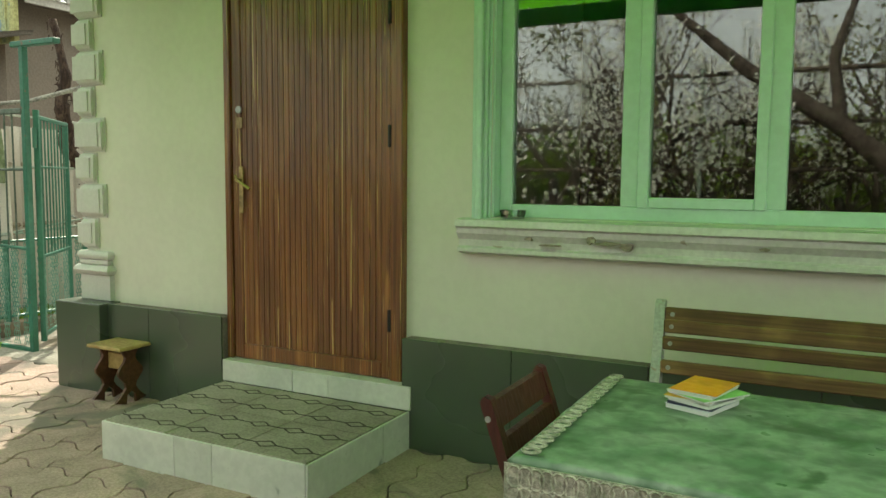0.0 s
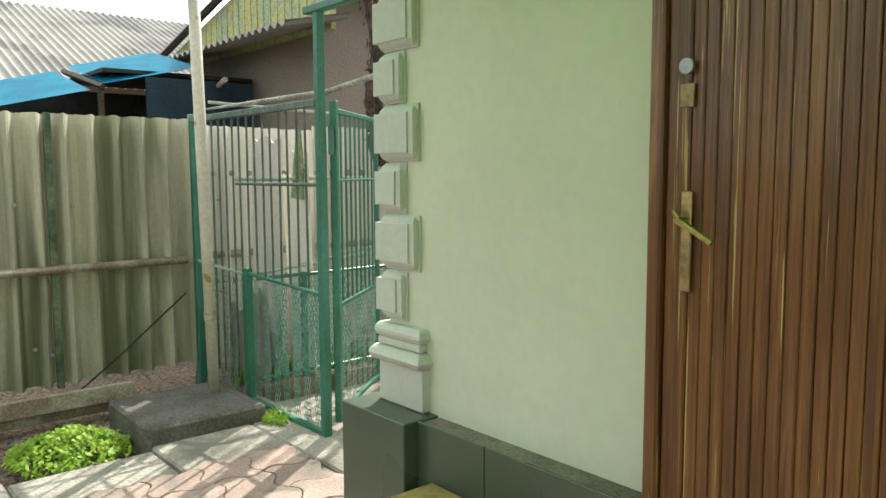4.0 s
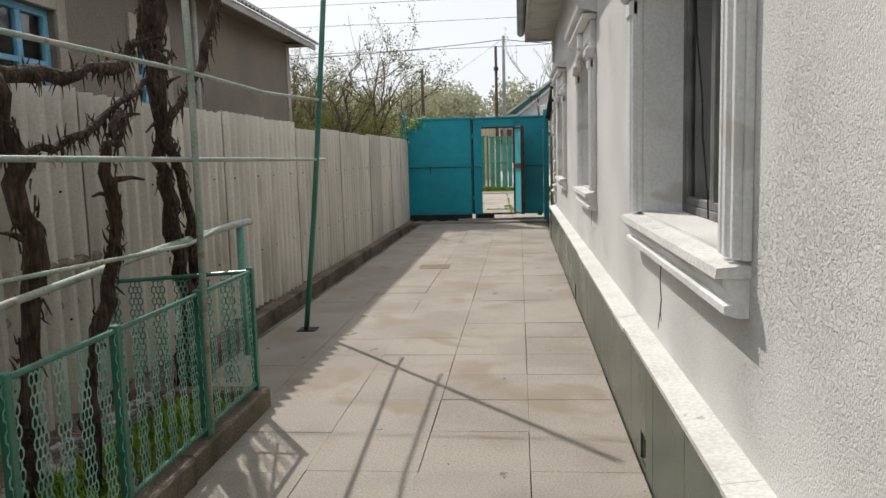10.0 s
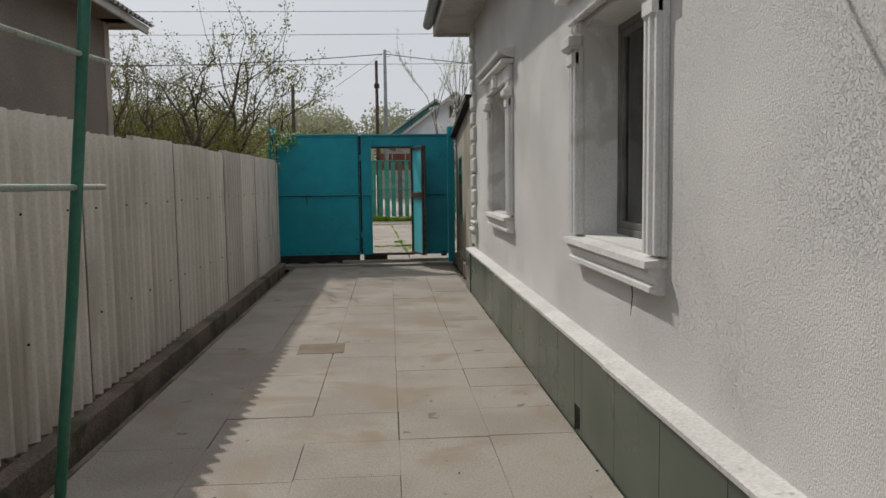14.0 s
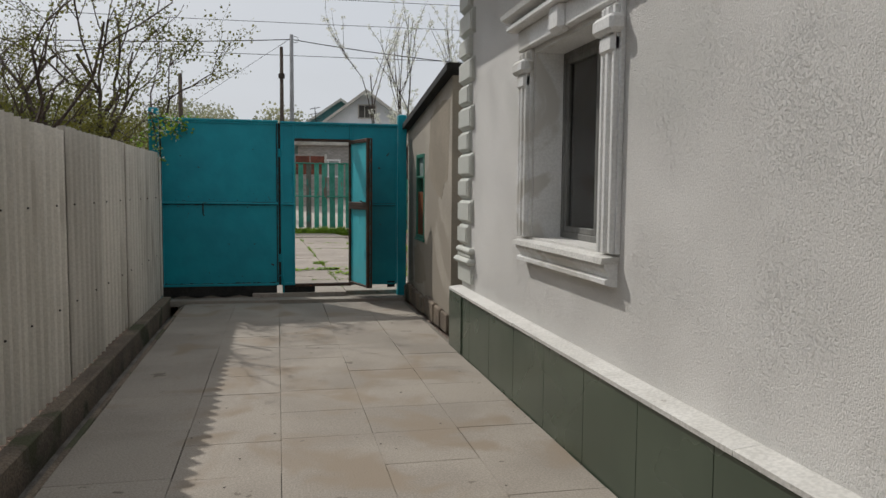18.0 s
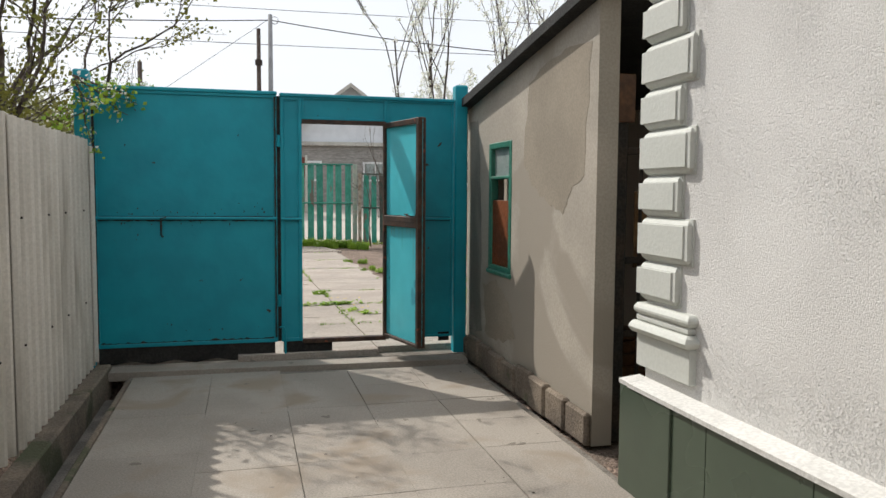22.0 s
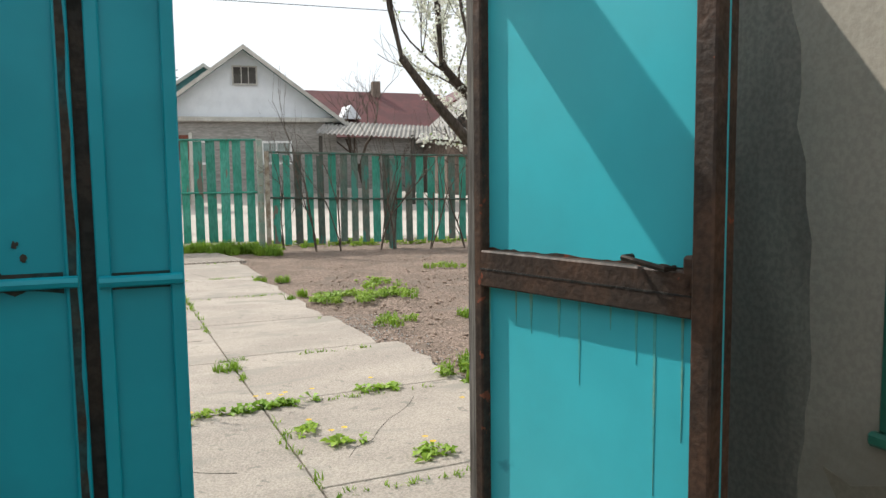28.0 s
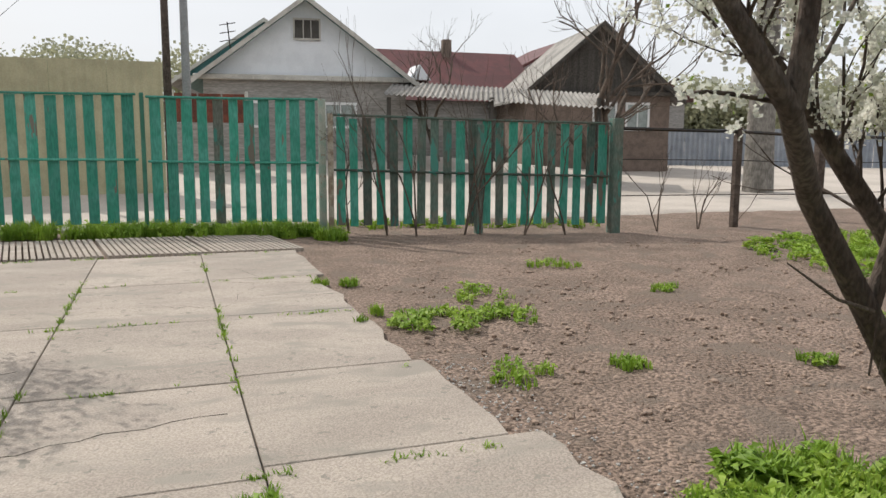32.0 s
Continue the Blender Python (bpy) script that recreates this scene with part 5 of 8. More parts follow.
# table with its cloth
tb = thing("table", (4.6, -1.33, 0.0), "dining table hidden under a green oilcloth", "table")
TX0, TX1, TY0, TY1, TZ = 3.69, 5.19, -1.73, -0.965, 0.735
part("tabletop", bx((TX0, TY0, TZ - 0.03), (TX1, TY1, TZ), 0.004), M["redwood"], tb)
for x in (TX0 + 0.05, TX1 - 0.11):
    for y in (TY0 + 0.05, TY1 - 0.11):
        part("leg", bx((x, y, 0), (x + 0.06, y + 0.06, TZ - 0.03), 0.005), M["redwood"], tb)
verts, faces = [], []
nx, ny = 110, 70
hang = 0.20
for j in range(ny + 1):
    for i in range(nx + 1):
        u, v = -hang + (TX1 - TX0 + 2 * hang) * i / nx, -hang + (TY1 - TY0 + 2 * hang) * j / ny
        x, y = TX0 + min(max(u, 0), TX1 - TX0), TY0 + min(max(v, 0), TY1 - TY0)
        dx = min(0, u) + max(0, u - (TX1 - TX0))
        dy = min(0, v) + max(0, v - (TY1 - TY0))
        dn = max(abs(dx), abs(dy))
        fl = 0.012 * math.sin(u * 26) if abs(dy) > abs(dx) else 0.012 * math.sin(v * 26)
        sgx, sgy = (dx > 0) - (dx < 0), (dy > 0) - (dy < 0)
        z = TZ + 0.004 - dn + (0.010 * max(0, noise.noise(V(u * 5, v * 7, 1))) + 0.004 * abs(noise.noise(V(u * 16, v * 13, 5))) if dn == 0 else 0)
        verts.append((x + sgx * (0.006 + dn * 0.06 + (fl * dn * 4 if dn else 0)), y + sgy * (0.006 + dn * 0.06 + (fl * dn * 4 if dn else 0)), z))
for j in range(ny):
    for i in range(nx):
        faces.append((j * (nx + 1) + i, j * (nx + 1) + i + 1, (j + 1) * (nx + 1) + i + 1, (j + 1) * (nx + 1) + i))
tc_ob = thing("tablecloth", (4.6, -1.33, TZ), "marbled green oilcloth with a cream lace edge", "tablecloth")
part("cloth", (verts, faces), M["cloth"], tc_ob, smooth=True)
t = B()
for k in range(18):
    yv = TY0 + 0.02 + (TY1 - TY0 - 0.04) * k / 17
    for rr, off in ((0.021, 0.0), (0.011, 0.0), (0.0165, 0.0)):
        c = [(TX0 + 0.038 + rr * math.cos(6.2832 * q / 10), yv + rr * math.sin(6.2832 * q / 10), TZ + 0.0135) for q in range(11)]
        pipe(t, c, 0.0022, 4, False)
for k in range(60):
    xv = TX0 + 0.02 + (TX1 - TX0 - 0.04) * k / 59
    for zc in (0.03, 0.075, 0.12, 0.165):
        c = [(xv + 0.018 * math.cos(6.2832 * q / 10), TY0 - 0.032, TZ - zc + 0.024 * math.sin(6.2832 * q / 10)) for q in range(11)]
        pipe(t, c, 0.003, 4, False)
part("lace", t, M["lace"], tc_ob, "cream lace edging")["kind"] = "stuff"
part("lace_panel", bx((TX0 - 0.005, TY0 - 0.030, TZ - 0.20), (TX1, TY0 - 0.026, TZ - 0.004)), M["lace"], tc_ob, "cream patterned lace hanging over the table edge")
# papers on the table
PAPER = [((0.70, 0.74, 0.78), 0.013), ((0.05, 0.055, 0.10), 0.006), ((0.72, 0.73, 0.70), 0.008), ((0.66, 0.42, 0.06), 0.008), ((0.30, 0.62, 0.20), 0.006), ((0.70, 0.72, 0.70), 0.007), ((0.85, 0.33, 0.02), 0.005)]
z = TZ + 0.010
for k, (c, h) in enumerate(PAPER):
    mm = Matrix.Translation((4.005, -1.165, 0)) @ Matrix.Rotation(radians(-20 + [0, 5, -4, 9, -14, 4, 7][k]), 4, "Z")
    dx = [0, 0.0, 0.01, -0.012, 0.02, 0.0, 0.005][k]
    bk = thing("notebook", (4.005, -1.165, z), ["white", "dark blue", "white", "yellow", "green", "white", "orange"][k] + " thin notebook in a stack on the oilcloth", "notebook", group="notebooks on the table")
    cm = mat("notebook cover", c, None, 0.5, 8, 40, 0.0, 0.05)
    part("cover", bx((-0.062 + dx, -0.085, z + h - 0.0015), (0.062 + dx, 0.085, z + h), 0, mm), cm, bk)
    part("page_block", bx((-0.060 + dx, -0.083, z), (0.060 + dx, 0.083, z + h - 0.0015), 0, mm), M["pvc"] if k != 1 else cm, bk)
    z += h + 0.0005

# chair
ch = thing("chair", (3.70, -1.33, 0.0), "dark red wooden chair tucked under the table", "chair")
for y in (-1.50, -1.12):
    t = B()
    c = [(3.615, 0.0), (3.625, 0.42), (3.585, 0.58), (3.515, 0.775), (3.525, 0.790), (3.545, 0.785), (3.60, 0.62), (3.665, 0.42), (3.66, 0.0)]
    prism(t, [(p[0], p[1]) for p in c], "y", y - 0.016, y + 0.016)
    bk = part("back_post", t, M["redwood"], ch)
    for zz, xx in ((0.735, 3.540), (0.552, 3.610)):
        part("bolt", pipe(B(), [(xx, y - 0.016, zz), (xx, y - 0.021, zz)], 0.008, 8), M["tin"], bk)
    part("leg", bx((3.96, y - 0.016, 0), (4.00, y + 0.016, 0.42), 0.004), M["redwood"], ch)
for zc, xx in ((0.742, 3.535), (0.650, 3.568)):
    t = B()
    prism(t, [(xx + 0.01, zc - 0.033), (xx + 0.03, zc - 0.033), (xx + 0.008, zc + 0.033), (xx - 0.012, zc + 0.033)], "y", -1.484, -1.136)
    part("back_rail", t, M["redwood"], ch)
part("seat", bx((3.60, -1.52, 0.42), (4.02, -1.10, 0.45), 0.01), M["redwood"], ch)

# bench
be = thing("bench", (4.7, -0.35, 0.0), "garden bench with brown slats and pale green iron ends", "bench")
for k, (zc, yc) in enumerate(((0.822, -0.205), (0.776, -0.218), (0.713, -0.238), (0.624, -0.262))):
    sl = part("back_slat", bx((3.718, yc - 0.012, zc - 0.026), (5.4, yc + 0.012, zc + 0.026), 0.005), M["slatwood"], be)
    part("bolt", pipe(B(), [(3.748, yc - 0.012, zc), (3.748, yc - 0.017, zc)], 0.009, 8), M["tin"], sl)
for k in range(4):
    part("seat_slat", bx((3.718, -0.68 + 0.095 * k, 0.42), (5.4, -0.60 + 0.095 * k, 0.445), 0.005), M["slatwood"], be)
for x in (3.70, 5.40):
    t = B()
    prism(t, [(-0.30, 0.0), (-0.255, 0.0), (-0.24, 0.45), (-0.17, 0.86), (-0.19, 0.875), (-0.215, 0.86), (-0.30, 0.45), (-0.66, 0.42), (-0.67, 0.0), (-0.70, 0.0), (-0.70, 0.44), (-0.32, 0.46)][:7] + [(-0.32, 0.46), (-0.70, 0.44), (-0.70, 0.0), (-0.66, 0.0), (-0.65, 0.40), (-0.31, 0.42)], "x", x - 0.02, x + 0.018)
    part("end_frame", t, M["palegreen"], be)

# wavy pavers
pav = thing("porch_floor", (1.5, -2, 0), "pinkish grey wave-shaped interlocking pavers with dark joints", "pavement", kind="structure")
part("bedding", bx((-1.25, -4.6, -0.13), (6.5, 0.02, -0.035)), M["groove"], pav)
S = 0.255


def wave_tile():
    t = B()
    am, g, n = 0.030, 0.004, 8
    pts = []
    for k in range(n):
        u = k / n
        pts.append((u * S, am * math.sin(6.2832 * u)))
    for k in range(n):
        u = k / n
        pts.append((S - am * math.sin(6.2832 * u), u * S))
    for k in range(n):
        u = 1 - k / n
        pts.append((u * S, S + am * math.sin(6.2832 * u)))
    for k in range(n):
        u = 1 - k / n
        pts.append((-am * math.sin(6.2832 * u), u * S))
    c = V(S / 2, S / 2, 0)
    ins = [(c.x + (p[0] - c.x) * 0.975, c.y + (p[1] - c.y) * 0.975) for p in pts]
    ins2 = [(c.x + (p[0] - c.x) * 0.945, c.y + (p[1] - c.y) * 0.945) for p in pts]
    lo = [t.verts.new((p[0], p[1], -0.03)) for p in ins]
    mid = [t.verts.new((p[0], p[1], -0.004)) for p in ins]
    hi = [t.verts.new((p[0], p[1], 0.0)) for p in ins2]
    m = len(pts)
    for k in range(m):
        t.faces.new((lo[k], lo[(k + 1) % m], mid[(k + 1) % m], mid[k]))
        t.faces.new((mid[k], mid[(k + 1) % m], hi[(k + 1) % m], hi[k]))
    t.faces.new(hi)
    return t


wt_me = link_mesh("paver", wave_tile(), M["paver"])
rnd = random.Random(3)
far = ([], [])
for i in range(-5, 21):
    for j in range(-17, 0):
        x, y = i * S + 0.09, j * S + 0.26 - S + 0.245
        if y + S > 0.03 and x > -0.35:
            continue
        if x > 4.3 or y < -3.6:
            v0 = len(far[0])
            for v in wt_me.vertices:
                far[0].append((v.co.x + x, v.co.y + y, v.co.z))
            for p in wt_me.polygons:
                far[1].append([v0 + q for q in p.vertices])
            continue
        piece("paver", wt_me, pose(x, y, rnd.uniform(-0.004, 0.003), rnd.uniform(-0.5, 0.5), rnd.uniform(-0.5, 0.5), 0), pav)
fo = part("pavers", far, M["paver"], pav)
fo["kind"] = "stuff"
# cracked concrete strip, block and planks at the garden edge
M["oldcement"] = mat("cracked old cement", (0.40, 0.37, 0.32), (0.29, 0.265, 0.225), 0.95, 2.0, 50, 0.6, 0.25, stain=(0.20, 0.185, 0.155), stain_scale=2.5)
cs = thing("cement_apron", (-1.35, -0.6, -0.05), "cracked old cement apron beside the pavers", "pavement", kind="structure")
for k, (a, b, x0, x1) in enumerate(((-4.6, -2.4, -1.75, -1.24), (-2.39, -1.0, -1.66, -1.235), (-0.99, -0.30, -1.62, -1.225), (-0.29, 0.29, -1.66, -0.95), (0.30, 0.62, -2.2, -0.12), (-0.29, 0.29, -0.94, -0.12))):
    part("cement_piece", bx((x0, a, -0.13), (x1, b, -0.012 - 0.006 * (k % 3)), 0.012, None), M["oldcement"], cs)
M["blockcement"] = mat("dark rough block cement", (0.17, 0.16, 0.14), (0.12, 0.112, 0.095), 0.95, 3.0, 50, 0.6, 0.3)
solo("concrete_block", bx((-2.36, -0.30, -0.13), (-1.66, 0.40, 0.085), 0.018), M["blockcement"], "rough concrete block at the foot of the cream pole", "block")
for k, (y0, z0) in enumerate(((-0.85, -0.02), (-1.0, 0.05))):
    solo("plank", bx((-2.72 + 0.05 * k, -2.6, z0 - 0.06), (-2.68 + 0.05 * k, -0.05, z0 + 0.05), 0.006), M["rustrail"], "weathered plank edging the grass bed", "plank", group="bed planks")

# cream pole with pipes overhead
wp = thing("roof_pole", (-2.05, 0.20, 0.085), "cream painted steel pole carrying overhead pipes", "pole")
part("shaft", pipe(B(), [(-2.12, 0.275, 0.05), (-2.03, 0.215, 1.3), (-1.97, 0.165, 2.75)], 0.034, 14), M["cream"], wp, smooth=True)
part("pipe", pipe(B(), [(-2.02, -3.8, 2.50), (-2.0, 0.14, 2.50)], 0.025, 10), M["cream"], wp, smooth=True)
part("pipe", pipe(B(), [(-2.0, 0.14, 2.48), (-1.2, 0.30, 2.62), (-0.05, 0.42, 2.9)], 0.022, 10), M["cream"], wp, smooth=True)
part("collar", pipe(B(), [(-2.085, 0.252, 0.55), (-2.08, 0.248, 0.60)], 0.039, 14), M["rustrail"], wp)

# green translucent porch roof
cn = thing("porch_canopy", (3.4, -2.0, 2.7), "green translucent corrugated porch roof on thin steel beams", "canopy")
for k in range(9):
    part("roof_sheet", wave_roof((-0.35 + 1.0 * k, -2.45, 2.744), (1, 0, 0), (0, 1, 0.08), 1.04, 2.36, 0.076, 0.010, 0.003, 6), M["canopy"], cn)
for yb, zb in ((-2.38, 2.74), (-1.4, 2.82), (-0.25, 2.91)):
    part("beam", bx((-0.36, yb - 0.02, zb - (0.15 if yb < -2 else 0.05)), (8.5, yb + 0.02, zb - 0.012), 0.004), M["greenpaint"], cn)
for xb in (5.6, 8.4):
    part("post", pipe(B(), [(xb, -2.38, -0.02), (xb, -2.38, 2.7)], 0.03, 10), M["greenpaint"], cn)

# ---- garden corner between porch and alley ----
sf = thing("slate_fence_porch", (-3.0, -1.8, 0), "mossy corrugated cement fence beside the porch", "fence", kind="structure")
for k, (y0, w) in enumerate(((-4.15, 1.13), (-3.09, 1.13), (-2.03, 1.13), (-0.97, 1.48))):
    part("sheet", corrugated((-3.0 - 0.012 * (k % 2), y0, 0), (0, 1, 0), w, 0.045 + 0.02 * (k % 2), 1.84, 0.165, 0.060, rows=1, seed=40 + k, sharp=1.9), M["slateold"], sf)
part("rail", pipe(B(), [(-2.945, -4.2, 0.835), (-2.945, 0.46, 0.835)], 0.028, 10), M["rustrail"], sf, smooth=True)
M["moss"] = mat("mossy seam", (0.055, 0.095, 0.055), (0.15, 0.18, 0.11), 0.95, 6, 50, 0.3, 0.3)
part("seam", bx((-2.985, -0.43, 0.05), (-2.950, -0.385, 1.84), 0.004), M["moss"], sf)
t = B()
for k in range(60):
    y = -4.1 + 0.075 * k
    for d in (-1, 1):
        pipe(t, [(-2.99, y, -0.1), (-2.99, y + 0.075 * d, 0.0), (-2.99, y, 0.08)], 0.0025, 3, False)
part("wire_net", t, M["rustrail"], sf)
part("prop", pipe(B(), [(-2.93, 0.44, 0.60), (-2.90, -0.05, 0.22), (-2.92, -0.42, -0.06)], 0.006, 6), M["darkiron"], sf)
for k, (y, z) in enumerate(((-0.28, 1.24), (-0.62, 1.26), (-0.45, 0.28), (-0.55, 0.33))):
    part("bolt", pipe(B(), [(-2.975, y, z), (-2.95, y, z)], 0.013, 8), M["tin"], sf)
part("corner_post", bx((-2.985, 0.515, -0.1), (-2.91, 0.585, 1.87), 0.006), M["greenpaint"], sf, "dark green steel corner post")

# barred garden panel
gp = thing("garden_grille", (-2.0, 0.51, 0.0), "green welded bar screen with punched metal below", "fence")
part("top_beam", bx((-2.90, 0.49, 1.805), (-1.20, 0.53, 1.845), 0.004), M["bars"], gp)
part("post", bx((-1.216, 0.50, -0.08), (-1.168, 0.548, 2.32), 0.005), M["greenpaint"], gp, "tall flaking green gate post")
part("cap_bar", bx((-1.30, 0.49, 2.30), (-0.80, 0.55, 2.34), 0.004), M["greenpaint"], gp)
part("short_post", bx((-2.125, 0.49, -0.06), (-2.075, 0.54, 0.85), 0.005), M["greenpaint"], gp)
for k in range(15):
    x = -2.78 + 0.103 * k
    part("bar", pipe(B(), [(x, 0.515, 0.80 if x > -2.1 else 0.1), (x + 0.006 * math.sin(k * 3), 0.515, 1.81)], 0.0075, 6), M["bars"], gp)
part("rail", pipe(B(), [(-2.10, 0.515, 0.815), (-1.2, 0.53, 0.775)], 0.013, 8), M["greenpaint"], gp)
part("rail", pipe(B(), [(-2.86, 0.515, 0.83), (-2.1, 0.515, 0.80)], 0.010, 8), M["palegreen"], gp)
part("rail", pipe(B(), [(-2.20, 0.505, 1.385), (-1.2, 0.51, 1.385)], 0.010, 8), M["bars"], gp)
part("bottom_rail", bx((-2.1, 0.50, -0.03), (-1.2, 0.54, 0.005), 0.004), M["greenpaint"], gp)
for k in range(7):
    part("punched_strip", perforated(B(), (-2.05 + 0.122 * k, 0.53, 0.01), (1, 0, 0), 0.070, 0.76, 3, 20, 0.0042), M["meshgreen"], gp)
for k in range(5):
    part("punched_strip", perforated(B(), (-2.80 + 0.14 * k, 0.535, 0.0), (1, 0, 0), 0.075, 0.80, 3, 20, 0.0042), M["meshgreen"], gp)
# its gate leaf, swung open over the bed
gl = thing("garden_gate", (-1.165, 0.58, 0.05), "green barred garden gate standing open", "gate")
h0, h1 = V(-1.165, 0.585, 0), V(-1.735, 1.275, 0)
gang = math.atan2(h1.y - h0.y, h1.x - h0.x)
gw = (h1 - h0).length
gm = Matrix.Translation((h0.x, h0.y, 0)) @ Matrix.Rotation(gang, 4, "Z")
for a, b in (((0, -0.02, 0.05), (0.04, 0.02, 1.84)), ((gw - 0.03, -0.015, 0.08), (gw, 0.015, 1.80)), ((0.04, -0.015, 1.77), (gw - 0.03, 0.015, 1.80)), ((0.04, -0.015, 0.70), (gw - 0.03, 0.015, 0.725)), ((0.04, -0.015, 0.08), (gw - 0.03, 0.015, 0.11)), ((0.04, -0.01, 1.40), (gw - 0.03, 0.01, 1.415))):
    part("frame_bar", bx(a, b, 0.004, gm), M["greenpaint"], gl)
for k in range(8):
    x = 0.04 + (gw - 0.07) * (k + 1) / 9
    part("bar", pipe(B(), [gm @ V(x, 0, 0.72), gm @ V(x, 0, 1.77)], 0.0075, 6), M["greenpaint"], gl)
u = (gm.to_3x3() @ V(1, 0, 0))
for k in range(7):
    part("punched_strip", perforated(B(), gm @ V(0.06 + 0.115 * k, 0, 0.11), u, 0.08, 0.59, 3, 17, 0.0045), M["meshgreen"], gl)
part("latch", pipe(B(), [gm @ V(gw, -0.02, 0.99), gm @ V(gw + 0.05, -0.04, 0.97)], 0.012, 8), M["tin"], gl)
part("hinge", pipe(B(), [(-1.155, 0.565, 1.55), (-1.155, 0.565, 1.70)], 0.016, 8), M["greenpaint"], gl)

# broken sheets and boards leaning behind the grille
M["shard"] = mat("mossy green broken sheet", (0.17, 0.24, 0.10), (0.29, 0.33, 0.20), 0.9, 7, 50, 0.3, 0.3)
for k, (x, y, w, z0, z1, lean, mt, lab) in enumerate(((-2.92, 0.95, 0.42, -0.05, 1.72, 2.0, "slate", "pale broken cement sheet leaning behind the grille"), (-2.47, 1.02, 0.34, -0.05, 1.60, -2.5, "slate", "pale cement sheet with a broken top behind the grille"),
                                                      (-2.86, 0.72, 0.30, -0.05, 0.52, 5.0, "oldboard", "short grey board standing against the fence"), (-2.52, 0.76, 0.22, -0.05, 0.62, -4.0, "oldboard", "short grey board standing against the fence"))):
    if mt == "oldboard" and mt not in M:
        M[mt] = mat("grey weathered board", (0.36, 0.325, 0.265), (0.27, 0.24, 0.195), 0.9, 3, 50, 0.3, 0.3, fine_stretch=(2, 2, 0.15))
    tm = Matrix.Translation((x, y, 0)) @ Matrix.Rotation(radians(lean), 4, "Y")
    rs = random.Random(300 + k)
    n = 9
    top = [(w * (n - q) / n, z1 + rs.uniform(-0.05, 0.03) - (0.18 if k == 1 and q > 5 else 0)) for q in range(n + 1)]
    t = prism(B(), [(0, z0), (w, z0)] + top, "y", 0.0, 0.014)
    bmesh.ops.transform(t, matrix=tm, verts=t.verts)
    solo("leaning_sheet" if mt == "slate" else "board", t, M[mt], lab, "sheet" if mt == "slate" else "board", group="sheets behind the grille")
t = prism(B(), [(-2.28, 1.28), (-2.13, 1.27), (-2.11, 1.46), (-2.15, 1.74), (-2.19, 1.72)], "y", 0.94, 0.955)
solo("broken_shard", t, M["shard"], "mossy green shard of broken sheet behind the grille", "shard")

# vine bed
bed = thing("vine_bed", (-2.6, 2.8, -0.1), "narrow planting bed behind a brown concrete kerb", "bed", kind="structure")
part("earth", bx((-3.12, 0.56, -0.13), (-2.2, 4.88, -0.03)), M["soil"], bed)
for k in range(4):
    a = 0.6 + 1.09 * k
    part("kerb", bx((-2.205 - 0.012 * k, a, -0.13), (-2.10 - 0.012 * k, a + 1.085, 0.055), 0.012), M["kerb"], bed)
part("kerb", bx((-3.1, 4.86, -0.13), (-2.25, 4.97, 0.05), 0.012), M["kerb"], bed)
bf = thing("bed_fence", (-2.17, 2.8, 0.05), "low green fence of punched metal strips on the kerb", "fence")
Z0, Z1 = 0.09, 0.745


def bedx(y):
    return -2.145 - 0.012 * (y - 0.7)


part("top_rail", pipe(B(), [(bedx(0.6), 0.6, 0.765), (bedx(4.9), 4.9, 0.755)], 0.012, 8), M["greenpaint"], bf)
part("bottom_rail", pipe(B(), [(bedx(0.6), 0.6, 0.10), (bedx(4.9), 4.9, 0.09)], 0.012, 8), M["greenpaint"], bf)
for y in (0.95, 1.75, 2.70, 3.35, 4.13, 4.88):
    part("post", bx((bedx(y) - 0.018, y - 0.018, 0.0), (bedx(y) + 0.018, y + 0.018, 0.78), 0.004), M["greenpaint"], bf)
for k in range(32):
    y = 0.72 + 0.13 * k
    part("punched_strip", perforated(B(), (bedx(y) + 0.012, y, Z0), (-0.012, 1, 0), 0.075, Z1 - Z0, 3, 19, 0.0045), M["meshgreen"], bf)
part("top_rail", pipe(B(), [(-2.2, 4.88, 0.755), (-3.1, 4.88, 0.70)], 0.012, 8), M["greenpaint"], bf)
for k in range(6):
    part("punched_strip", perforated(B(), (-2.30 - 0.14 * k, 4.89, Z0), (-1, 0, 0), 0.08, Z1 - Z0 - 0.04, 3, 18, 0.0045), M["meshgreen"], bf)
# pale stones along the back of the bed
rnd = random.Random(6)
t = ([], [])


def pebble(out, c, r, rn, flat=0.7):
    """A small irregular stone."""
    b = B()
    bmesh.ops.create_icosphere(b, subdivisions=1, radius=r)
    k = len(out[0])
    s = [rn.uniform(0.7, 1.3) for _ in range(3)]
    for v in b.verts:
        q = rn.uniform(0.85, 1.12)
        out[0].append((c[0] + v.co.x * s[0] * q, c[1] + v.co.y * s[1] * q, c[2] + v.co.z * s[2] * q * flat))
    for f in b.faces:
        out[1].append([k + v.index for v in f.verts])
    b.free()


for k in range(260):
    pebble(t, (-2.80 + rnd.gauss(0, 0.04), rnd.uniform(0.7, 4.8), rnd.uniform(-0.03, 0.07)), rnd.uniform(0.016, 0.035), rnd)
M["pebble"] = mat("pale pebbles", (0.52, 0.50, 0.47), (0.36, 0.34, 0.32), 0.9, 9, 60, 0.2, 0.2)
solo("pebble_row", t, M["pebble"], "row of pale pebbles along the back of the vine bed", "pebbles", kind="stuff")


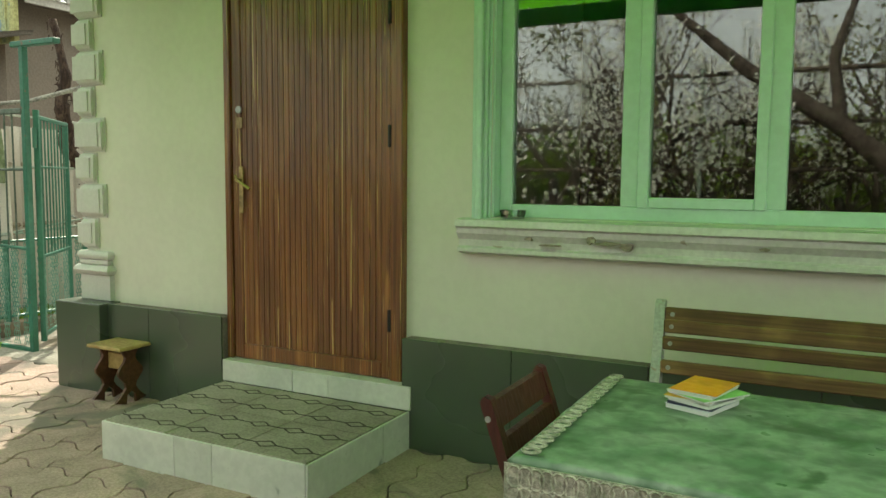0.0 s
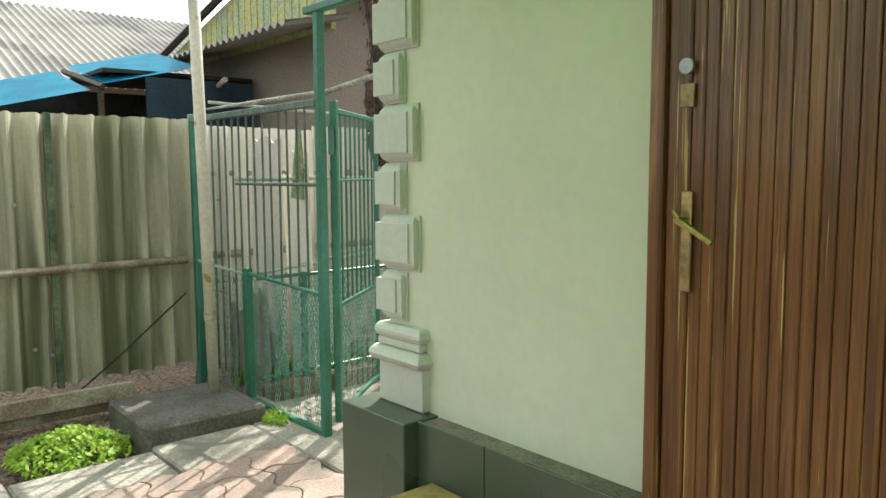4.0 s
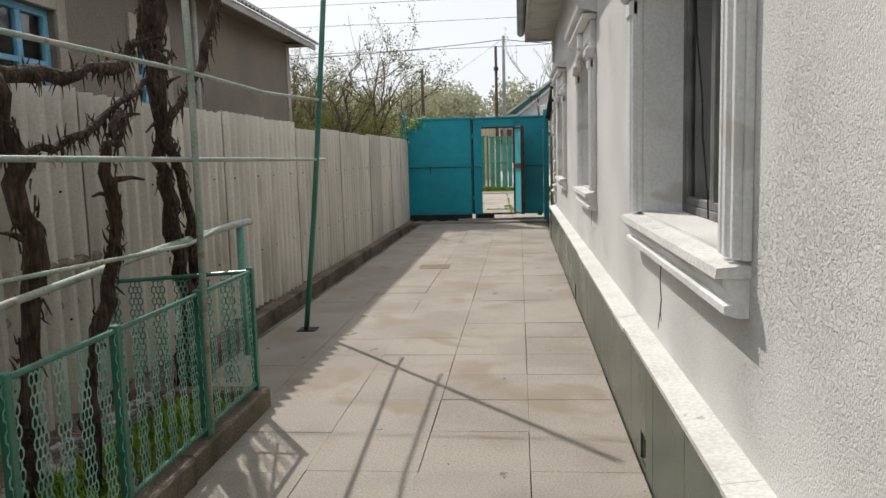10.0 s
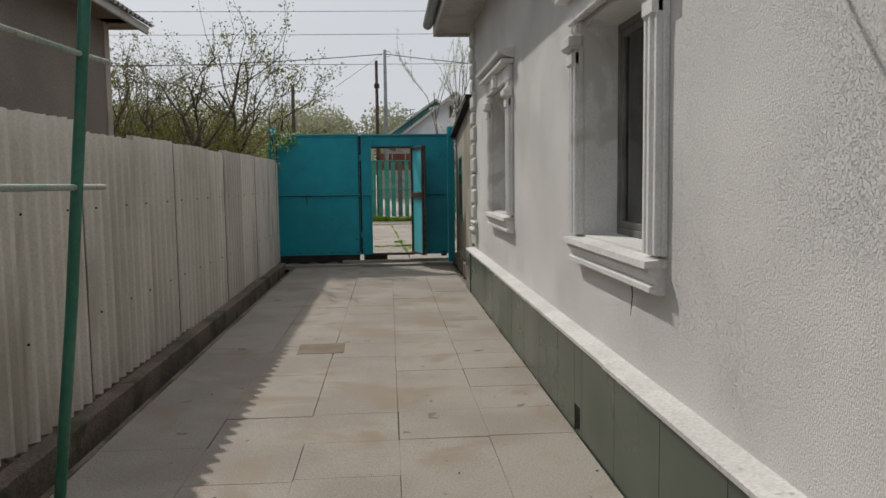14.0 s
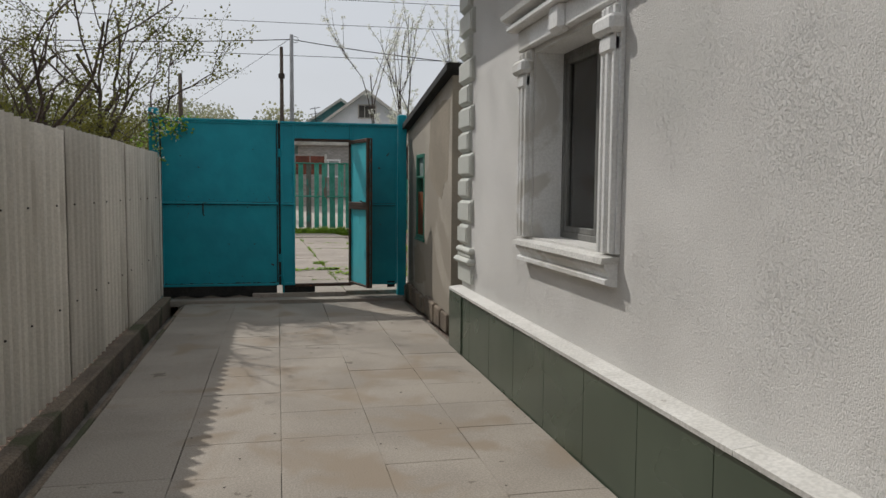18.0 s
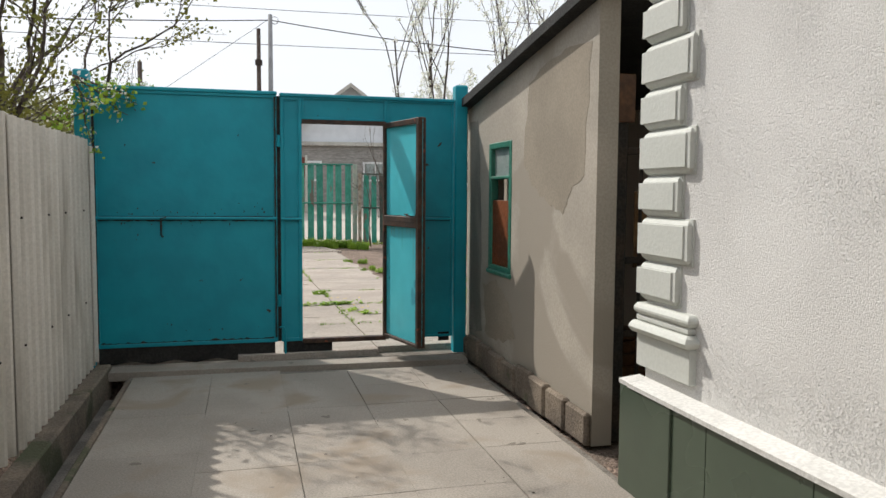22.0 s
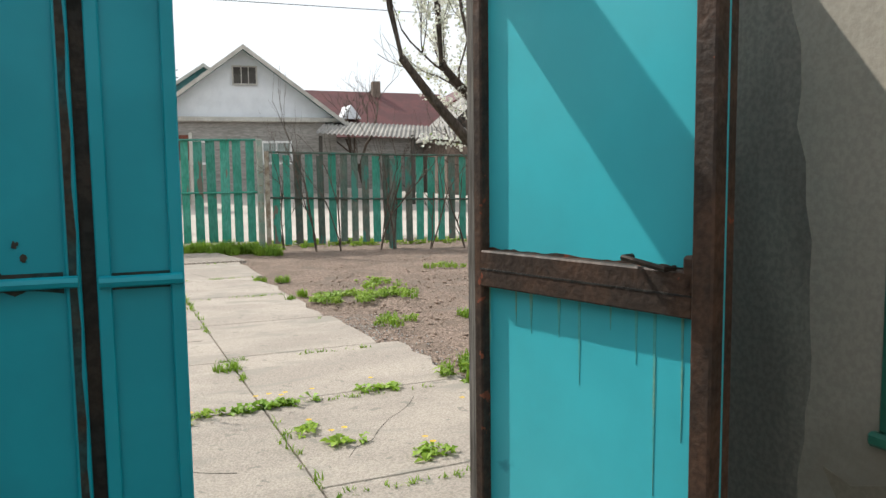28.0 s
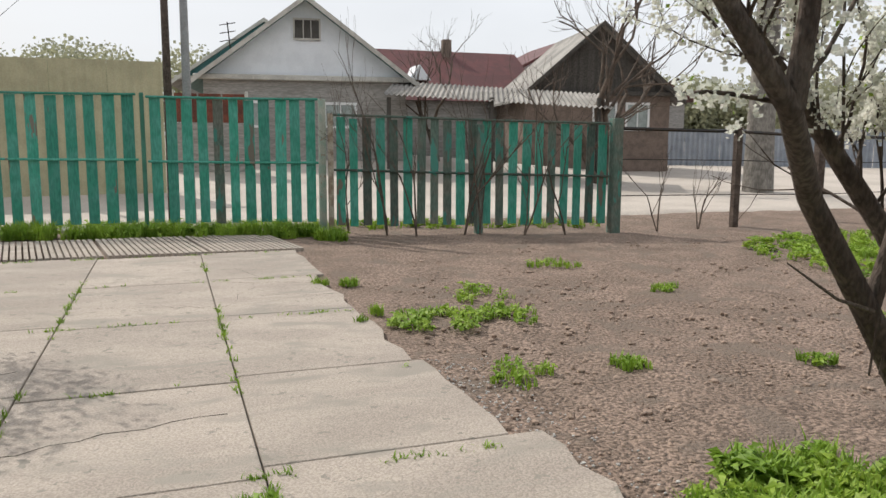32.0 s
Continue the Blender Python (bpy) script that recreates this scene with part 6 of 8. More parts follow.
def blades(out, x, y, z, rn, h=0.12, w=0.006, n=5, lean=0.5):
    """A tuft of grass blades, each a bent narrow strip."""
    for _ in range(n):
        a = rn.uniform(0, 6.283)
        l = h * rn.uniform(0.6, 1.25)
        d = V(math.cos(a), math.sin(a), 0)
        s = V(-d.y, d.x, 0) * w
        o = V(x + rn.gauss(0, 0.012), y + rn.gauss(0, 0.012), z)
        q = lean * rn.uniform(0.3, 1.2)
        p1 = o + d * l * q * 0.3 + V(0, 0, l * 0.6)
        p2 = o + d * l * q + V(0, 0, l * 0.95)
        k = len(out[0])
        out[0].extend([tuple(o - s), tuple(o + s), tuple(p1 + s * 0.8), tuple(p1 - s * 0.8), tuple(p2)])
        out[1].extend([(k, k + 1, k + 2, k + 3), (k + 3, k + 2, k + 4)])


def leafy(out, x, y, z, rn, n=7, size=0.05, h=0.05):
    """A low rosette of broad leaves."""
    for _ in range(n):
        a = rn.uniform(0, 6.283)
        d = V(math.cos(a), math.sin(a), 0)
        s = V(-d.y, d.x, 0)
        l = size * rn.uniform(0.7, 1.4)
        o = V(x, y, z + rn.uniform(0, h))
        e = rn.uniform(0.1, 0.8)
        m1 = o + d * l * 0.5 + V(0, 0, l * 0.5 * e + 0.008)
        m2 = o + d * l + V(0, 0, l * 0.6 * e - 0.01)
        k = len(out[0])
        out[0].extend([tuple(o), tuple(m1 - s * l * 0.28), tuple(m2), tuple(m1 + s * l * 0.28)])
        out[1].append((k, k + 1, k + 2, k + 3))


g = ([], [])
rnd = random.Random(12)
for k in range(900):
    x, y = rnd.uniform(-2.72, -2.22), rnd.uniform(0.6, 4.8)
    if noise.noise(V(x * 2, y * 1.4, 4)) > -0.22:
        blades(g, x, y, -0.03, rnd, 0.10, 0.006, 4)
solo("bed_grass", g, M["grass"], "fresh green grass growing in the vine bed", "grass", kind="stuff")
g = ([], [])
for k in range(420):
    r, a = 0.42 * math.sqrt(rnd.random()), rnd.uniform(0, 6.283)
    x, y = -1.97 + r * 0.8 * math.cos(a), -0.62 + 0.72 * r * math.sin(a)
    leafy(g, x, y, -0.09 + 0.13 * (1 - r / 0.42), rnd, 6, 0.035, 0.05)
for k in range(90):
    leafy(g, rnd.uniform(-2.6, -2.35), rnd.uniform(-1.3, -0.9), -0.1, rnd, 6, 0.035, 0.05)
for k in range(60):
    leafy(g, rnd.uniform(-1.78, -1.5), rnd.uniform(0.36, 0.5), -0.04, rnd, 6, 0.03, 0.05)
solo("herb_clump", g, M["leaf"], "bright green low herbs beside the concrete block", "herbs", kind="stuff")

# trellis pipes
M["mintpipe"] = mat("mint green pipe paint", (0.13, 0.36, 0.27), (0.18, 0.41, 0.32), 0.45, 4, 60, 0.15, 0.2, chips=(0.16, 0.12, 0.08), chip_from=0.80, chip_scale=12)
tr = thing("vine_trellis", (-2.4, 3.5, 0), "pale green steel pipe trellis for the vines", "trellis")
for pts, r, mt in (([(-2.40, 2.72, -0.05), (-2.37, 2.70, 1.0), (-2.34, 2.66, 2.6)], 0.017, "palegreen"), ([(-2.17, 4.15, -0.05), (-2.15, 4.13, 1.78), (-2.13, 4.05, 2.9)], 0.016, "palegreen"),
                   ([(-2.49, 6.98, -0.07), (-2.375, 6.97, 0.9), (-2.28, 6.97, 1.88), (-2.14, 6.95, 3.4)], 0.022, "greenpaint"), ([(-2.72, 6.16, -0.10), (-2.72, 6.16, 0.95)], 0.03, "mintpipe")):
    part("upright", pipe(B(), pts, r, 10), M[mt], tr, smooth=True)
part("foot_plate", bx((-2.56, 6.92, -0.068), (-2.40, 7.08, -0.062)), M["darkiron"], tr)
for pts, r in (([(-2.20, 0.5, 1.41), (-2.36, 2.68, 1.415), (-2.19, 4.12, 1.40), (-2.33, 6.97, 1.39), (-2.33, 7.25, 1.39)], 0.012), ([(-2.62, 0.52, 1.93), (-2.36, 2.66, 1.83), (-2.15, 4.1, 1.80), (-2.25, 5.5, 1.82), (-2.285, 6.97, 1.88), (-2.28, 7.22, 1.89)], 0.011),
               ([(-2.12, 0.52, 0.80), (-2.40, 2.70, 0.90), (-2.58, 4.4, 0.92), (-2.72, 6.0, 0.93), (-2.71, 6.36, 0.93)], [0.010, 0.014, 0.021, 0.027, 0.027]), ([(-2.15, 0.55, 0.78), (-2.34, 2.65, 1.02), (-2.2, 4.1, 1.0), (-2.5, 5.2, 0.98)], 0.009)):
    part("rail", pipe(B(), pts, r, 8), M["palegreen"], tr, smooth=True)
part("rail", pipe(B(), [(-3.14, 0.55, 0.83), (-3.13, 5.0, 0.86)], 0.028, 8), M["rustrail"], tr, smooth=True)


# ---- trees: limbs that fork and thin out ----
def grow(bm, p, d, r, length, depth, rn, tips, spread=0.6, up=0.12, n=6, wob=0.18, keep=0.72):
    pts, rad = [p.copy()], [r]
    steps = 4
    for k in range(steps):
        d = (d + V(rn.gauss(0, wob), rn.gauss(0, wob), rn.gauss(0, wob) + up)).normalized()
        p = p + d * length / steps
        pts.append(p.copy())
        rad.append(r * (1 - (1 - keep) * (k + 1) / steps))
        if depth <= 2:
            tips.append((p.copy(), d.copy(), depth))
    pipe(bm, pts, rad, n if depth > 1 else 4, False)
    if depth <= 0:
        return
    for _ in range(rn.choice([2, 2, 3])):
        a = d.orthogonal().normalized()
        a.rotate(Matrix.Rotation(rn.uniform(0, 6.283), 3, d))
        nd = (d + a * rn.uniform(0.5, 1.3) * spread).normalized()
        s = rn.choice([2, 3, 4])
        grow(bm, pts[s], nd, rad[s] * rn.uniform(0.55, 0.78), length * rn.uniform(0.6, 0.88), depth - 1, rn, tips, spread, up, n, wob, keep)


def tufts(out, tips, rn, size=0.02, per=3, jitter=0.03, frac=1.0):
    """Many small leaves or petals about the twigs."""
    for p, d, depth in tips:
        if rn.random() > frac:
            continue
        for _ in range(per):
            c = p + V(rn.gauss(0, jitter), rn.gauss(0, jitter), rn.gauss(0, jitter))
            a = V(rn.gauss(0, 1), rn.gauss(0, 1), rn.gauss(0, 1)).normalized()
            b = a.orthogonal().normalized()
            s = size * rn.uniform(0.6, 1.3)
            e = a.cross(b) * s
            b = b * s
            k = len(out[0])
            out[0].extend([tuple(c - b), tuple(c + e * 0.8 + a * s * 0.2), tuple(c + b), tuple(c - e * 0.8 + a * s * 0.2)])
            out[1].append((k, k + 1, k + 2, k + 3))


def tree(name, base, stems, label, seed, depth=4, leaf="petal", size=0.02, per=3, jitter=0.03, frac=1.0, bark="bark", spread=0.6, up=0.12, category="tree", n=6, wob=0.18):
    rn = random.Random(seed)
    ob = thing(name, base, label, category)
    bm, tips = B(), []
    for d, r, l in stems:
        grow(bm, Vector(base), Vector(d).normalized(), r, l, depth, rn, tips, spread, up, n, wob)
    part("trunk", bm, M[bark], ob, smooth=True)
    if leaf:
        out = ([], [])
        tufts(out, tips, rn, size, per, jitter, frac)
        part("crown", out, M[leaf], ob)
    return ob


def vine(name, limbs, label, seed):
    rn = random.Random(seed)
    ob = thing(name, limbs[0][0][0], label, "vine", group="grape vines")
    bm = B()
    for pts, rads in limbs:
        fine, rr = [], []
        for (a, b), (r0, r1) in zip(zip(pts, pts[1:]), zip(rads, rads[1:])):
            for k in range(4):
                f = k / 4
                j = 0.012 if fine else 0.0
                fine.append(V(*a).lerp(V(*b), f) + V(rn.gauss(0, j), rn.gauss(0, j), rn.gauss(0, j)))
                rr.append((r0 + (r1 - r0) * f) * rn.choice([0.62, 0.72, 0.78, 0.86, 1.0]))
        fine.append(V(*pts[-1]))
        rr.append(rads[-1])
        pipe(bm, fine, rr, 9)
    part("stem", bm, M["vinebark"], ob, smooth=True)
    sh = B()
    for pts, rads in limbs:
        for _ in range(int(26 * len(pts))):
            i = rn.randrange(len(pts) - 1)
            f = rn.random()
            c = V(*pts[i]).lerp(V(*pts[i + 1]), f) + V(rn.gauss(0, 1), rn.gauss(0, 1), 0).normalized() * rads[i] * 0.86
            e = V(rn.gauss(0, 0.016), rn.gauss(0, 0.016), rn.choice([-1, -1, -1, 0.7]) * rn.uniform(0.03, 0.12))
            pipe(sh, [c, c + e * 0.5 + V(rn.gauss(0, .006), rn.gauss(0, .006), 0), c + e], [0.006, 0.005, 0.001], 3, False)
    for pts, rads in limbs:
        for i in range(2, len(pts) - 1):
            for _ in range(2):
                c = V(*pts[i]).lerp(V(*pts[i + 1]), rn.random())
                d = V(rn.gauss(0, 1), rn.gauss(0, 1), rn.gauss(0.4, 0.5)).normalized() * rn.uniform(0.06, 0.16)
                pipe(sh, [c, c + d * 0.6 + V(0, 0, 0.01), c + d], [rads[i] * 0.34 + 0.004, 0.009, 0.005], 5)
    part("shaggy_bark", sh, M["vinebark"], ob)["kind"] = "stuff"
    return ob


vine("vine", [([(-2.50, 2.85, -0.05), (-2.46, 2.70, 0.45), (-2.43, 2.55, 0.85), (-2.41, 2.44, 1.12), (-2.38, 2.15, 1.26), (-2.32, 1.85, 1.42), (-2.28, 1.68, 1.60), (-2.24, 1.62, 1.95), (-2.26, 1.66, 2.25), (-2.34, 1.62, 2.8)], [0.085, 0.075, 0.07, 0.085, 0.07, 0.065, 0.065, 0.07, 0.06, 0.04]),
              ([(-2.27, 1.66, 1.55), (-2.36, 2.0, 1.85), (-2.42, 2.40, 2.15), (-2.42, 2.50, 2.45), (-2.46, 2.62, 2.9)], [0.055, 0.05, 0.06, 0.045, 0.03]), ([(-2.42, 2.45, 2.25), (-2.30, 3.0, 2.50), (-2.2, 3.7, 2.75)], [0.03, 0.024, 0.016])],
     "thick shaggy old grape vine bending over the bed", 1)
vine("vine", [([(-2.72, 3.55, -0.05), (-2.66, 3.50, 0.5), (-2.58, 3.50, 1.0), (-2.57, 3.44, 1.4), (-2.61, 3.36, 1.72)], [0.05, 0.048, 0.05, 0.05, 0.06]),
              ([(-2.61, 3.36, 1.74), (-2.55, 3.75, 1.78), (-2.5, 4.15, 1.84), (-2.5, 4.3, 1.98)], [0.04, 0.034, 0.036, 0.02]), ([(-2.58, 3.48, 1.42), (-2.5, 3.8, 1.52), (-2.45, 4.2, 1.72), (-2.4, 4.5, 1.95)], [0.028, 0.022, 0.018, 0.01])],
     "bare pruned grape vine with a knotted head", 2)
vine("vine", [([(-2.46, 3.55, -0.05), (-2.42, 3.60, 0.6), (-2.36, 3.72, 1.0), (-2.32, 3.68, 1.47), (-2.36, 3.85, 1.6)], [0.04, 0.036, 0.034, 0.034, 0.02])], "slender bare grape vine", 3)
vine("vine", [([(-2.70, 5.0, -0.05), (-2.69, 5.10, 0.6), (-2.66, 4.90, 1.1), (-2.64, 4.83, 1.42), (-2.60, 4.75, 1.9), (-2.62, 4.85, 2.5), (-2.58, 4.75, 3.3)], [0.07, 0.06, 0.055, 0.055, 0.05, 0.045, 0.025]),
              ([(-2.72, 5.25, -0.05), (-2.70, 5.30, 0.6), (-2.60, 5.0, 1.2), (-2.55, 4.6, 1.7), (-2.5, 4.4, 2.1), (-2.45, 4.5, 2.4)], [0.05, 0.045, 0.04, 0.035, 0.03, 0.015]), ([(-2.62, 4.82, 1.6), (-2.52, 5.15, 1.95), (-2.45, 5.3, 2.4), (-2.4, 5.5, 3.2)], [0.03, 0.026, 0.022, 0.012]),
              ([(-2.60, 4.75, 2.0), (-2.45, 4.3, 2.5), (-2.35, 4.0, 3.0)], [0.03, 0.022, 0.012])],
     "tall forked bare grape vine against the fence", 4)

# ---- neighbours beyond the fence ----
NX = -4.65
nb = thing("neighbour_house", (NX, 8.3, -0.1), "brown-grey plastered neighbour house with sky blue windows", "house")
NW = [(3.80, 4.85, 1.75, 2.52), (6.33, 7.15, 1.85, 2.74), (8.56, 9.22, 1.9, 2.82)]
part("wall", wall_pieces(B(), "y", NX, NX - 0.35, 2.68, 14.1, NW, -0.1, 3.42), M["nbplaster"], nb)
part("wall", bx((NX - 6, 13.75, -0.1), (NX - 0.35, 14.1, 3.42)), M["nbplaster"], nb)
part("wall", bx((-8.0, 2.68, -0.1), (NX - 0.35, 2.95, 3.0)), M["nbplaster"], nb)
part("corner_strip", bx((NX - 0.02, 13.95, -0.1), (NX + 0.02, 14.12, 3.42), 0.005), M["nbtrim"], nb)
part("fascia", bx((NX + 0.36, 2.7, 3.36), (NX + 0.40, 14.5, 3.46), 0.005), M["fasc"], nb)
part("soffit", bx((NX - 0.3, 2.7, 3.42), (NX + 0.36, 14.5, 3.45)), M["nbplaster"], nb)
part("roof", wave_roof((NX + 0.45, 2.55, 3.46), (0, 1, 0), (-1, 0, 0.62), 12.0, 3.0, 0.15, 0.022, 0.008, 5), M["slateroof"], nb)
t = B()
prism(t, [(NX + 0.3, 3.42), (NX - 3.6, 3.42), (NX - 3.6, 5.8)], "y", 13.8, 14.05)
part("gable", t, M["nbplaster"], nb)
for a, b, c, d in NW:
    f = B()
    for p0, p1, q0, q1 in ((a - 0.14, a, c - 0.1, d + 0.14), (b, b + 0.14, c - 0.1, d + 0.14), (a, b, d, d + 0.14)):
        box(f, (NX - 0.01, p0, q0), (NX + 0.03, p1, q1), 0.006)
    w = part("window", f, M["nbtrim"], nb)
    f = B()
    m = (a + b) / 2
    for p0, p1, q0, q1 in ((a, a + 0.06, c, d), (b - 0.06, b, c, d), (a + 0.06, b - 0.06, c, c + 0.05), (a + 0.06, b - 0.06, d - 0.06, d), (m - 0.035, m + 0.035, c + 0.05, d - 0.06), (a + 0.06, m - 0.035, c + (d - c) * 0.45, c + (d - c) * 0.45 + 0.05), (m + 0.035, b - 0.06, c + (d - c) * 0.45, c + (d - c) * 0.45 + 0.05)):
        box(f, (NX - 0.12, p0, q0), (NX - 0.06, p1, q1), 0.005)
    part("frame", f, M["bluepaint"], w, "sky blue wooden frame")
    part("pane", bx((NX - 0.10, a + 0.05, c + 0.04), (NX - 0.095, b - 0.05, d - 0.05)), M["glass"], w)
    # sheet added behind the glass, coloured like the pane's pale reflection
    part("curtain", bx((NX - 0.17, a, c), (NX - 0.16, b, d)), M["nbreflection"], w, "pale sheet for pane reflection")
part("drainpipe", pipe(B(), [(-4.55, 9.9, 0.5), (-4.55, 9.9, 3.35)], 0.035, 8), M["fasc"], nb)
# its end towards the porch: a painted board gable over a corrugated skirt roof
M["oldgable"] = mat("faded yellow-green boards", (0.46, 0.45, 0.20), (0.33, 0.40, 0.25), 0.85, 2.5, 30, 0.2, 0.3, stretch=(3, 1, 0.3), chips=(0.22, 0.29, 0.31), chip_from=0.723, chip_scale=4)
part("skirt_roof", wave_roof((-8.6, 1.95, 2.84), (1, 0.0, 0), (0, 1, 0.22), 4.5, 0.75, 0.15, 0.024, 0.008, 6), M["slateroof"], nb, "ragged corrugated skirt roof")
t = B()
prism(t, [(-8.6, 2.9), (-8.6, 3.10), (-6.4, 3.62), (-5.6, 4.6), (-4.35, 3.5), (-4.35, 2.9)], "y", 2.60, 2.66)
part("gable", t, M["oldgable"], nb, "faded yellow-green boarded gable")
for k in range(26):
    x = -8.5 + 0.16 * k
    zt = 3.10 + (x + 8.6) * 0.235 if x < -6.4 else min(3.62 + (x + 6.4) * 1.2, 3.5 + (-4.35 - x) * 0.85)
    part("board_rib", bx((x, 2.585, 2.95), (x + 0.02, 2.60, zt - 0.03)), M["oldgable"], nb)
part("verge", pipe(B(), [(-8.8, 2.50, 3.08), (-6.35, 2.50, 3.68), (-5.55, 2.50, 4.65)], 0.05, 6), M["darkiron"], nb)
t = B()
pipe(t, [(-6.2, 2.2, 2.45), (-4.9, 1.7, 2.38)], 0.03, 5)
part("loose_plank", t, M["rustrail"], nb)
br = thing("big_roof", (-17, -1, 3.3), "large weathered corrugated roof of a house behind", "house")
part("roof", wave_roof((-13.5, -14.0, 3.15), (0, 1, 0), (-1, 0, 0.41), 21.5, 7.0, 0.19, 0.035, 0.01, 4), M["slateroof"], br)
part("wall", bx((-19.5, -14, -0.1), (-14.0, 7.2, 3.2)), M["nbplaster"], br)
aw = thing("turquoise_awning", (-6.4, -1, 2.4), "turquoise plastic sheet awning on dark timbers", "awning")
for k in range(4):
    y = -2.6 + 1.16 * k
    z = 2.19 + 0.28 * (y + 0.1)
    t = B()
    v = [t.verts.new(p) for p in ((-6.0, y, z - 0.08), (-6.0, y + 1.02, z + 0.17), (-7.4, y + 1.02, z + 0.50), (-7.4, y, z + 0.24))]
    t.faces.new(v)
    bmesh.ops.solidify(t, geom=t.faces[:], thickness=0.012)
    part("sheet", t, M["blueroof"], aw)
    part("rafter", pipe(B(), [(-5.95, y - 0.03, z - 0.12), (-7.4, y - 0.03, z + 0.18)], 0.035, 4), M["darkiron"], aw)
    part("post", bx((-6.15, y - 0.03, -0.1), (-6.10, y + 0.02, z - 0.12)), M["rustframe"], aw)
# near-black sheets paint the shade under the awning
M["awning_shade"] = mat("near-black fill for awning shade", (0.022, 0.020, 0.018), (0.035, 0.03, 0.026), 0.9, 3, 30, 0.1, 0.2)
part("back", bx((-7.75, -5, -0.1), (-7.65, 2.6, 2.45)), M["awning_shade"], aw)
part("ceiling_board", bx((-7.65, 0.9, 2.52), (-6.1, 2.6, 2.56)), M["awning_shade"], aw)
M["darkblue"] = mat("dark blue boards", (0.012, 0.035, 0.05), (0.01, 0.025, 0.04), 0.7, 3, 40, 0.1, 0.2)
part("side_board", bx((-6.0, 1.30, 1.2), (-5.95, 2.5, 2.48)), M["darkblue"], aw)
# rolled netting over the grille
nt = B()
pipe(nt, [(-2.6, 0.50, 1.88), (-2.2, 0.62, 1.90), (-1.7, 0.9, 1.95), (-1.45, 1.2, 2.08), (-1.35, 1.5, 2.32), (-1.3, 2.0, 2.5)], [0.008, 0.014, 0.018, 0.020, 0.020, 0.016], 8)
M["net"] = mat("rolled pale netting", (0.42, 0.41, 0.36), (0.30, 0.295, 0.26), 0.9, 9, 60, 0.6, 0.4)
solo("rolled_net", nt, M["net"], "roll of pale netting hung over the grille", "net", smooth=True)
# cable from the house wall across the alley
cb = B()
a0, d0 = V(0.02, 6.45, 2.56), V(-1.69, 0.57, 0.65)
pipe(cb, [a0 + d0 * (0.4 * k) + V(0, 0, -0.05 * math.sin(math.pi * k / 10)) for k in range(11)], 0.007, 5)
pipe(cb, [(0.02, 6.45, 2.52), (-0.12, 6.45, 2.60)], 0.012, 6)
solo("cable", cb, M["rubber"], "black cable slung from the house wall over the alley", "cable")

# ---- front yard outside the gate ----
yard = thing("yard_slabs", (-1.0, 23, -0.05), "large pale cracked concrete slabs with weeds in the joints", "pavement", kind="structure")
YR = radians(1.6)


def yp(u, v):
    """Across and along the slabs, from the corner of one joint."""
    return V(-0.90 + u * math.cos(YR) - (v) * math.sin(YR), 21.80 + u * math.sin(YR) + v * math.cos(YR), 0)


part("bedding", bx((-4.9, 17.62, -0.09), (0.0, 29.9, -0.045)), M["joint"], yard)
rnd = random.Random(21)
ulines = [-3.7, -2.45, -1.22, 0.0, 1.16]
vl = [-4.12, -2.75, -1.32, 0.0, 1.42, 3.16, 4.95, 6.95]
for i, (a, b) in enumerate(zip(ulines, ulines[1:])):
    for j, (c, d) in enumerate(zip(vl, vl[1:])):
        off = 0.12 * (i % 2)
        b2 = b + (0.25 if i == 3 and j in (1, 2) else 0) + (rnd.uniform(-0.07, 0.07) if i == 3 else 0)
        t = B()
        # ragged outer edge on the last column
        pts = [(a + 0.005, c + 0.005 + off), (b2 - 0.005, c + 0.005 + off)]
        if i == 3:
            for k in range(1, 6):
                pts.append((b2 - 0.012 + rnd.uniform(-0.06, 0.05), c + (d - c) * k / 6 + off))
        pts += [(b2 - 0.005, d - 0.005 + off), (a + 0.005, d - 0.005 + off)]
        w = [yp(*p) for p in pts]
        zt = rnd.uniform(-0.002, 0.002)
        prism(t, [(p.x, p.y) for p in w], "z", -0.09, 0.012 + zt)
        es = [e for e in t.edges if min(e.verts[0].co.z, e.verts[1].co.z) > 0]
        bmesh.ops.bevel(t, geom=es, offset=0.005, segments=1, affect="EDGES")
        part("slab", t, M["yardslab"], yard)
for i in range(4):
    a = -3.6 + 1.25 * i
    t = B()
    n = 16
    for k in range(n):
        u0 = a + 1.22 * k / n
        q0, q1, q2, q3 = yp(u0, 7.12), yp(u0 + 0.052, 7.12), yp(u0 + 0.052 - 0.30, 8.95), yp(u0 - 0.30, 8.95)
        prism(t, [(q.x, q.y) for q in (q0, q1, q2, q3)], "z", -0.05, 0.03)
    part("ribbed_slab", t, M["yardslab"], yard, "ribbed concrete ramp slab")
# cracks: thin dark open seams with moss
g = ([], [])
dl = ([], [])
fl = ([], [])


def row_weeds(p, q, n, rn, h=0.07):
    for _ in range(n):
        f = rn.random()
        if noise.noise(V(f * 9 + p.x, p.y, 2)) < -0.05:
            continue
        c = p.lerp(q, f) + V(rn.gauss(0, 0.012), rn.gauss(0, 0.012), 0)
        blades(g, c.x, c.y, -0.01, rn, h, 0.005, 4, 0.8)


rnd = random.Random(5)
for u in ulines[1:4]:
    row_weeds(yp(u, -3.6), yp(u, 6.5), 150, rnd, 0.06)
for v in vl[1:]:
    row_weeds(yp(-2.4, v), yp(1.1, v), 110, rnd, 0.045)
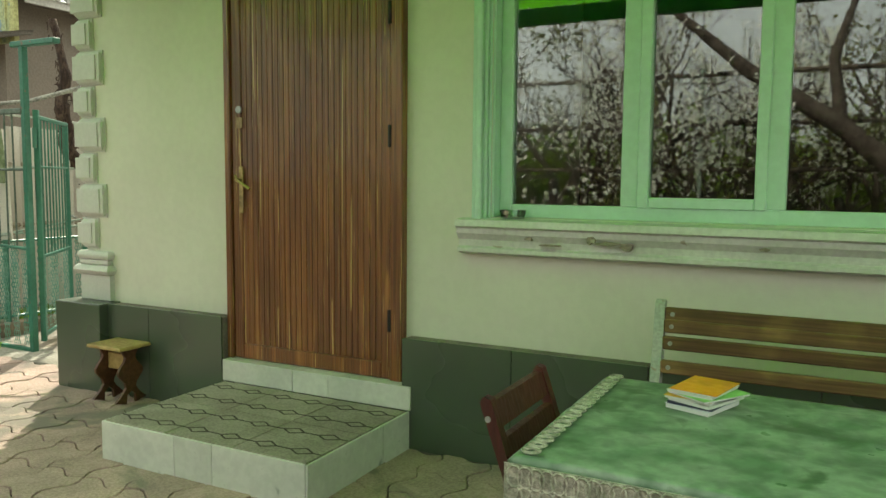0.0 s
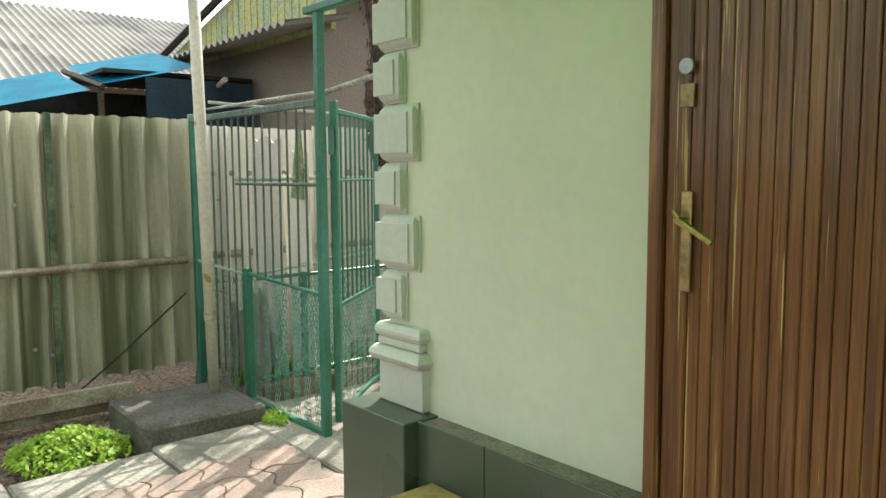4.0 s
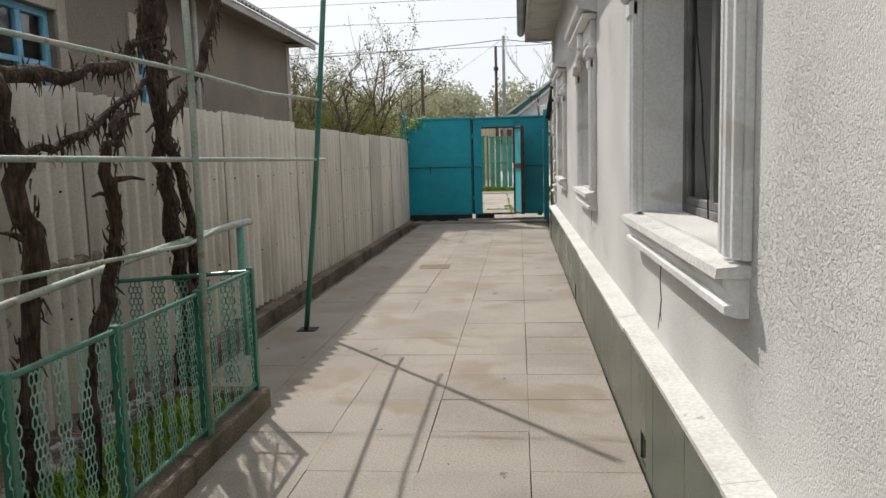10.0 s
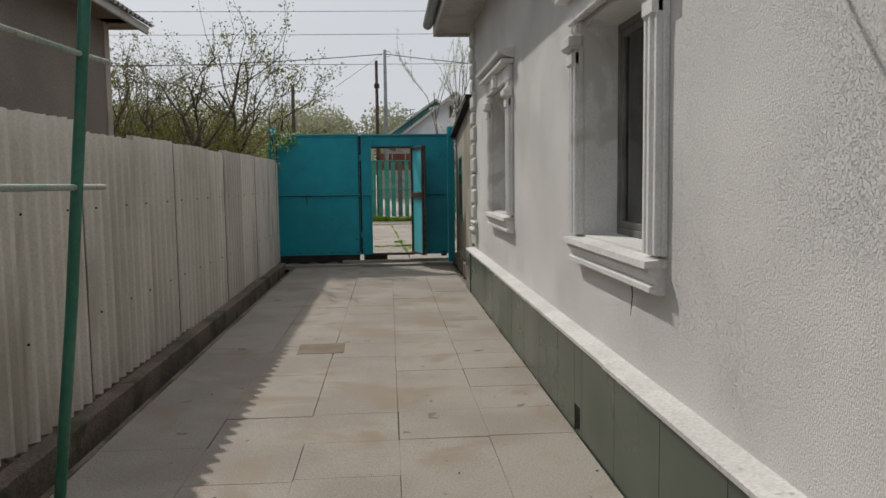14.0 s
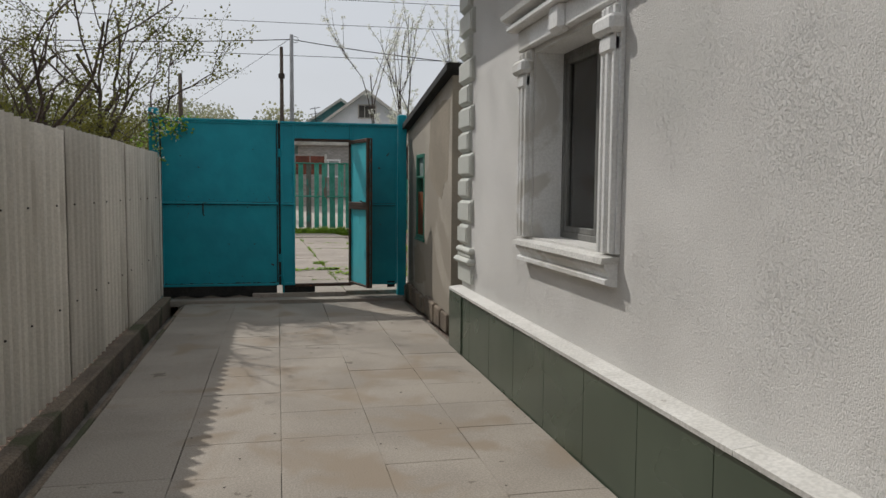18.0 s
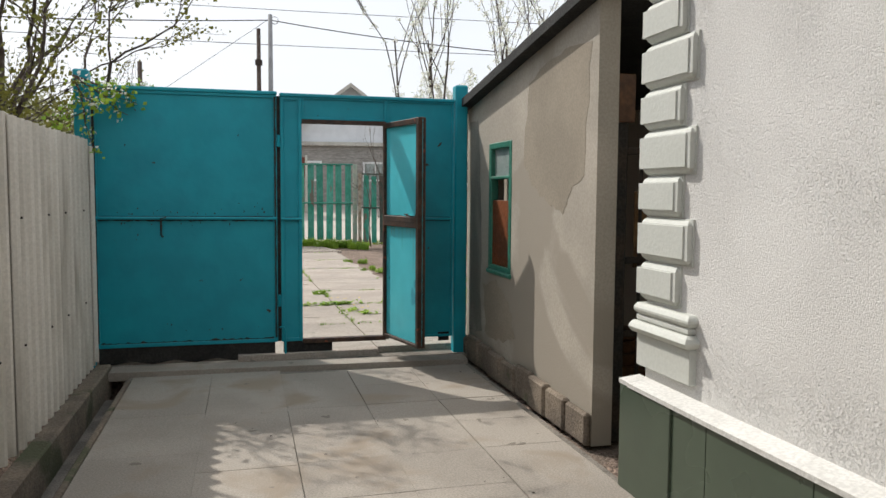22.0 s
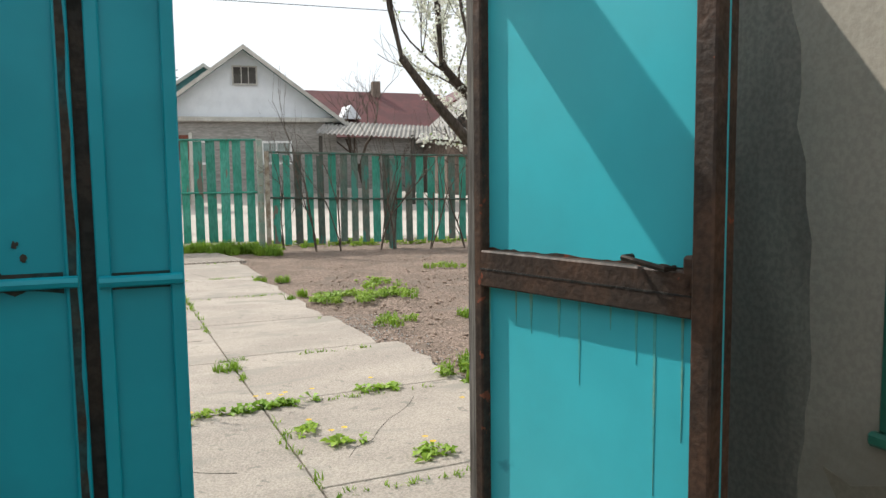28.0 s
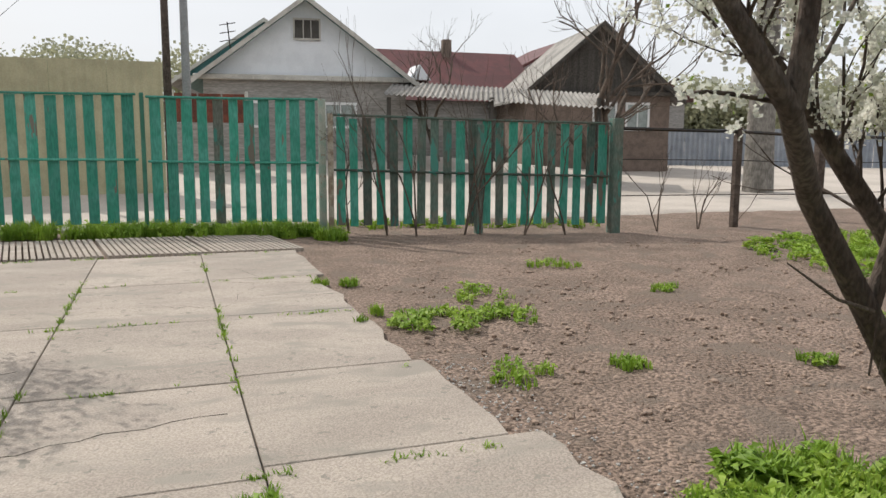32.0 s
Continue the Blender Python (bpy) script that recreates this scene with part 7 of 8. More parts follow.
# dandelion clumps along the joints near the gate
for c, n in (((-1.05, 20.47), 12), ((-0.75, 20.52), 14), ((-0.10, 20.58), 9), ((-0.72, 19.95), 5), ((-0.60, 19.70), 5), ((-0.20, 19.35), 10), ((-1.4, 20.42), 8), ((0.35, 19.5), 9)):
    for _ in range(n):
        x, y = c[0] + rnd.gauss(0, 0.08), c[1] + rnd.gauss(0, 0.035)
        leafy(dl, x, y, 0.0, rnd, 6, 0.055, 0.03)
        if rnd.random() < 0.16:
            z = 0.07 + rnd.uniform(0, 0.03)
            for q in range(9):
                a = 6.283 * q / 9
                k = len(fl[0])
                fl[0].extend([(x, y, z), (x + 0.017 * math.cos(a - 0.3), y + 0.017 * math.sin(a - 0.3), z + 0.006), (x + 0.017 * math.cos(a + 0.3), y + 0.017 * math.sin(a + 0.3), z + 0.006)])
                fl[1].append((k, k + 1, k + 2))
ck = thing("slab_cracks", (-0.5, 25, 0.01), "dark hairline cracks across the yard slabs", "crack", kind="structure")
rk = random.Random(17)
for u0, v0, u1, v1 in ((0.1, 4.9, 1.1, 4.6), (0.3, 5.8, 0.6, 4.9), (0.0, 3.4, 0.5, 4.85), (0.45, 4.1, 1.1, 3.9), (-1.2, 0.6, -0.1, 0.9), (-2.2, 2.2, -1.3, 2.0), (0.2, -2.3, 0.9, -1.5), (-1.1, -2.0, -0.3, -2.3), (-1.0, 3.9, -0.1, 3.7)):
    pts = []
    for q in range(9):
        f = q / 8
        p = yp(u0 + (u1 - u0) * f + rk.gauss(0, 0.025), v0 + (v1 - v0) * f + rk.gauss(0, 0.025))
        pts.append((p.x, p.y, 0.0125))
    part("crack_line", pipe(B(), pts, [0.0018 * rk.uniform(0.4, 1.1) for _ in pts], 4, False), M["groove"], ck)
solo("joint_weeds", g, M["grass"], "thin grass sprouting in the slab joints", "weeds", kind="stuff")
# grass and herbs: patches with loose outlines
hb = ([], [])
gr = ([], [])


def patch(cx, cy, rx, ry, n, size=0.05, h=0.06, grass=0.3):
    for _ in range(n):
        r, a = math.sqrt(rnd.random()), rnd.uniform(0, 6.283)
        x, y = cx + rx * r * math.cos(a), cy + ry * r * math.sin(a)
        if noise.noise(V(x * 3.1, y * 3.1, 8)) < -0.18 + 0.5 * r - 0.25:
            continue
        if rnd.random() < grass:
            blades(gr, x, y, -0.02, rnd, h * 1.5, 0.006, 5)
        else:
            leafy(hb, x, y, -0.02, rnd, 9, size * rnd.choice([0.55, 0.8, 1.1]), h)


patch(1.25, 20.75, 0.85, 0.55, 1300, 0.065, 0.10, 0.40)
patch(2.0, 20.2, 0.9, 0.6, 620, 0.06, 0.08, 0.55)
patch(0.85, 19.9, 0.5, 0.6, 380, 0.055, 0.05, 0.45)
patch(3.3, 20.6, 0.6, 0.5, 420, 0.06, 0.1, 0.85)
patch(1.0, 24.5, 0.75, 0.4, 300, 0.055, 0.05, 0.4)
patch(1.45, 25.4, 0.3, 0.5, 90, 0.055, 0.05, 0.5)
patch(0.8, 22.9, 0.25, 0.3, 70, 0.05, 0.04, 0.6)
patch(1.6, 22.9, 0.15, 0.15, 40, 0.05, 0.05, 0.8)
patch(2.9, 22.6, 0.15, 0.12, 40, 0.05, 0.05, 0.8)
patch(3.0, 26.9, 0.35, 0.35, 70, 0.05, 0.05, 0.8)
patch(3.4, 25.1, 0.2, 0.2, 45, 0.05, 0.05, 0.8)
patch(4.6, 23.4, 0.6, 0.25, 60, 0.05, 0.05, 0.6)
patch(8.4, 26.0, 2.6, 2.6, 3200, 0.08, 0.08, 0.5)
for u in range(40):
    x = -4.2 + 0.125 * u
    patch(x, 31.72 - 0.204 * (x + 4.75) + 0.12 * math.sin(u * 1.7), 0.22, 0.30, 90, 0.07, 0.13 + 0.04 * math.sin(u * 2.9), 0.80)
for u in range(16):
    patch(-3.6 + 0.6 * u, 32.7 - 0.12 * u, 0.5, 0.5, 60, 0.09, 0.10, 0.7)
patch(0.80, 30.2, 0.28, 0.55, 260, 0.07, 0.13, 0.8)
for c in ((0.10, 24.6), (0.3, 24.9), (0.35, 26.3), (-0.95, 21.55), (-0.5, 21.95), (0.05, 26.4)):
    patch(c[0], c[1], 0.10, 0.10, 26, 0.05, 0.06, 0.9)
solo("yard_herbs", hb, M["leaf"], "bright green herbs and dandelion leaves in patches on the soil", "herbs", kind="stuff")
solo("yard_grass", gr, M["grass"], "tufts of fresh grass scattered over the yard", "grass", kind="stuff")
for _ in range(26):
    x, y = 1.9 + rnd.gauss(0, 0.6), 20.0 + rnd.gauss(0, 0.35)
    for q in range(9):
        a = 6.283 * q / 9
        k = len(fl[0])
        z = 0.12
        fl[0].extend([(x, y, z), (x + 0.017 * math.cos(a - 0.3), y + 0.017 * math.sin(a - 0.3), z + 0.006), (x + 0.017 * math.cos(a + 0.3), y + 0.017 * math.sin(a + 0.3), z + 0.006)])
        fl[1].append((k, k + 1, k + 2))
solo("dandelion_leaves", dl, M["leaf"], "dandelion rosettes in the slab joints by the gate", "dandelions", kind="stuff")
solo("dandelion_flowers", fl, M["dandelion"], "yellow dandelion flower heads", "dandelions", kind="stuff")
# clods and gravel on the soil
cl = ([], [])
for _ in range(9000):
    x, y = rnd.uniform(0.35, 7.5), rnd.uniform(20.4, 29.5)
    if rnd.random() < (y - 20) / 14:
        continue
    pebble(cl, (x, y, -0.03), 0.006 + 0.026 * rnd.random() ** 3.5, rnd)
M["clod"] = mat("pale dry clod", (0.37, 0.275, 0.215), (0.29, 0.215, 0.165), 1.0, 8, 40, 0.6, 0.3)
solo("soil_clods", cl, M["clod"], "loose clods on the dug soil", "soil", kind="stuff")
gv = ([], [])
for _ in range(700):
    v = rnd.uniform(-3.4, 1.6)
    p = yp(1.25 + abs(rnd.gauss(0, 0.22)), v)
    pebble(gv, (p.x, p.y, -0.012), rnd.uniform(0.004, 0.011), rnd)
solo("gravel_edge", gv, M["pebble"], "fine gravel along the broken slab edge", "gravel", kind="stuff")
M["fieldstone"] = mat("dusty field stone", (0.34, 0.30, 0.255), (0.25, 0.22, 0.185), 0.95, 6, 50, 0.4, 0.3)
for k, (x, y, r) in enumerate(((0.90, 20.45, 0.10), (0.92, 20.2, 0.11), (0.98, 20.03, 0.09), (1.12, 19.9, 0.09), (1.64, 20.08, 0.12), (1.35, 19.85, 0.10), (2.75, 20.75, 0.13), (2.60, 20.85, 0.10), (3.15, 20.85, 0.12), (3.0, 21.1, 0.14), (2.85, 21.25, 0.10), (3.35, 21.0, 0.13), (0.55, 19.7, 0.13))):
    o = ([], [])
    rr = random.Random(60 + k)
    b = B()
    bmesh.ops.create_icosphere(b, subdivisions=2, radius=r)
    for v in b.verts:
        v.co *= 0.8 + 0.55 * noise.noise(v.co * 8 + V(k, 0, 0))
        v.co.z *= 0.55
    bmesh.ops.transform(b, matrix=pose(x, y, 0.025, 0, 0, k * 40), verts=b.verts)
    solo("stone", b, M["fieldstone"] if k % 3 else M["kerb"], "rounded field stone lying in the weeds", "stone", group="stones under the tree", smooth=True)

# green post
gpo = thing("green_post", (0.80, 19.79, 0.0), "turquoise-green painted steel post with a rusty top", "post")
M["mint"] = mat("mint green post paint", (0.10, 0.38, 0.29), (0.13, 0.42, 0.33), 0.45, 3, 60, 0.1, 0.12, chips=(0.12, 0.07, 0.05), chip_from=0.858, chip_scale=12, spec=0.5)
part("shaft", pipe(B(), [(0.795, 19.79, -0.08), (0.800, 19.79, 1.605)], 0.036, 14), M["mint"], gpo, smooth=True)
part("cap", pipe(B(), [(0.800, 19.79, 1.605), (0.800, 19.79, 1.625)], 0.044, 14), M["rustframe"], gpo)
# the plum tree
tpo = thing("blossoming_plum_tree", (1.68, 20.7, 0.0), "white-blossoming plum tree with dark forked limbs", "tree")
bm, tips = B(), []
rn = random.Random(77)


def limb(pts, r0, r1, shoots, low=1.4):
    """One bent limb that thins towards its end, goes on upwards as a leader and carries flowering shoots."""
    pv = [V(*p) for p in pts]
    n = len(pv)
    pipe(bm, pv, [r0 + (r1 - r0) * (k / (n - 1)) ** 0.8 for k in range(n)], 10, False)
    if shoots is None:
        return
    d = (pv[-1] - pv[-2]).normalized()
    for k in range(2):
        grow(bm, pv[-1], (d * 0.7 + V(rn.gauss(0, 0.25), rn.gauss(0, 0.25), 0.9)).normalized(), r1 * (0.6 - 0.15 * k), 1.15, 2, rn, tips, 0.5, 0.12, 6, 0.10)
    for p, q in zip(pv, pv[1:]):
        if q.z < low:
            continue
        d = (q - p).normalized()
        for _ in range(int(shoots * (1 + 2.2 * (q - p).length))):
            a = d.orthogonal().normalized()
            a.rotate(Matrix.Rotation(rn.uniform(0, 6.283), 3, d))
            grow(bm, p.lerp(q, rn.random()), (d * 0.5 + a * 0.8 + V(0, 0, 0.5)).normalized(), 0.008, rn.uniform(0.3, 0.6), 2, rn, tips, 0.55, 0.08, 5, 0.14)


limb([(1.68, 20.7, -0.08), (1.67, 20.7, 0.03), (1.64, 20.7, 0.22)], 0.090, 0.080, None)
limb([(1.64, 20.7, 0.2), (1.41, 20.7, 0.56), (1.2, 20.69, 0.85), (0.87, 20.66, 1.28), (0.48, 20.35, 1.57), (0.17, 20.28, 1.86), (-0.04, 20.22, 2.08)], 0.070, 0.022, 0)
limb([(1.21, 20.69, 0.86), (1.27, 20.67, 1.13), (1.26, 20.6, 1.53), (1.23, 20.45, 2.22)], 0.034, 0.022, 3)
limb([(0.49, 20.35, 1.57), (0.48, 20.3, 1.83), (0.4, 20.2, 2.11)], 0.036, 0.024, 1)
limb([(1.69, 20.7, 0.32), (1.65, 20.75, 0.68), (1.58, 20.98, 1.1), (1.22, 21.0, 1.52), (0.71, 20.9, 1.94), (0.47, 20.85, 2.15)], 0.060, 0.026, 4)
limb([(1.67, 20.7, 0.18), (1.68, 20.6, 0.41), (1.62, 20.3, 0.81), (1.78, 20.26, 1.16), (1.8, 20.2, 1.58), (1.91, 20.1, 2.21)], 0.075, 0.030, 4)
limb([(1.77, 20.26, 1.15), (2.0, 20.2, 1.36), (2.37, 20.1, 1.74), (2.82, 20.1, 2.08)], 0.040, 0.022, 4)
limb([(1.6, 20.31, 0.78), (1.43, 20.3, 1.04), (1.35, 20.3, 1.26), (1.28, 20.25, 1.55), (1.28, 20.2, 2.18)], 0.040, 0.022, 3)
grow(bm, V(0.48, 20.40, 1.59), V(-0.75, 0.1, -0.05).normalized(), 0.008, 0.30, 0, rn, tips, 0.5, 0.0, 5, 0.08)
sprig_tips = [(V(0.62, 21.07, 1.61) + V(0.05 * k, 0, 0.012 * k), V(0, 0, 1), 0) for k in range(6)]
part("trunk", bm, M["bark"], tpo, smooth=True)
for x in (0.0, 0.05, 0.09, -0.05):
    part("sucker", pipe(B(), [(1.25 + x, 20.66, 0.62), (1.28 + x * 1.5, 20.64, 0.9), (1.29 + x * 2, 20.62, 1.15)], [0.006, 0.005, 0.002], 4, False), M["bark"], tpo)
part("sucker", pipe(B(), [(1.13, 20.6, 0.88), (0.86, 20.5, 0.96), (0.6, 20.45, 1.1)], [0.009, 0.006, 0.003], 5, False), M["bark"], tpo)
out = ([], [])
tips2 = [q for q in tips if q[0].z > 2.4 or (q[0].z > 1.5 and q[0].x > 0.15)] + sprig_tips
tufts(out, tips2, rn, 0.0125, 24, 0.021, 0.80)
part("blossom", out, M["petal"], tpo, "dense white blossom")
out = ([], [])
tufts(out, tips2, rn, 0.012, 1, 0.03, 0.35)
part("young_leaves", out, M["leaf"], tpo)

# ---- picket fence ----
def picket_run(name, p, q, n, z0, z1, mt, label, wob, seed, rails=(0.3, 1.1), width=0.095, other=None, share=0.42, drop=0.0):
    ob = thing(name, (p[0], p[1], z0), label, "fence")
    rn = random.Random(seed)
    a, b = V(*p, 0), V(*q, 0)
    d = (b - a).normalized()
    ang = math.atan2(d.y, d.x)
    l = (b - a).length
    me = link_mesh("picket", bx((-width / 2, -0.010, 0), (width / 2, 0.010, z1 - z0), 0.004), mt)
    me2 = link_mesh("picket", bx((-width / 2, -0.010, 0), (width / 2, 0.010, z1 - z0), 0.004), other) if other else me
    for i in range(n):
        c = a + d * (l * (i + 0.5) / n)
        f = (i + 0.5) / n
        odd = rn.random() < (share if drop < 0.02 else share * (0.55 + 1.1 * f))
        piece("picket", me2 if odd else me, Matrix.Translation((c.x, c.y, z0 + rn.uniform(-wob, wob))) @ Matrix.Rotation(ang + rn.gauss(0, 0.01), 4, "Z") @ Matrix.Rotation(rn.gauss(0, wob * 0.35), 4, "Y") @ Matrix.Diagonal((rn.uniform(0.88, 1.08), 1, 1 - drop * f / (z1 - z0), 1)), ob)
    for z in rails:
        t = B()
        nrm = V(-d.y, d.x, 0) * -0.035
        pipe(t, [a + nrm + V(0, 0, z), a.lerp(b, 0.5) + nrm + V(0, 0, z - drop * 0.5 - 0.008), b + nrm + V(0, 0, z - drop)], 0.022, 6)
        part("rail", t, mt, ob)
    return ob


PZ = (-4.75, 32.1)
picket_run("picket_gate_leaf", PZ, (-1.95, 31.57), 10, 0.15, 2.17, M["picket_green"], "faded green wooden picket gate leaf", 0.012, 1, (1.18, 2.19), 0.178, drop=0.015)
picket_run("picket_gate_leaf", (-1.80, 31.53), (0.78, 30.97), 11, 0.16, 2.12, M["picket_green"], "faded green wooden picket gate leaf with repaired slats", 0.012, 2, (1.14, 2.14), 0.160, M["picket_grey"], 0.10, drop=0.015)
picket_run("picket_fence", (0.98, 30.72), (5.38, 29.80), 21, 0.13, 1.85, M["picket_grey"], "weathered grey-green leaning picket fence", 0.02, 3, (1.02, 1.88), 0.140, M["picket_green"], 0.50, drop=0.10)
for k, (x, y, z, w, mt) in enumerate(((-1.87, 31.50, 2.20, 0.032, "greenpaint"), (0.83, 30.90, 2.13, 0.055, "palegreen"), (0.93, 30.70, 1.9, 0.04, "rustrail"), (5.46, 29.72, 1.86, 0.085, "picket_grey"), (8.0, 29.9, 1.76, 0.06, "bark"), (10.3, 30.4, 1.6, 0.08, "bark"), (3.25, 30.2, 1.75, 0.06, "picket_grey"), (-4.8, 32.1, 2.15, 0.05, "palegreen"))):
    solo("fence_post", bx((x - w, y - w, -0.1), (x + w, y + w, z), 0.01), M[mt], ["thin dark green steel gate post", "pale green gate post", "rusty perforated steel post", "dark timber fence post", "old dark timber post", "old leaning timber post", "weathered timber fence post", "pale green gate post"][k], "post", group="fence posts")
t = B()
for zz in (1.7, 1.2, 0.6):
    pipe(t, [(5.46, 29.7, zz), (8.0, 29.88, zz - 0.03), (10.3, 30.4, zz - 0.1), (14, 31.0, zz - 0.1)], 0.008 if zz < 1.5 else 0.03, 5)
solo("wire_fence", t, M["darkiron"], "rusty pipe and wires between old posts", "fence")
# bare shrubs along the fence
M["twig"] = mat("grey brown twigs", (0.14, 0.105, 0.08), (0.09, 0.07, 0.055), 0.9, 6, 40, 0.2, 0.3)
for k, (x, y, h) in enumerate(((1.75, 30.3, 1.35), (2.2, 30.2, 1.2), (2.95, 30.05, 1.5), (3.2, 30.0, 1.35), (3.9, 29.85, 1.3), (4.6, 29.75, 1.15), (1.25, 30.9, 1.1), (6.3, 29.7, 0.75), (7.1, 29.7, 0.6))):
    tree("bare_shrub", (x, y, -0.05), [((rnd.gauss(0, 0.25), rnd.gauss(0, 0.2), 1), 0.018, h), ((rnd.gauss(0, 0.3), rnd.gauss(0, 0.2), 1), 0.014, h * 0.9)], "leafless thin shrub growing at the picket fence", 100 + k, 3, None, bark="twig", spread=0.45, up=0.10, category="shrub", n=4, wob=0.10)

# rusty sheet in the yard and neighbours across the road
t = B()
for k in range(3):
    box(t, (10.6 + 0.8 * k, 26.6 + 0.55 * k, 0.0), (11.4 + 0.8 * k, 26.64 + 0.55 * k, 0.6), 0.004, Matrix.Identity(4))
M["rustsheet"] = mat("rust red sheet iron", (0.19, 0.062, 0.04), (0.12, 0.045, 0.03), 0.8, 3, 40, 0.3, 0.3)
solo("rusty_sheets", t, M["rustsheet"], "rust-red sheet iron leaning in the grass", "scrap")

M["whiteside"] = mat("white gable cladding", (0.74, 0.76, 0.79), (0.68, 0.70, 0.73), 0.6, 2, 40, 0.05, 0.06)
M["greywall"] = mat("grey boarded wall", (0.36, 0.34, 0.315), (0.29, 0.275, 0.255), 0.9, 2, 30, 0.2, 0.25, stretch=(0.6, 0.6, 6), fine_stretch=(0.2, 0.2, 1))
M["greenroof"] = mat("grey-green metal roof", (0.11, 0.20, 0.185), (0.085, 0.16, 0.15), 0.5, 2, 30, 0.05, 0.1)
M["redroof"] = mat("dark red metal roof", (0.125, 0.040, 0.038), (0.095, 0.033, 0.032), 0.6, 1.5, 30, 0.05, 0.15)
M["darkgable"] = mat("weathered dark boards", (0.095, 0.085, 0.075), (0.065, 0.06, 0.052), 0.9, 2, 20, 0.2, 0.3, stretch=(3, 3, 0.3))
M["yellowsheet"] = mat("dull yellow profiled sheet", (0.46, 0.42, 0.27), (0.40, 0.365, 0.235), 0.6, 2, 30, 0.05, 0.1)
M["bluesheet"] = mat("blue grey profiled sheet", (0.31, 0.34, 0.38), (0.25, 0.28, 0.32), 0.6, 2, 30, 0.05, 0.1)
M["brick"] = mat("dull brown brickwork", (0.22, 0.165, 0.135), (0.17, 0.13, 0.105), 0.9, 4, 30, 0.2, 0.2)


def gable_house(name, left, right, peak_h, eave_h, depth, mats, label, windows, base=0.0, over=0.45, attic=None, rib=0.0):
    """A house that shows its gable between two corners; depth: how far it goes back."""
    gab, wal, rf, frm = mats
    a, b = V(*left, 0), V(*right, 0)
    d = (b - a).normalized()
    w = (b - a).length
    m = Matrix(((d.x, -d.y, 0, a.x), (d.y, d.x, 0, a.y), (0, 0, 1, base), (0, 0, 0, 1)))
    ob = thing(name, (a.x, a.y, base), label, "house")

    def put(nm, bm, mt, par, lab=""):
        bmesh.ops.transform(bm, matrix=m, verts=bm.verts)
        return part(nm, bm, mt, par, lab)

    put("wall", bx((0, 0, -0.3), (w, depth, eave_h)), M[wal], ob)
    put("gable", prism(B(), [(0, eave_h), (w, eave_h), (w / 2, peak_h)], "y", 0.02, depth), M[gab], ob)
    s = (peak_h - eave_h) / (w / 2)
    for sg in (0, 1):
        t = B()
        e = (-over, eave_h - over * s) if sg == 0 else (w + over, eave_h - over * s)
        prism(t, [e, (w / 2, peak_h), (w / 2, peak_h + 0.10), (e[0], e[1] + 0.10)], "y", -over, depth + over)
        put("roof", t, M[rf], ob)
        t = B()
        prism(t, [(e[0], e[1] - 0.04), (w / 2, peak_h - 0.04), (w / 2, peak_h + 0.12), (e[0], e[1] + 0.12)], "y", -over - 0.03, -over)
        put("barge_board", t, M[frm], ob)
    t = bx((-over * 0.6, -0.22, eave_h - 0.10), (w + over * 0.6, 0.0, eave_h + 0.06), 0.02)
    put("cornice", t, M[frm], ob)
    for (x0, x1, z0, z1) in windows:
        f = B()
        for p0, p1, q0, q1 in ((x0 - 0.08, x0, z0 - 0.08, z1 + 0.08), (x1, x1 + 0.08, z0 - 0.08, z1 + 0.08), (x0, x1, z1, z1 + 0.08), (x0, x1, z0 - 0.08, z0), ((x0 + x1) / 2 - 0.02, (x0 + x1) / 2 + 0.02, z0, z1)):
            box(f, (p0, -0.05, q0), (p1, 0.01, q1))
        win = put("window", f, M["pvc"], ob)
        put("pane", bx((x0, -0.015, z0), (x1, -0.008, z1)), M["dusty"], win)
    if attic:
        x0, x1, z0, z1 = attic
        # attic opening filled with the dark colour of an unlit loft
        win = put("attic_window", bx((x0, -0.02, z0), (x1, 0.03, z1)), M["dark"], ob)
        f = B()
        for p0, p1, q0, q1 in ((x0 - 0.05, x0, z0 - 0.05, z1 + 0.05), (x1, x1 + 0.05, z0 - 0.05, z1 + 0.05), (x0, x1, z1, z1 + 0.05), (x0, x1, z0 - 0.05, z0), (x0 + (x1 - x0) * 0.33, x0 + (x1 - x0) * 0.37, z0, z1), (x0 + (x1 - x0) * 0.65, x0 + (x1 - x0) * 0.69, z0, z1)):
            box(f, (p0, -0.06, q0), (p1, -0.02, q1))
        put("frame", f, M[frm], win)
    return ob


gable_house("white_gable_house", (-0.75, 43.5), (5.45, 42.75), 5.75, 3.42, 9.0, ("whiteside", "greywall", "greenroof", "fasc"), "house with a white clad gable and a small attic window",
            [(0.9, 1.85, 1.95, 2.62), (3.7, 4.6, 1.95, 2.60)], attic=(2.78, 3.52, 4.62, 5.17))
gable_house("dark_gable_house", (10.75, 45.3), (16.35, 44.3), 5.80, 3.32, 5.5, ("darkgable", "brick", "slateroof", "darkgable"), "old house with a dark boarded gable and brick walls", [(2.7, 3.5, 2.0, 2.9), (4.0, 4.8, 2.0, 2.9)])
gable_house("red_roof_house", (13.0, 57.6), (25.7, 56.6), 7.22, 4.0, 8.0, ("whiteside", "greywall", "redroof", "redroof"), "house behind with a dark red metal roof", [])
M["tealclad"] = mat("weathered teal boards", (0.10, 0.27, 0.29), (0.14, 0.30, 0.31), 0.7, 2, 30, 0.1, 0.25, stretch=(4, 4, 0.4))
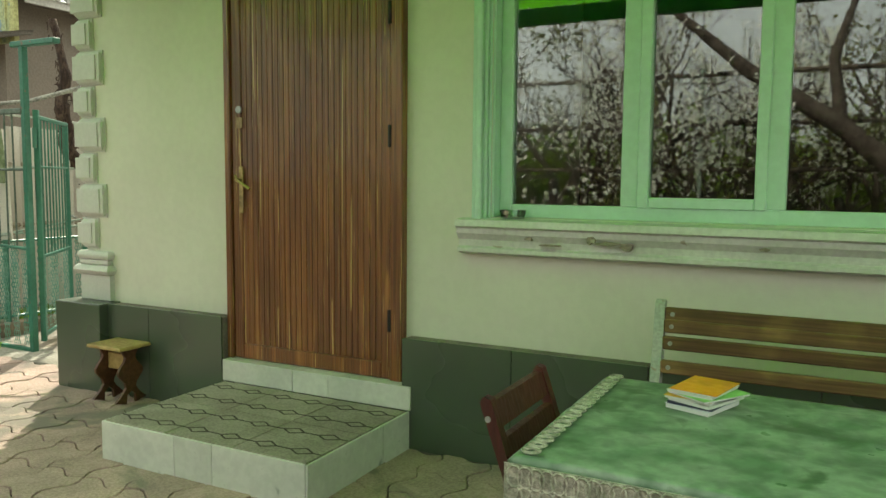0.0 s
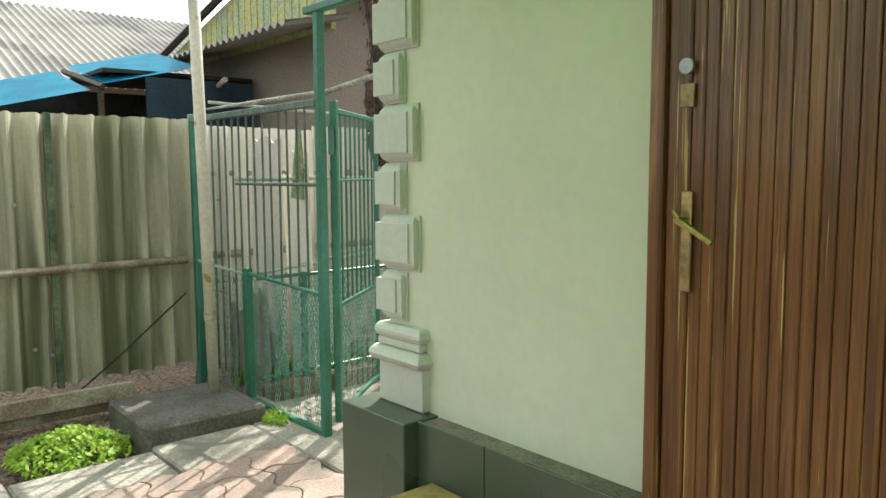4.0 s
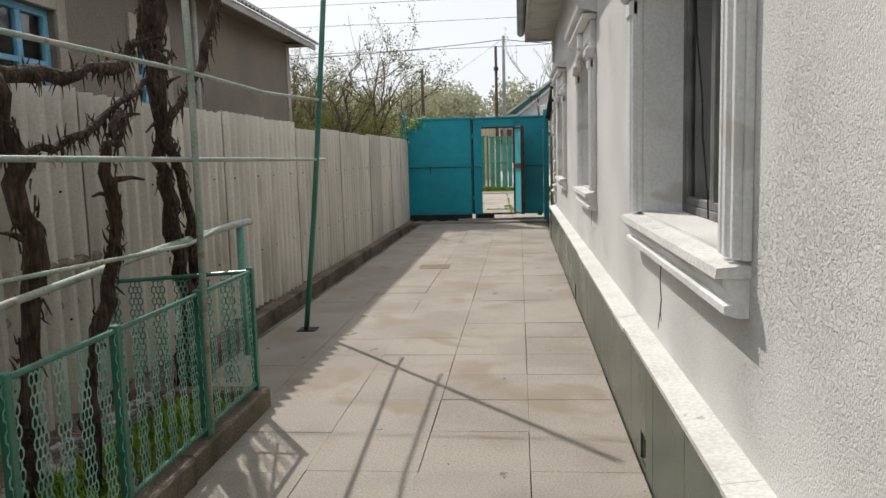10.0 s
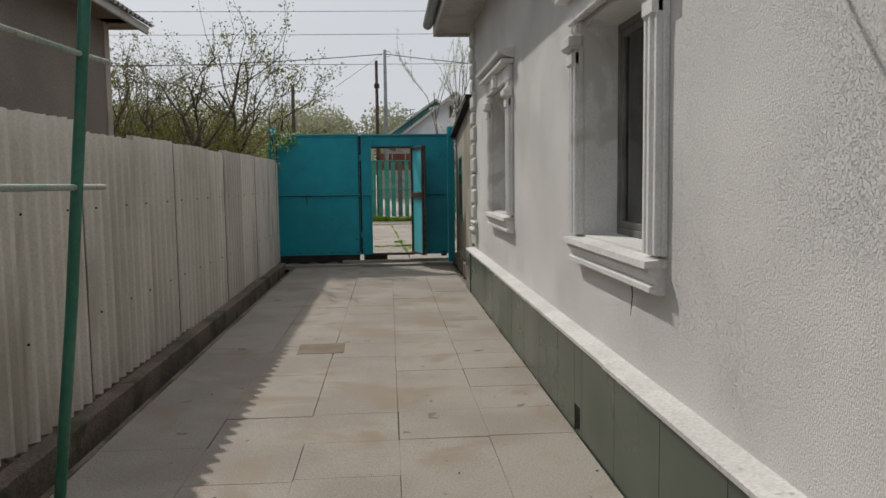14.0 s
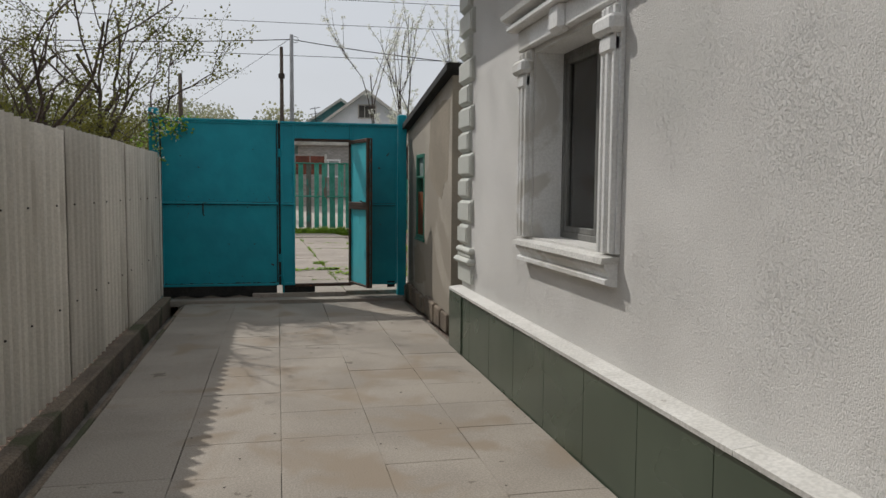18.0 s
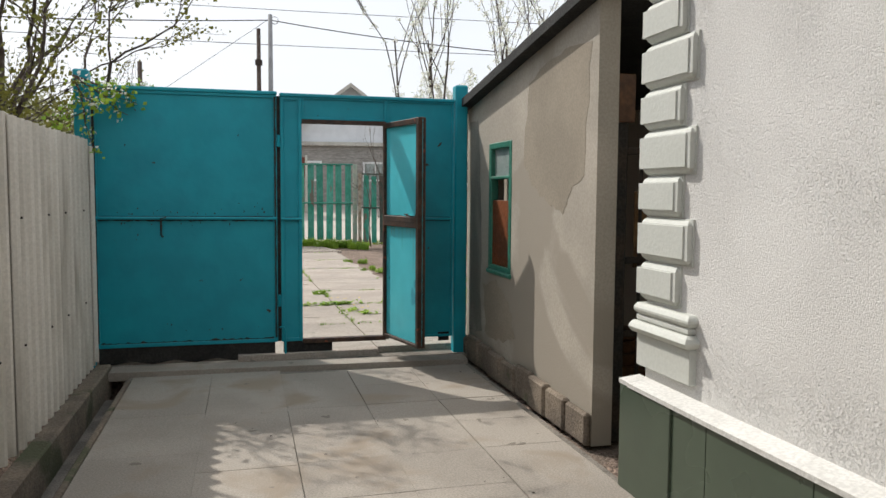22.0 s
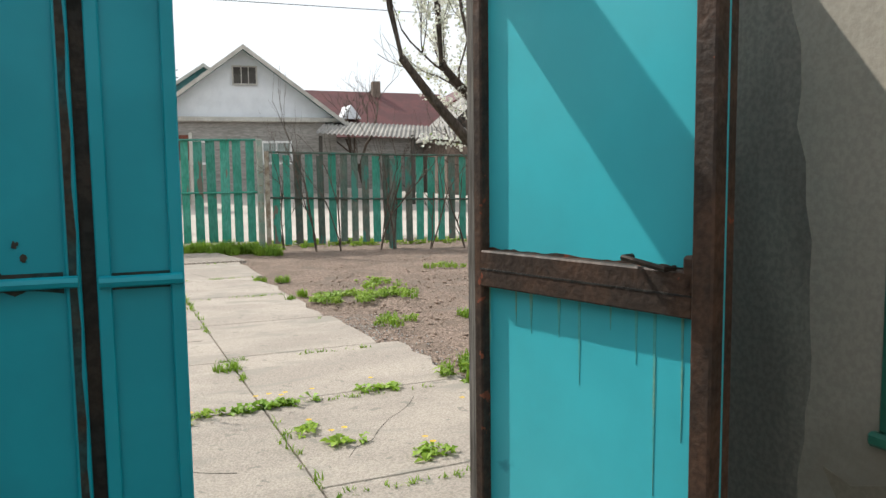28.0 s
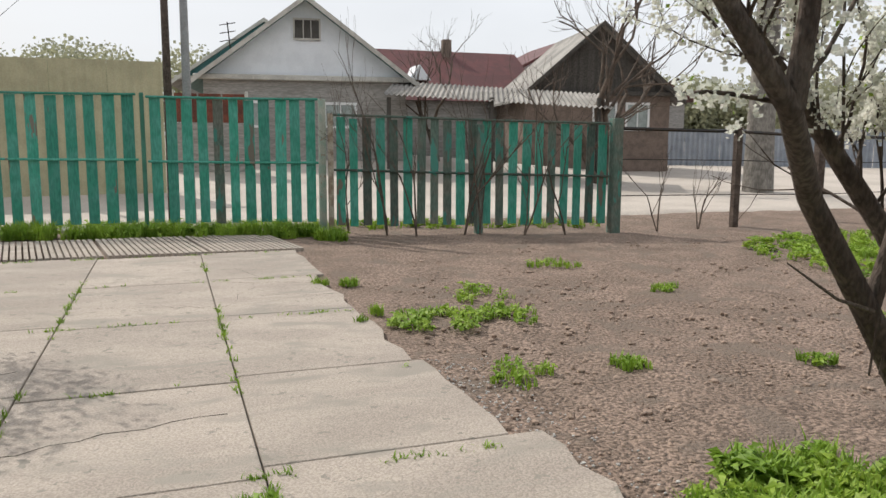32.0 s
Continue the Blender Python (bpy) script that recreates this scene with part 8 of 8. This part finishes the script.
gable_house("teal_gable_house", (-1.42, 52.2), (5.18, 51.6), 6.32, 4.02, 6.0, ("tealclad", "greywall", "slateroof", "fasc"), "house behind with a teal boarded gable", [])
bg = thing("brown_yard_gate", (-1.5, 40.5, 0.5), "rust-brown sheet gate with a grey lower part", "gate")
for k in range(3):
    part("upper_panel", bx((-1.55 + 0.62 * k, 40.5, 1.95), (-0.97 + 0.62 * k, 40.54, 2.72), 0.006), M["rustsheet"], bg)
    part("lower_panel", bx((-1.55 + 0.62 * k, 40.5, 0.2), (-0.97 + 0.62 * k, 40.54, 1.94), 0.006), M["greywall"], bg)
for x in (-1.60, 0.32):
    part("gate_post", bx((x - 0.04, 40.46, 0.0), (x + 0.04, 40.58, 2.8), 0.008), M["fasc"], bg)
rr_ = thing("long_red_roof", (9, 56, 3), "long dark red metal roof with a small dormer", "house")
t = B()
prism(t, [(50.0, 3.2), (54.0, 5.7), (58.0, 3.2)], "x", 4.4, 14.0)
part("roof", t, M["redroof"], rr_)
part("wall", bx((4.8, 50.4, -0.3), (13.6, 57.6, 3.25)), M["greywall"], rr_)
t = B()
prism(t, [(7.8, 4.1), (8.8, 4.1), (8.3, 4.75)], "y", 50.9, 52.5)
part("dormer", t, M["whiteside"], rr_)
part("chimney", bx((10.2, 53.5, 5.2), (10.6, 53.9, 6.2), 0.02), M["brick"], rr_)
cp = thing("carport", (7, 40, 0), "open carport with a corrugated cement roof", "carport")
part("roof", wave_roof((4.2, 40.6, 2.82), (0.93, -0.36, -0.06), (0.36, 0.93, 0.20), 6.6, 3.0, 0.15, 0.03, 0.01, 5), M["slateroof"], cp)
for x, y in ((4.4, 40.8), (7.2, 39.7), (10.1, 38.6)):
    part("post", bx((x - 0.05, y - 0.05, -0.1), (x + 0.05, y + 0.05, 2.75)), M["darkgable"], cp)
yf = thing("yellow_sheet_fence", (-6, 37.5, 0), "tall dull yellow profiled sheet fence", "fence", kind="structure")
for k in range(8):
    part("sheet", corrugated((-11.0 + 1.16 * k, 36.75 + 0.09 * k, 0), (1, 0.08, 0), 1.15, -0.1, 3.16 + 0.01 * k, 0.19, 0.018, 0.004, 6, seed=k), M["yellowsheet"], yf)
bf2 = thing("blue_sheet_fence", (23, 49, 0.5), "blue-grey profiled sheet fence across the road", "fence", kind="structure")
for k in range(12):
    part("sheet", corrugated((18.6 + 1.3 * k, 52.0 - 0.95 * k, 0), (1.3, -0.95, 0), 1.6, 0.40, 2.12, 0.22, 0.03, 0.004, 6, seed=k), M["bluesheet"], bf2)
solo("far_ground_rise", prism(B(), [(49.0, -0.2), (49.2, 0.30), (58, 0.85), (140, 2.0), (140, -0.2)], "x", -120, 160), M["road"], "dusty ground rising beyond the road", "ground", kind="structure")
# big pale trunk and poles
big = thing("roadside_poplar", (14.3, 36.8, 0), "thick pale poplar trunk at the roadside", "tree")
bm, tips = B(), []
pipe(bm, [(14.33, 36.8, -0.1), (14.3, 36.8, 2), (14.35, 36.8, 5.5), (14.5, 36.9, 9)], [0.44, 0.38, 0.33, 0.22], 12, False)
rn = random.Random(5)
for _ in range(14):
    z = rn.uniform(2.5, 8.5)
    grow(bm, V(14.35, 36.8, z), V(rn.gauss(0, 1), rn.gauss(0, 1), 0.7).normalized(), 0.07, 1.6, 3, rn, tips, 0.6, 0.1, 5)
M["palebark"] = mat("pale grey bark", (0.27, 0.25, 0.22), (0.18, 0.165, 0.145), 0.95, 5, 30, 0.5, 0.3, fine_stretch=(1, 1, 0.3))
part("trunk", bm, M["palebark"], big, smooth=True)
out = ([], [])
tufts(out, tips, rn, 0.05, 1, 0.1, 0.5)
part("crown", out, M["budleaf"], big)
M["poleconc"] = mat("grey concrete pole", (0.33, 0.33, 0.33), (0.27, 0.27, 0.27), 0.9, 3, 30, 0.2, 0.15)
for k, (x, y, h, r, mt) in enumerate(((-1.20, 33.2, 6.3, 0.075, "poleconc"), (-1.52, 33.2, 5.9, 0.07, "bark"), (-5.2, 38.0, 5.6, 0.09, "bark"))):
    up = thing("utility_pole", (x, y, 0), ["grey concrete utility pole carrying wires", "dark timber utility pole", "dark timber utility pole"][k], "pole", group="utility poles")
    part("shaft", pipe(B(), [(x, y, -0.1), (x, y, h)], [r * 1.2, r * 0.8], 10), M[mt], up, smooth=True)
    if k == 0:
        t = B()
        pipe(t, [(x + 0.12 + 0.10 * math.cos(a), y, h - 0.15 + 0.10 * math.sin(a)) for a in [6.283 * q / 12 for q in range(13)]], 0.008, 4, False)
        part("cable_coil", t, M["darkiron"], up)
    if k == 1:
        part("clamp", pipe(B(), [(x, y, h - 1.0), (x, y, h - 0.85)], 0.10, 8), M["darkiron"], up)


def wire(p, q, sag, name="wire"):
    a, b = V(*p), V(*q)
    return [a.lerp(b, k / 12) - V(0, 0, sag * 4 * (k / 12) * (1 - k / 12)) for k in range(13)]


for k, (p, q, s, r) in enumerate((((-1.2, 33.2, 6.15), (-18, 31, 5.6), 0.3, 0.014), ((-1.2, 33.2, 6.15), (11, 30, 5.0), 0.25, 0.014), ((-1.2, 33.2, 6.2), (-9.0, 46.0, 3.0), 0.0, 0.008), ((-40, 44, 7.6), (40, 40, 7.4), 0.4, 0.012), ((-40, 46, 9.4), (40, 42, 9.2), 0.4, 0.012), ((-40, 46, 10.6), (40, 42, 10.3), 0.4, 0.012), ((-40, 47, 12.2), (40, 43, 12.0), 0.4, 0.012))):
    solo("overhead_wire", pipe(B(), wire(p, q, s), r, 4, False), M["rubber"], "thin dark overhead wire", "wire", group="overhead wires")
for k, (x, y) in enumerate(((-40, 45.5), (40, 41.5))):
    up = thing("utility_pole", (x, y, 0), "tall timber utility pole with crossarms", "pole", group="utility poles")
    part("shaft", pipe(B(), [(x, y, -0.1), (x, y, 12.6)], [0.16, 0.1], 8), M["bark"], up)
    for z in (7.5, 9.3, 10.45, 12.1):
        part("crossarm", bx((x - 0.06, y - 2.2, z - 0.08), (x + 0.06, y + 2.2, z + 0.08)), M["bark"], up)
# antenna on the white gabled house
t = B()
pipe(t, [(0.16, 44.2, 3.9), (0.05, 44.2, 5.15)], 0.02, 5)
for z in (4.6, 4.85, 5.1):
    pipe(t, [(-0.19, 44.2, z - 0.06), (0.30, 44.2, z + 0.04)], 0.014, 4)
solo("aerial", t, M["darkiron"], "small television aerial on the roof edge", "aerial")

# ---- trees over the fence ----
tree("bare_fruit_tree", (-6.3, 20.8, -0.1), [((0.25, 0.1, 1), 0.11, 1.7), ((-0.3, 0.2, 1), 0.09, 1.6), ((0.6, -0.1, 0.9), 0.08, 1.7)], "budding bare fruit tree behind the fence", 31, 5, "budleaf", 0.022, 1, 0.03, 0.7, up=0.10)
tree("bare_fruit_tree", (-4.6, 22.8, -0.1), [((0.35, 0, 1), 0.09, 1.6), ((-0.2, -0.2, 1), 0.08, 1.5)], "budding bare fruit tree by the gate", 32, 5, "budleaf", 0.022, 1, 0.03, 0.8, up=0.10)
tree("bare_fruit_tree", (-7.6, 24.5, -0.1), [((0.1, 0, 1), 0.10, 1.9), ((0.4, 0.2, 1), 0.08, 1.8)], "bare tree further behind the fence", 33, 5, "budleaf", 0.022, 1, 0.03, 0.5, up=0.10)


def bush(name, c, r, h, n, label, seed, leaf="budleaf", size=0.024):
    rn = random.Random(seed)
    ob = thing(name, (c[0], c[1], -0.1), label, "bush")
    bm, tips = B(), []
    for _ in range(7):
        grow(bm, V(c[0] + rn.gauss(0, r * 0.3), c[1] + rn.gauss(0, r * 0.3), -0.1), V(rn.gauss(0, 0.4), rn.gauss(0, 0.4), 1).normalized(), 0.03, h * 0.42, 4, rn, tips, 0.6, 0.08, 4)
    part("stems", bm, M["twig"], ob)
    if c[1] > 0:
        tips = [q for q in tips if q[0].x < -3.55 or q[0].y > 18.2]
    out = ([], [])
    tufts(out, tips, rn, size, n, 0.09, 0.95)
    part("leaves", out, M[leaf], ob)


bush("leafy_bush", (-5.3, 20.3), 1.0, 2.6, 8, "yellow-green leafing bush behind the fence", 41)
bush("leafy_bush", (-4.3, 20.0), 0.8, 2.2, 8, "yellow-green leafing bush beside the gate", 42)
bush("leafy_bush", (-6.8, 22.5), 1.2, 3.0, 8, "dense leafing bush behind the fence", 43)
bush("leafy_bush", (-8.6, 21.5), 1.2, 3.2, 8, "dense leafing bush behind the neighbour house", 44)
bush("leafy_bush", (-5.0, 24.5), 1.2, 2.9, 8, "dense leafing bush further off", 45)
# old fruit tree whose limbs hang over the fence beside the gate
tree("old_fruit_tree", (-4.5, 18.6, -0.1), [((0.45, -0.25, 1), 0.10, 1.7), ((-0.3, -0.3, 1), 0.10, 1.7), ((0.1, 0.3, 1), 0.08, 1.8), ((0.5, 0.2, 0.9), 0.07, 1.5)], "old tangled fruit tree with budding leaves hanging over the fence", 35, 5, "budleaf", 0.022, 5, 0.06, 0.9, up=0.05, spread=0.75)
tree("old_fruit_tree", (-5.6, 16.2, -0.1), [((0.4, 0.1, 1), 0.09, 1.7), ((-0.3, 0.3, 1), 0.09, 1.7), ((0.2, -0.3, 1), 0.07, 1.6)], "bare branching fruit tree between the neighbour house and the fence", 36, 5, "budleaf", 0.022, 3, 0.06, 0.8, up=0.08, spread=0.7)
bush("leafy_bush", (-4.7, 18.6), 0.6, 2.5, 8, "dense yellow-green bush against the fence by the gate", 46)
bush("leafy_bush", (-5.0, 17.0), 0.6, 2.3, 8, "dense yellow-green bush behind the fence", 47)
# blossoming sprig by the gate post
sg = thing("blossom_sprig", (-3.22, 17.62, 2.30), "blossoming twig reaching over the gate post", "branch")
bm, tips = B(), []
rn = random.Random(9)
for d in ((0.6, -0.3, -0.6), (0.35, -0.35, -0.9), (0.8, -0.3, -0.2), (0.15, -0.2, -1.0)):
    grow(bm, V(-3.22, 17.62, 2.30), Vector(d).normalized(), 0.008, 0.40, 1, rn, tips, 0.6, 0.03, 4)
part("twig", bm, M["bark"], sg)
out = ([], [])
tufts(out, tips, rn, 0.022, 6, 0.04, 0.9)
part("leaves", out, M["leaf"], sg)
out = ([], [])
tufts(out, tips[::2], rn, 0.016, 6, 0.03, 0.9)
part("blossom", out, M["petal"], sg)
tree("bare_street_tree", (10.25, 38.5, 0), [((0, 0, 1), 0.17, 2.6), ((0.35, 0, 1), 0.12, 2.3), ((-0.4, 0.1, 1), 0.11, 2.3)], "bare street tree across the road", 52, 5, None, bark="twig", up=0.08, n=5)
tree("bare_street_tree", (6.8, 43.0, 0), [((0, 0, 1), 0.12, 2.0)], "bare tree behind the carport", 53, 5, None, bark="twig", up=0.08, n=5)
at_ = thing("garden_arbour", (3, -5.4, 0), "pipe arbour with bare vines south of the porch", "trellis")
for x in (0.2, 2.9, 5.6):
    part("upright", pipe(B(), [(x, -5.4, -0.1), (x, -5.4, 2.6)], 0.025, 8), M["palegreen"], at_)
for z in (0.9, 1.45, 1.95, 2.5):
    part("rail", pipe(B(), [(-1.5, -5.4, z), (7.5, -5.4, z + 0.04)], 0.028, 6), M["twig"], at_)
for k in range(7):
    tree("blossoming_shrub_tree", (-0.6 + 1.3 * k, -5.9 - 0.5 * (k % 2), -0.1), [((0.2, 0, 1), 0.09, 1.5), ((-0.35, 0.1, 1), 0.07, 1.4), ((0.1, 0.3, 1), 0.06, 1.3), ((0.5, 0.1, 0.8), 0.05, 1.3)], "densely branched blossoming garden tree south of the porch", 180 + k, 5, ("petal", "budleaf", "petal")[k % 3], 0.03, 3, 0.09, 0.5, bark="twig", n=4, up=0.06, spread=0.8)
for k in range(6):
    bush("garden_bush", (-1.0 + 1.7 * k, -7.6), 0.9, 1.9, 4, "dense dark green garden bush", 190 + k, "leaf", 0.045)
for k in range(9):
    tree("arbour_vine", (-0.8 + 0.95 * k, -5.5 - 0.25 * (k % 3), -0.1), [((0.2, 0, 1), 0.045, 1.15), ((-0.3, 0, 1), 0.03, 1.0)], "bare tangled vine on the arbour", 80 + k, 4, "petal" if k % 2 else "budleaf", 0.025, 1, 0.05, 0.35, bark="twig", category="vine", n=4, up=0.10)
# trees and hedge south of the porch, mirrored in its window
lt = thing("leaning_tree", (5.9, -5.0, -0.1), "old leaning fruit tree trunk south of the porch", "tree")
part("trunk", pipe(B(), [(5.9, -5.0, -0.1), (5.2, -5.0, 1.1), (4.3, -5.0, 1.9), (3.4, -5.0, 2.5), (2.6, -5.0, 3.2)], [0.14, 0.12, 0.10, 0.075, 0.04], 10, False), M["bark"], lt, smooth=True)
part("limb", pipe(B(), [(4.3, -5.0, 1.9), (4.2, -5.1, 2.6), (4.5, -5.1, 3.6)], [0.07, 0.05, 0.02], 8, False), M["bark"], lt, smooth=True)
part("limb", pipe(B(), [(5.2, -5.0, 1.1), (5.9, -5.1, 2.0), (6.2, -5.1, 3.4)], [0.08, 0.06, 0.02], 8, False), M["bark"], lt, smooth=True)
tree("garden_tree", (2.2, -8.0, -0.1), [((0.1, 0, 1), 0.13, 1.7), ((-0.4, 0, 1), 0.09, 1.6)], "budding garden tree south of the porch", 61, 5, "petal", 0.03, 1, 0.05, 0.5)
tree("garden_tree", (5.4, -9.0, -0.1), [((0.1, 0, 1), 0.13, 1.8), ((0.4, 0, 1), 0.09, 1.7)], "budding garden tree south of the porch", 62, 5, "budleaf", 0.035, 1, 0.05, 0.6)
tree("garden_tree", (0.0, -10.5, -0.1), [((0.1, 0, 1), 0.12, 1.8)], "budding garden tree south of the porch", 63, 5, "budleaf", 0.035, 1, 0.05, 0.6)
for k in range(5):
    bush("garden_bush", (-1.5 + 2.1 * k, -11.5 + 0.5 * (k % 2)), 1.2, 2.4, 3, "leafing garden bush south of the porch", 70 + k, "leaf", 0.05)
# far woods; their haze is only in the leaf colour
wd = ([], [])
rn = random.Random(15)
for k in range(150):
    a = radians(rn.uniform(-30, 58))
    r = rn.uniform(108, 150)
    cx, cy = r * math.sin(a) - 1, 10 + r * math.cos(a)
    h, w = rn.uniform(0.86, 1.08) * (13.0 - 4.0 * min(1.0, max(0.0, (a - 0.01) / 0.06))), rn.uniform(5, 9)
    for _ in range(1700):
        # leaves fill an egg-shaped crown, thinner towards its outside
        d = V(rn.gauss(0, 1), rn.gauss(0, 1), rn.gauss(0, 1)).normalized() * rn.random() ** 0.45
        lump = 1.0 + 0.22 * noise.noise(d * 2.3 + V(k, 0, 0))
        c = V(cx + d.x * w * 0.75 * lump, cy + d.y * w * 0.6, 1.0 + h * 0.5 + d.z * h * 0.52 * lump)
        n = V(rn.gauss(0, 1), rn.gauss(0, 1), rn.gauss(0, 1)).normalized()
        b = n.orthogonal().normalized() * rn.uniform(0.10, 0.30)
        e = n.cross(b)
        q = len(wd[0])
        wd[0].extend([tuple(c - b), tuple(c + e), tuple(c + b), tuple(c - e)])
        wd[1].append((q, q + 1, q + 2, q + 3))
solo("far_woods", wd, M["wood_far"], "spring woods on the skyline, haze put into their colour", "woods", kind="stuff")
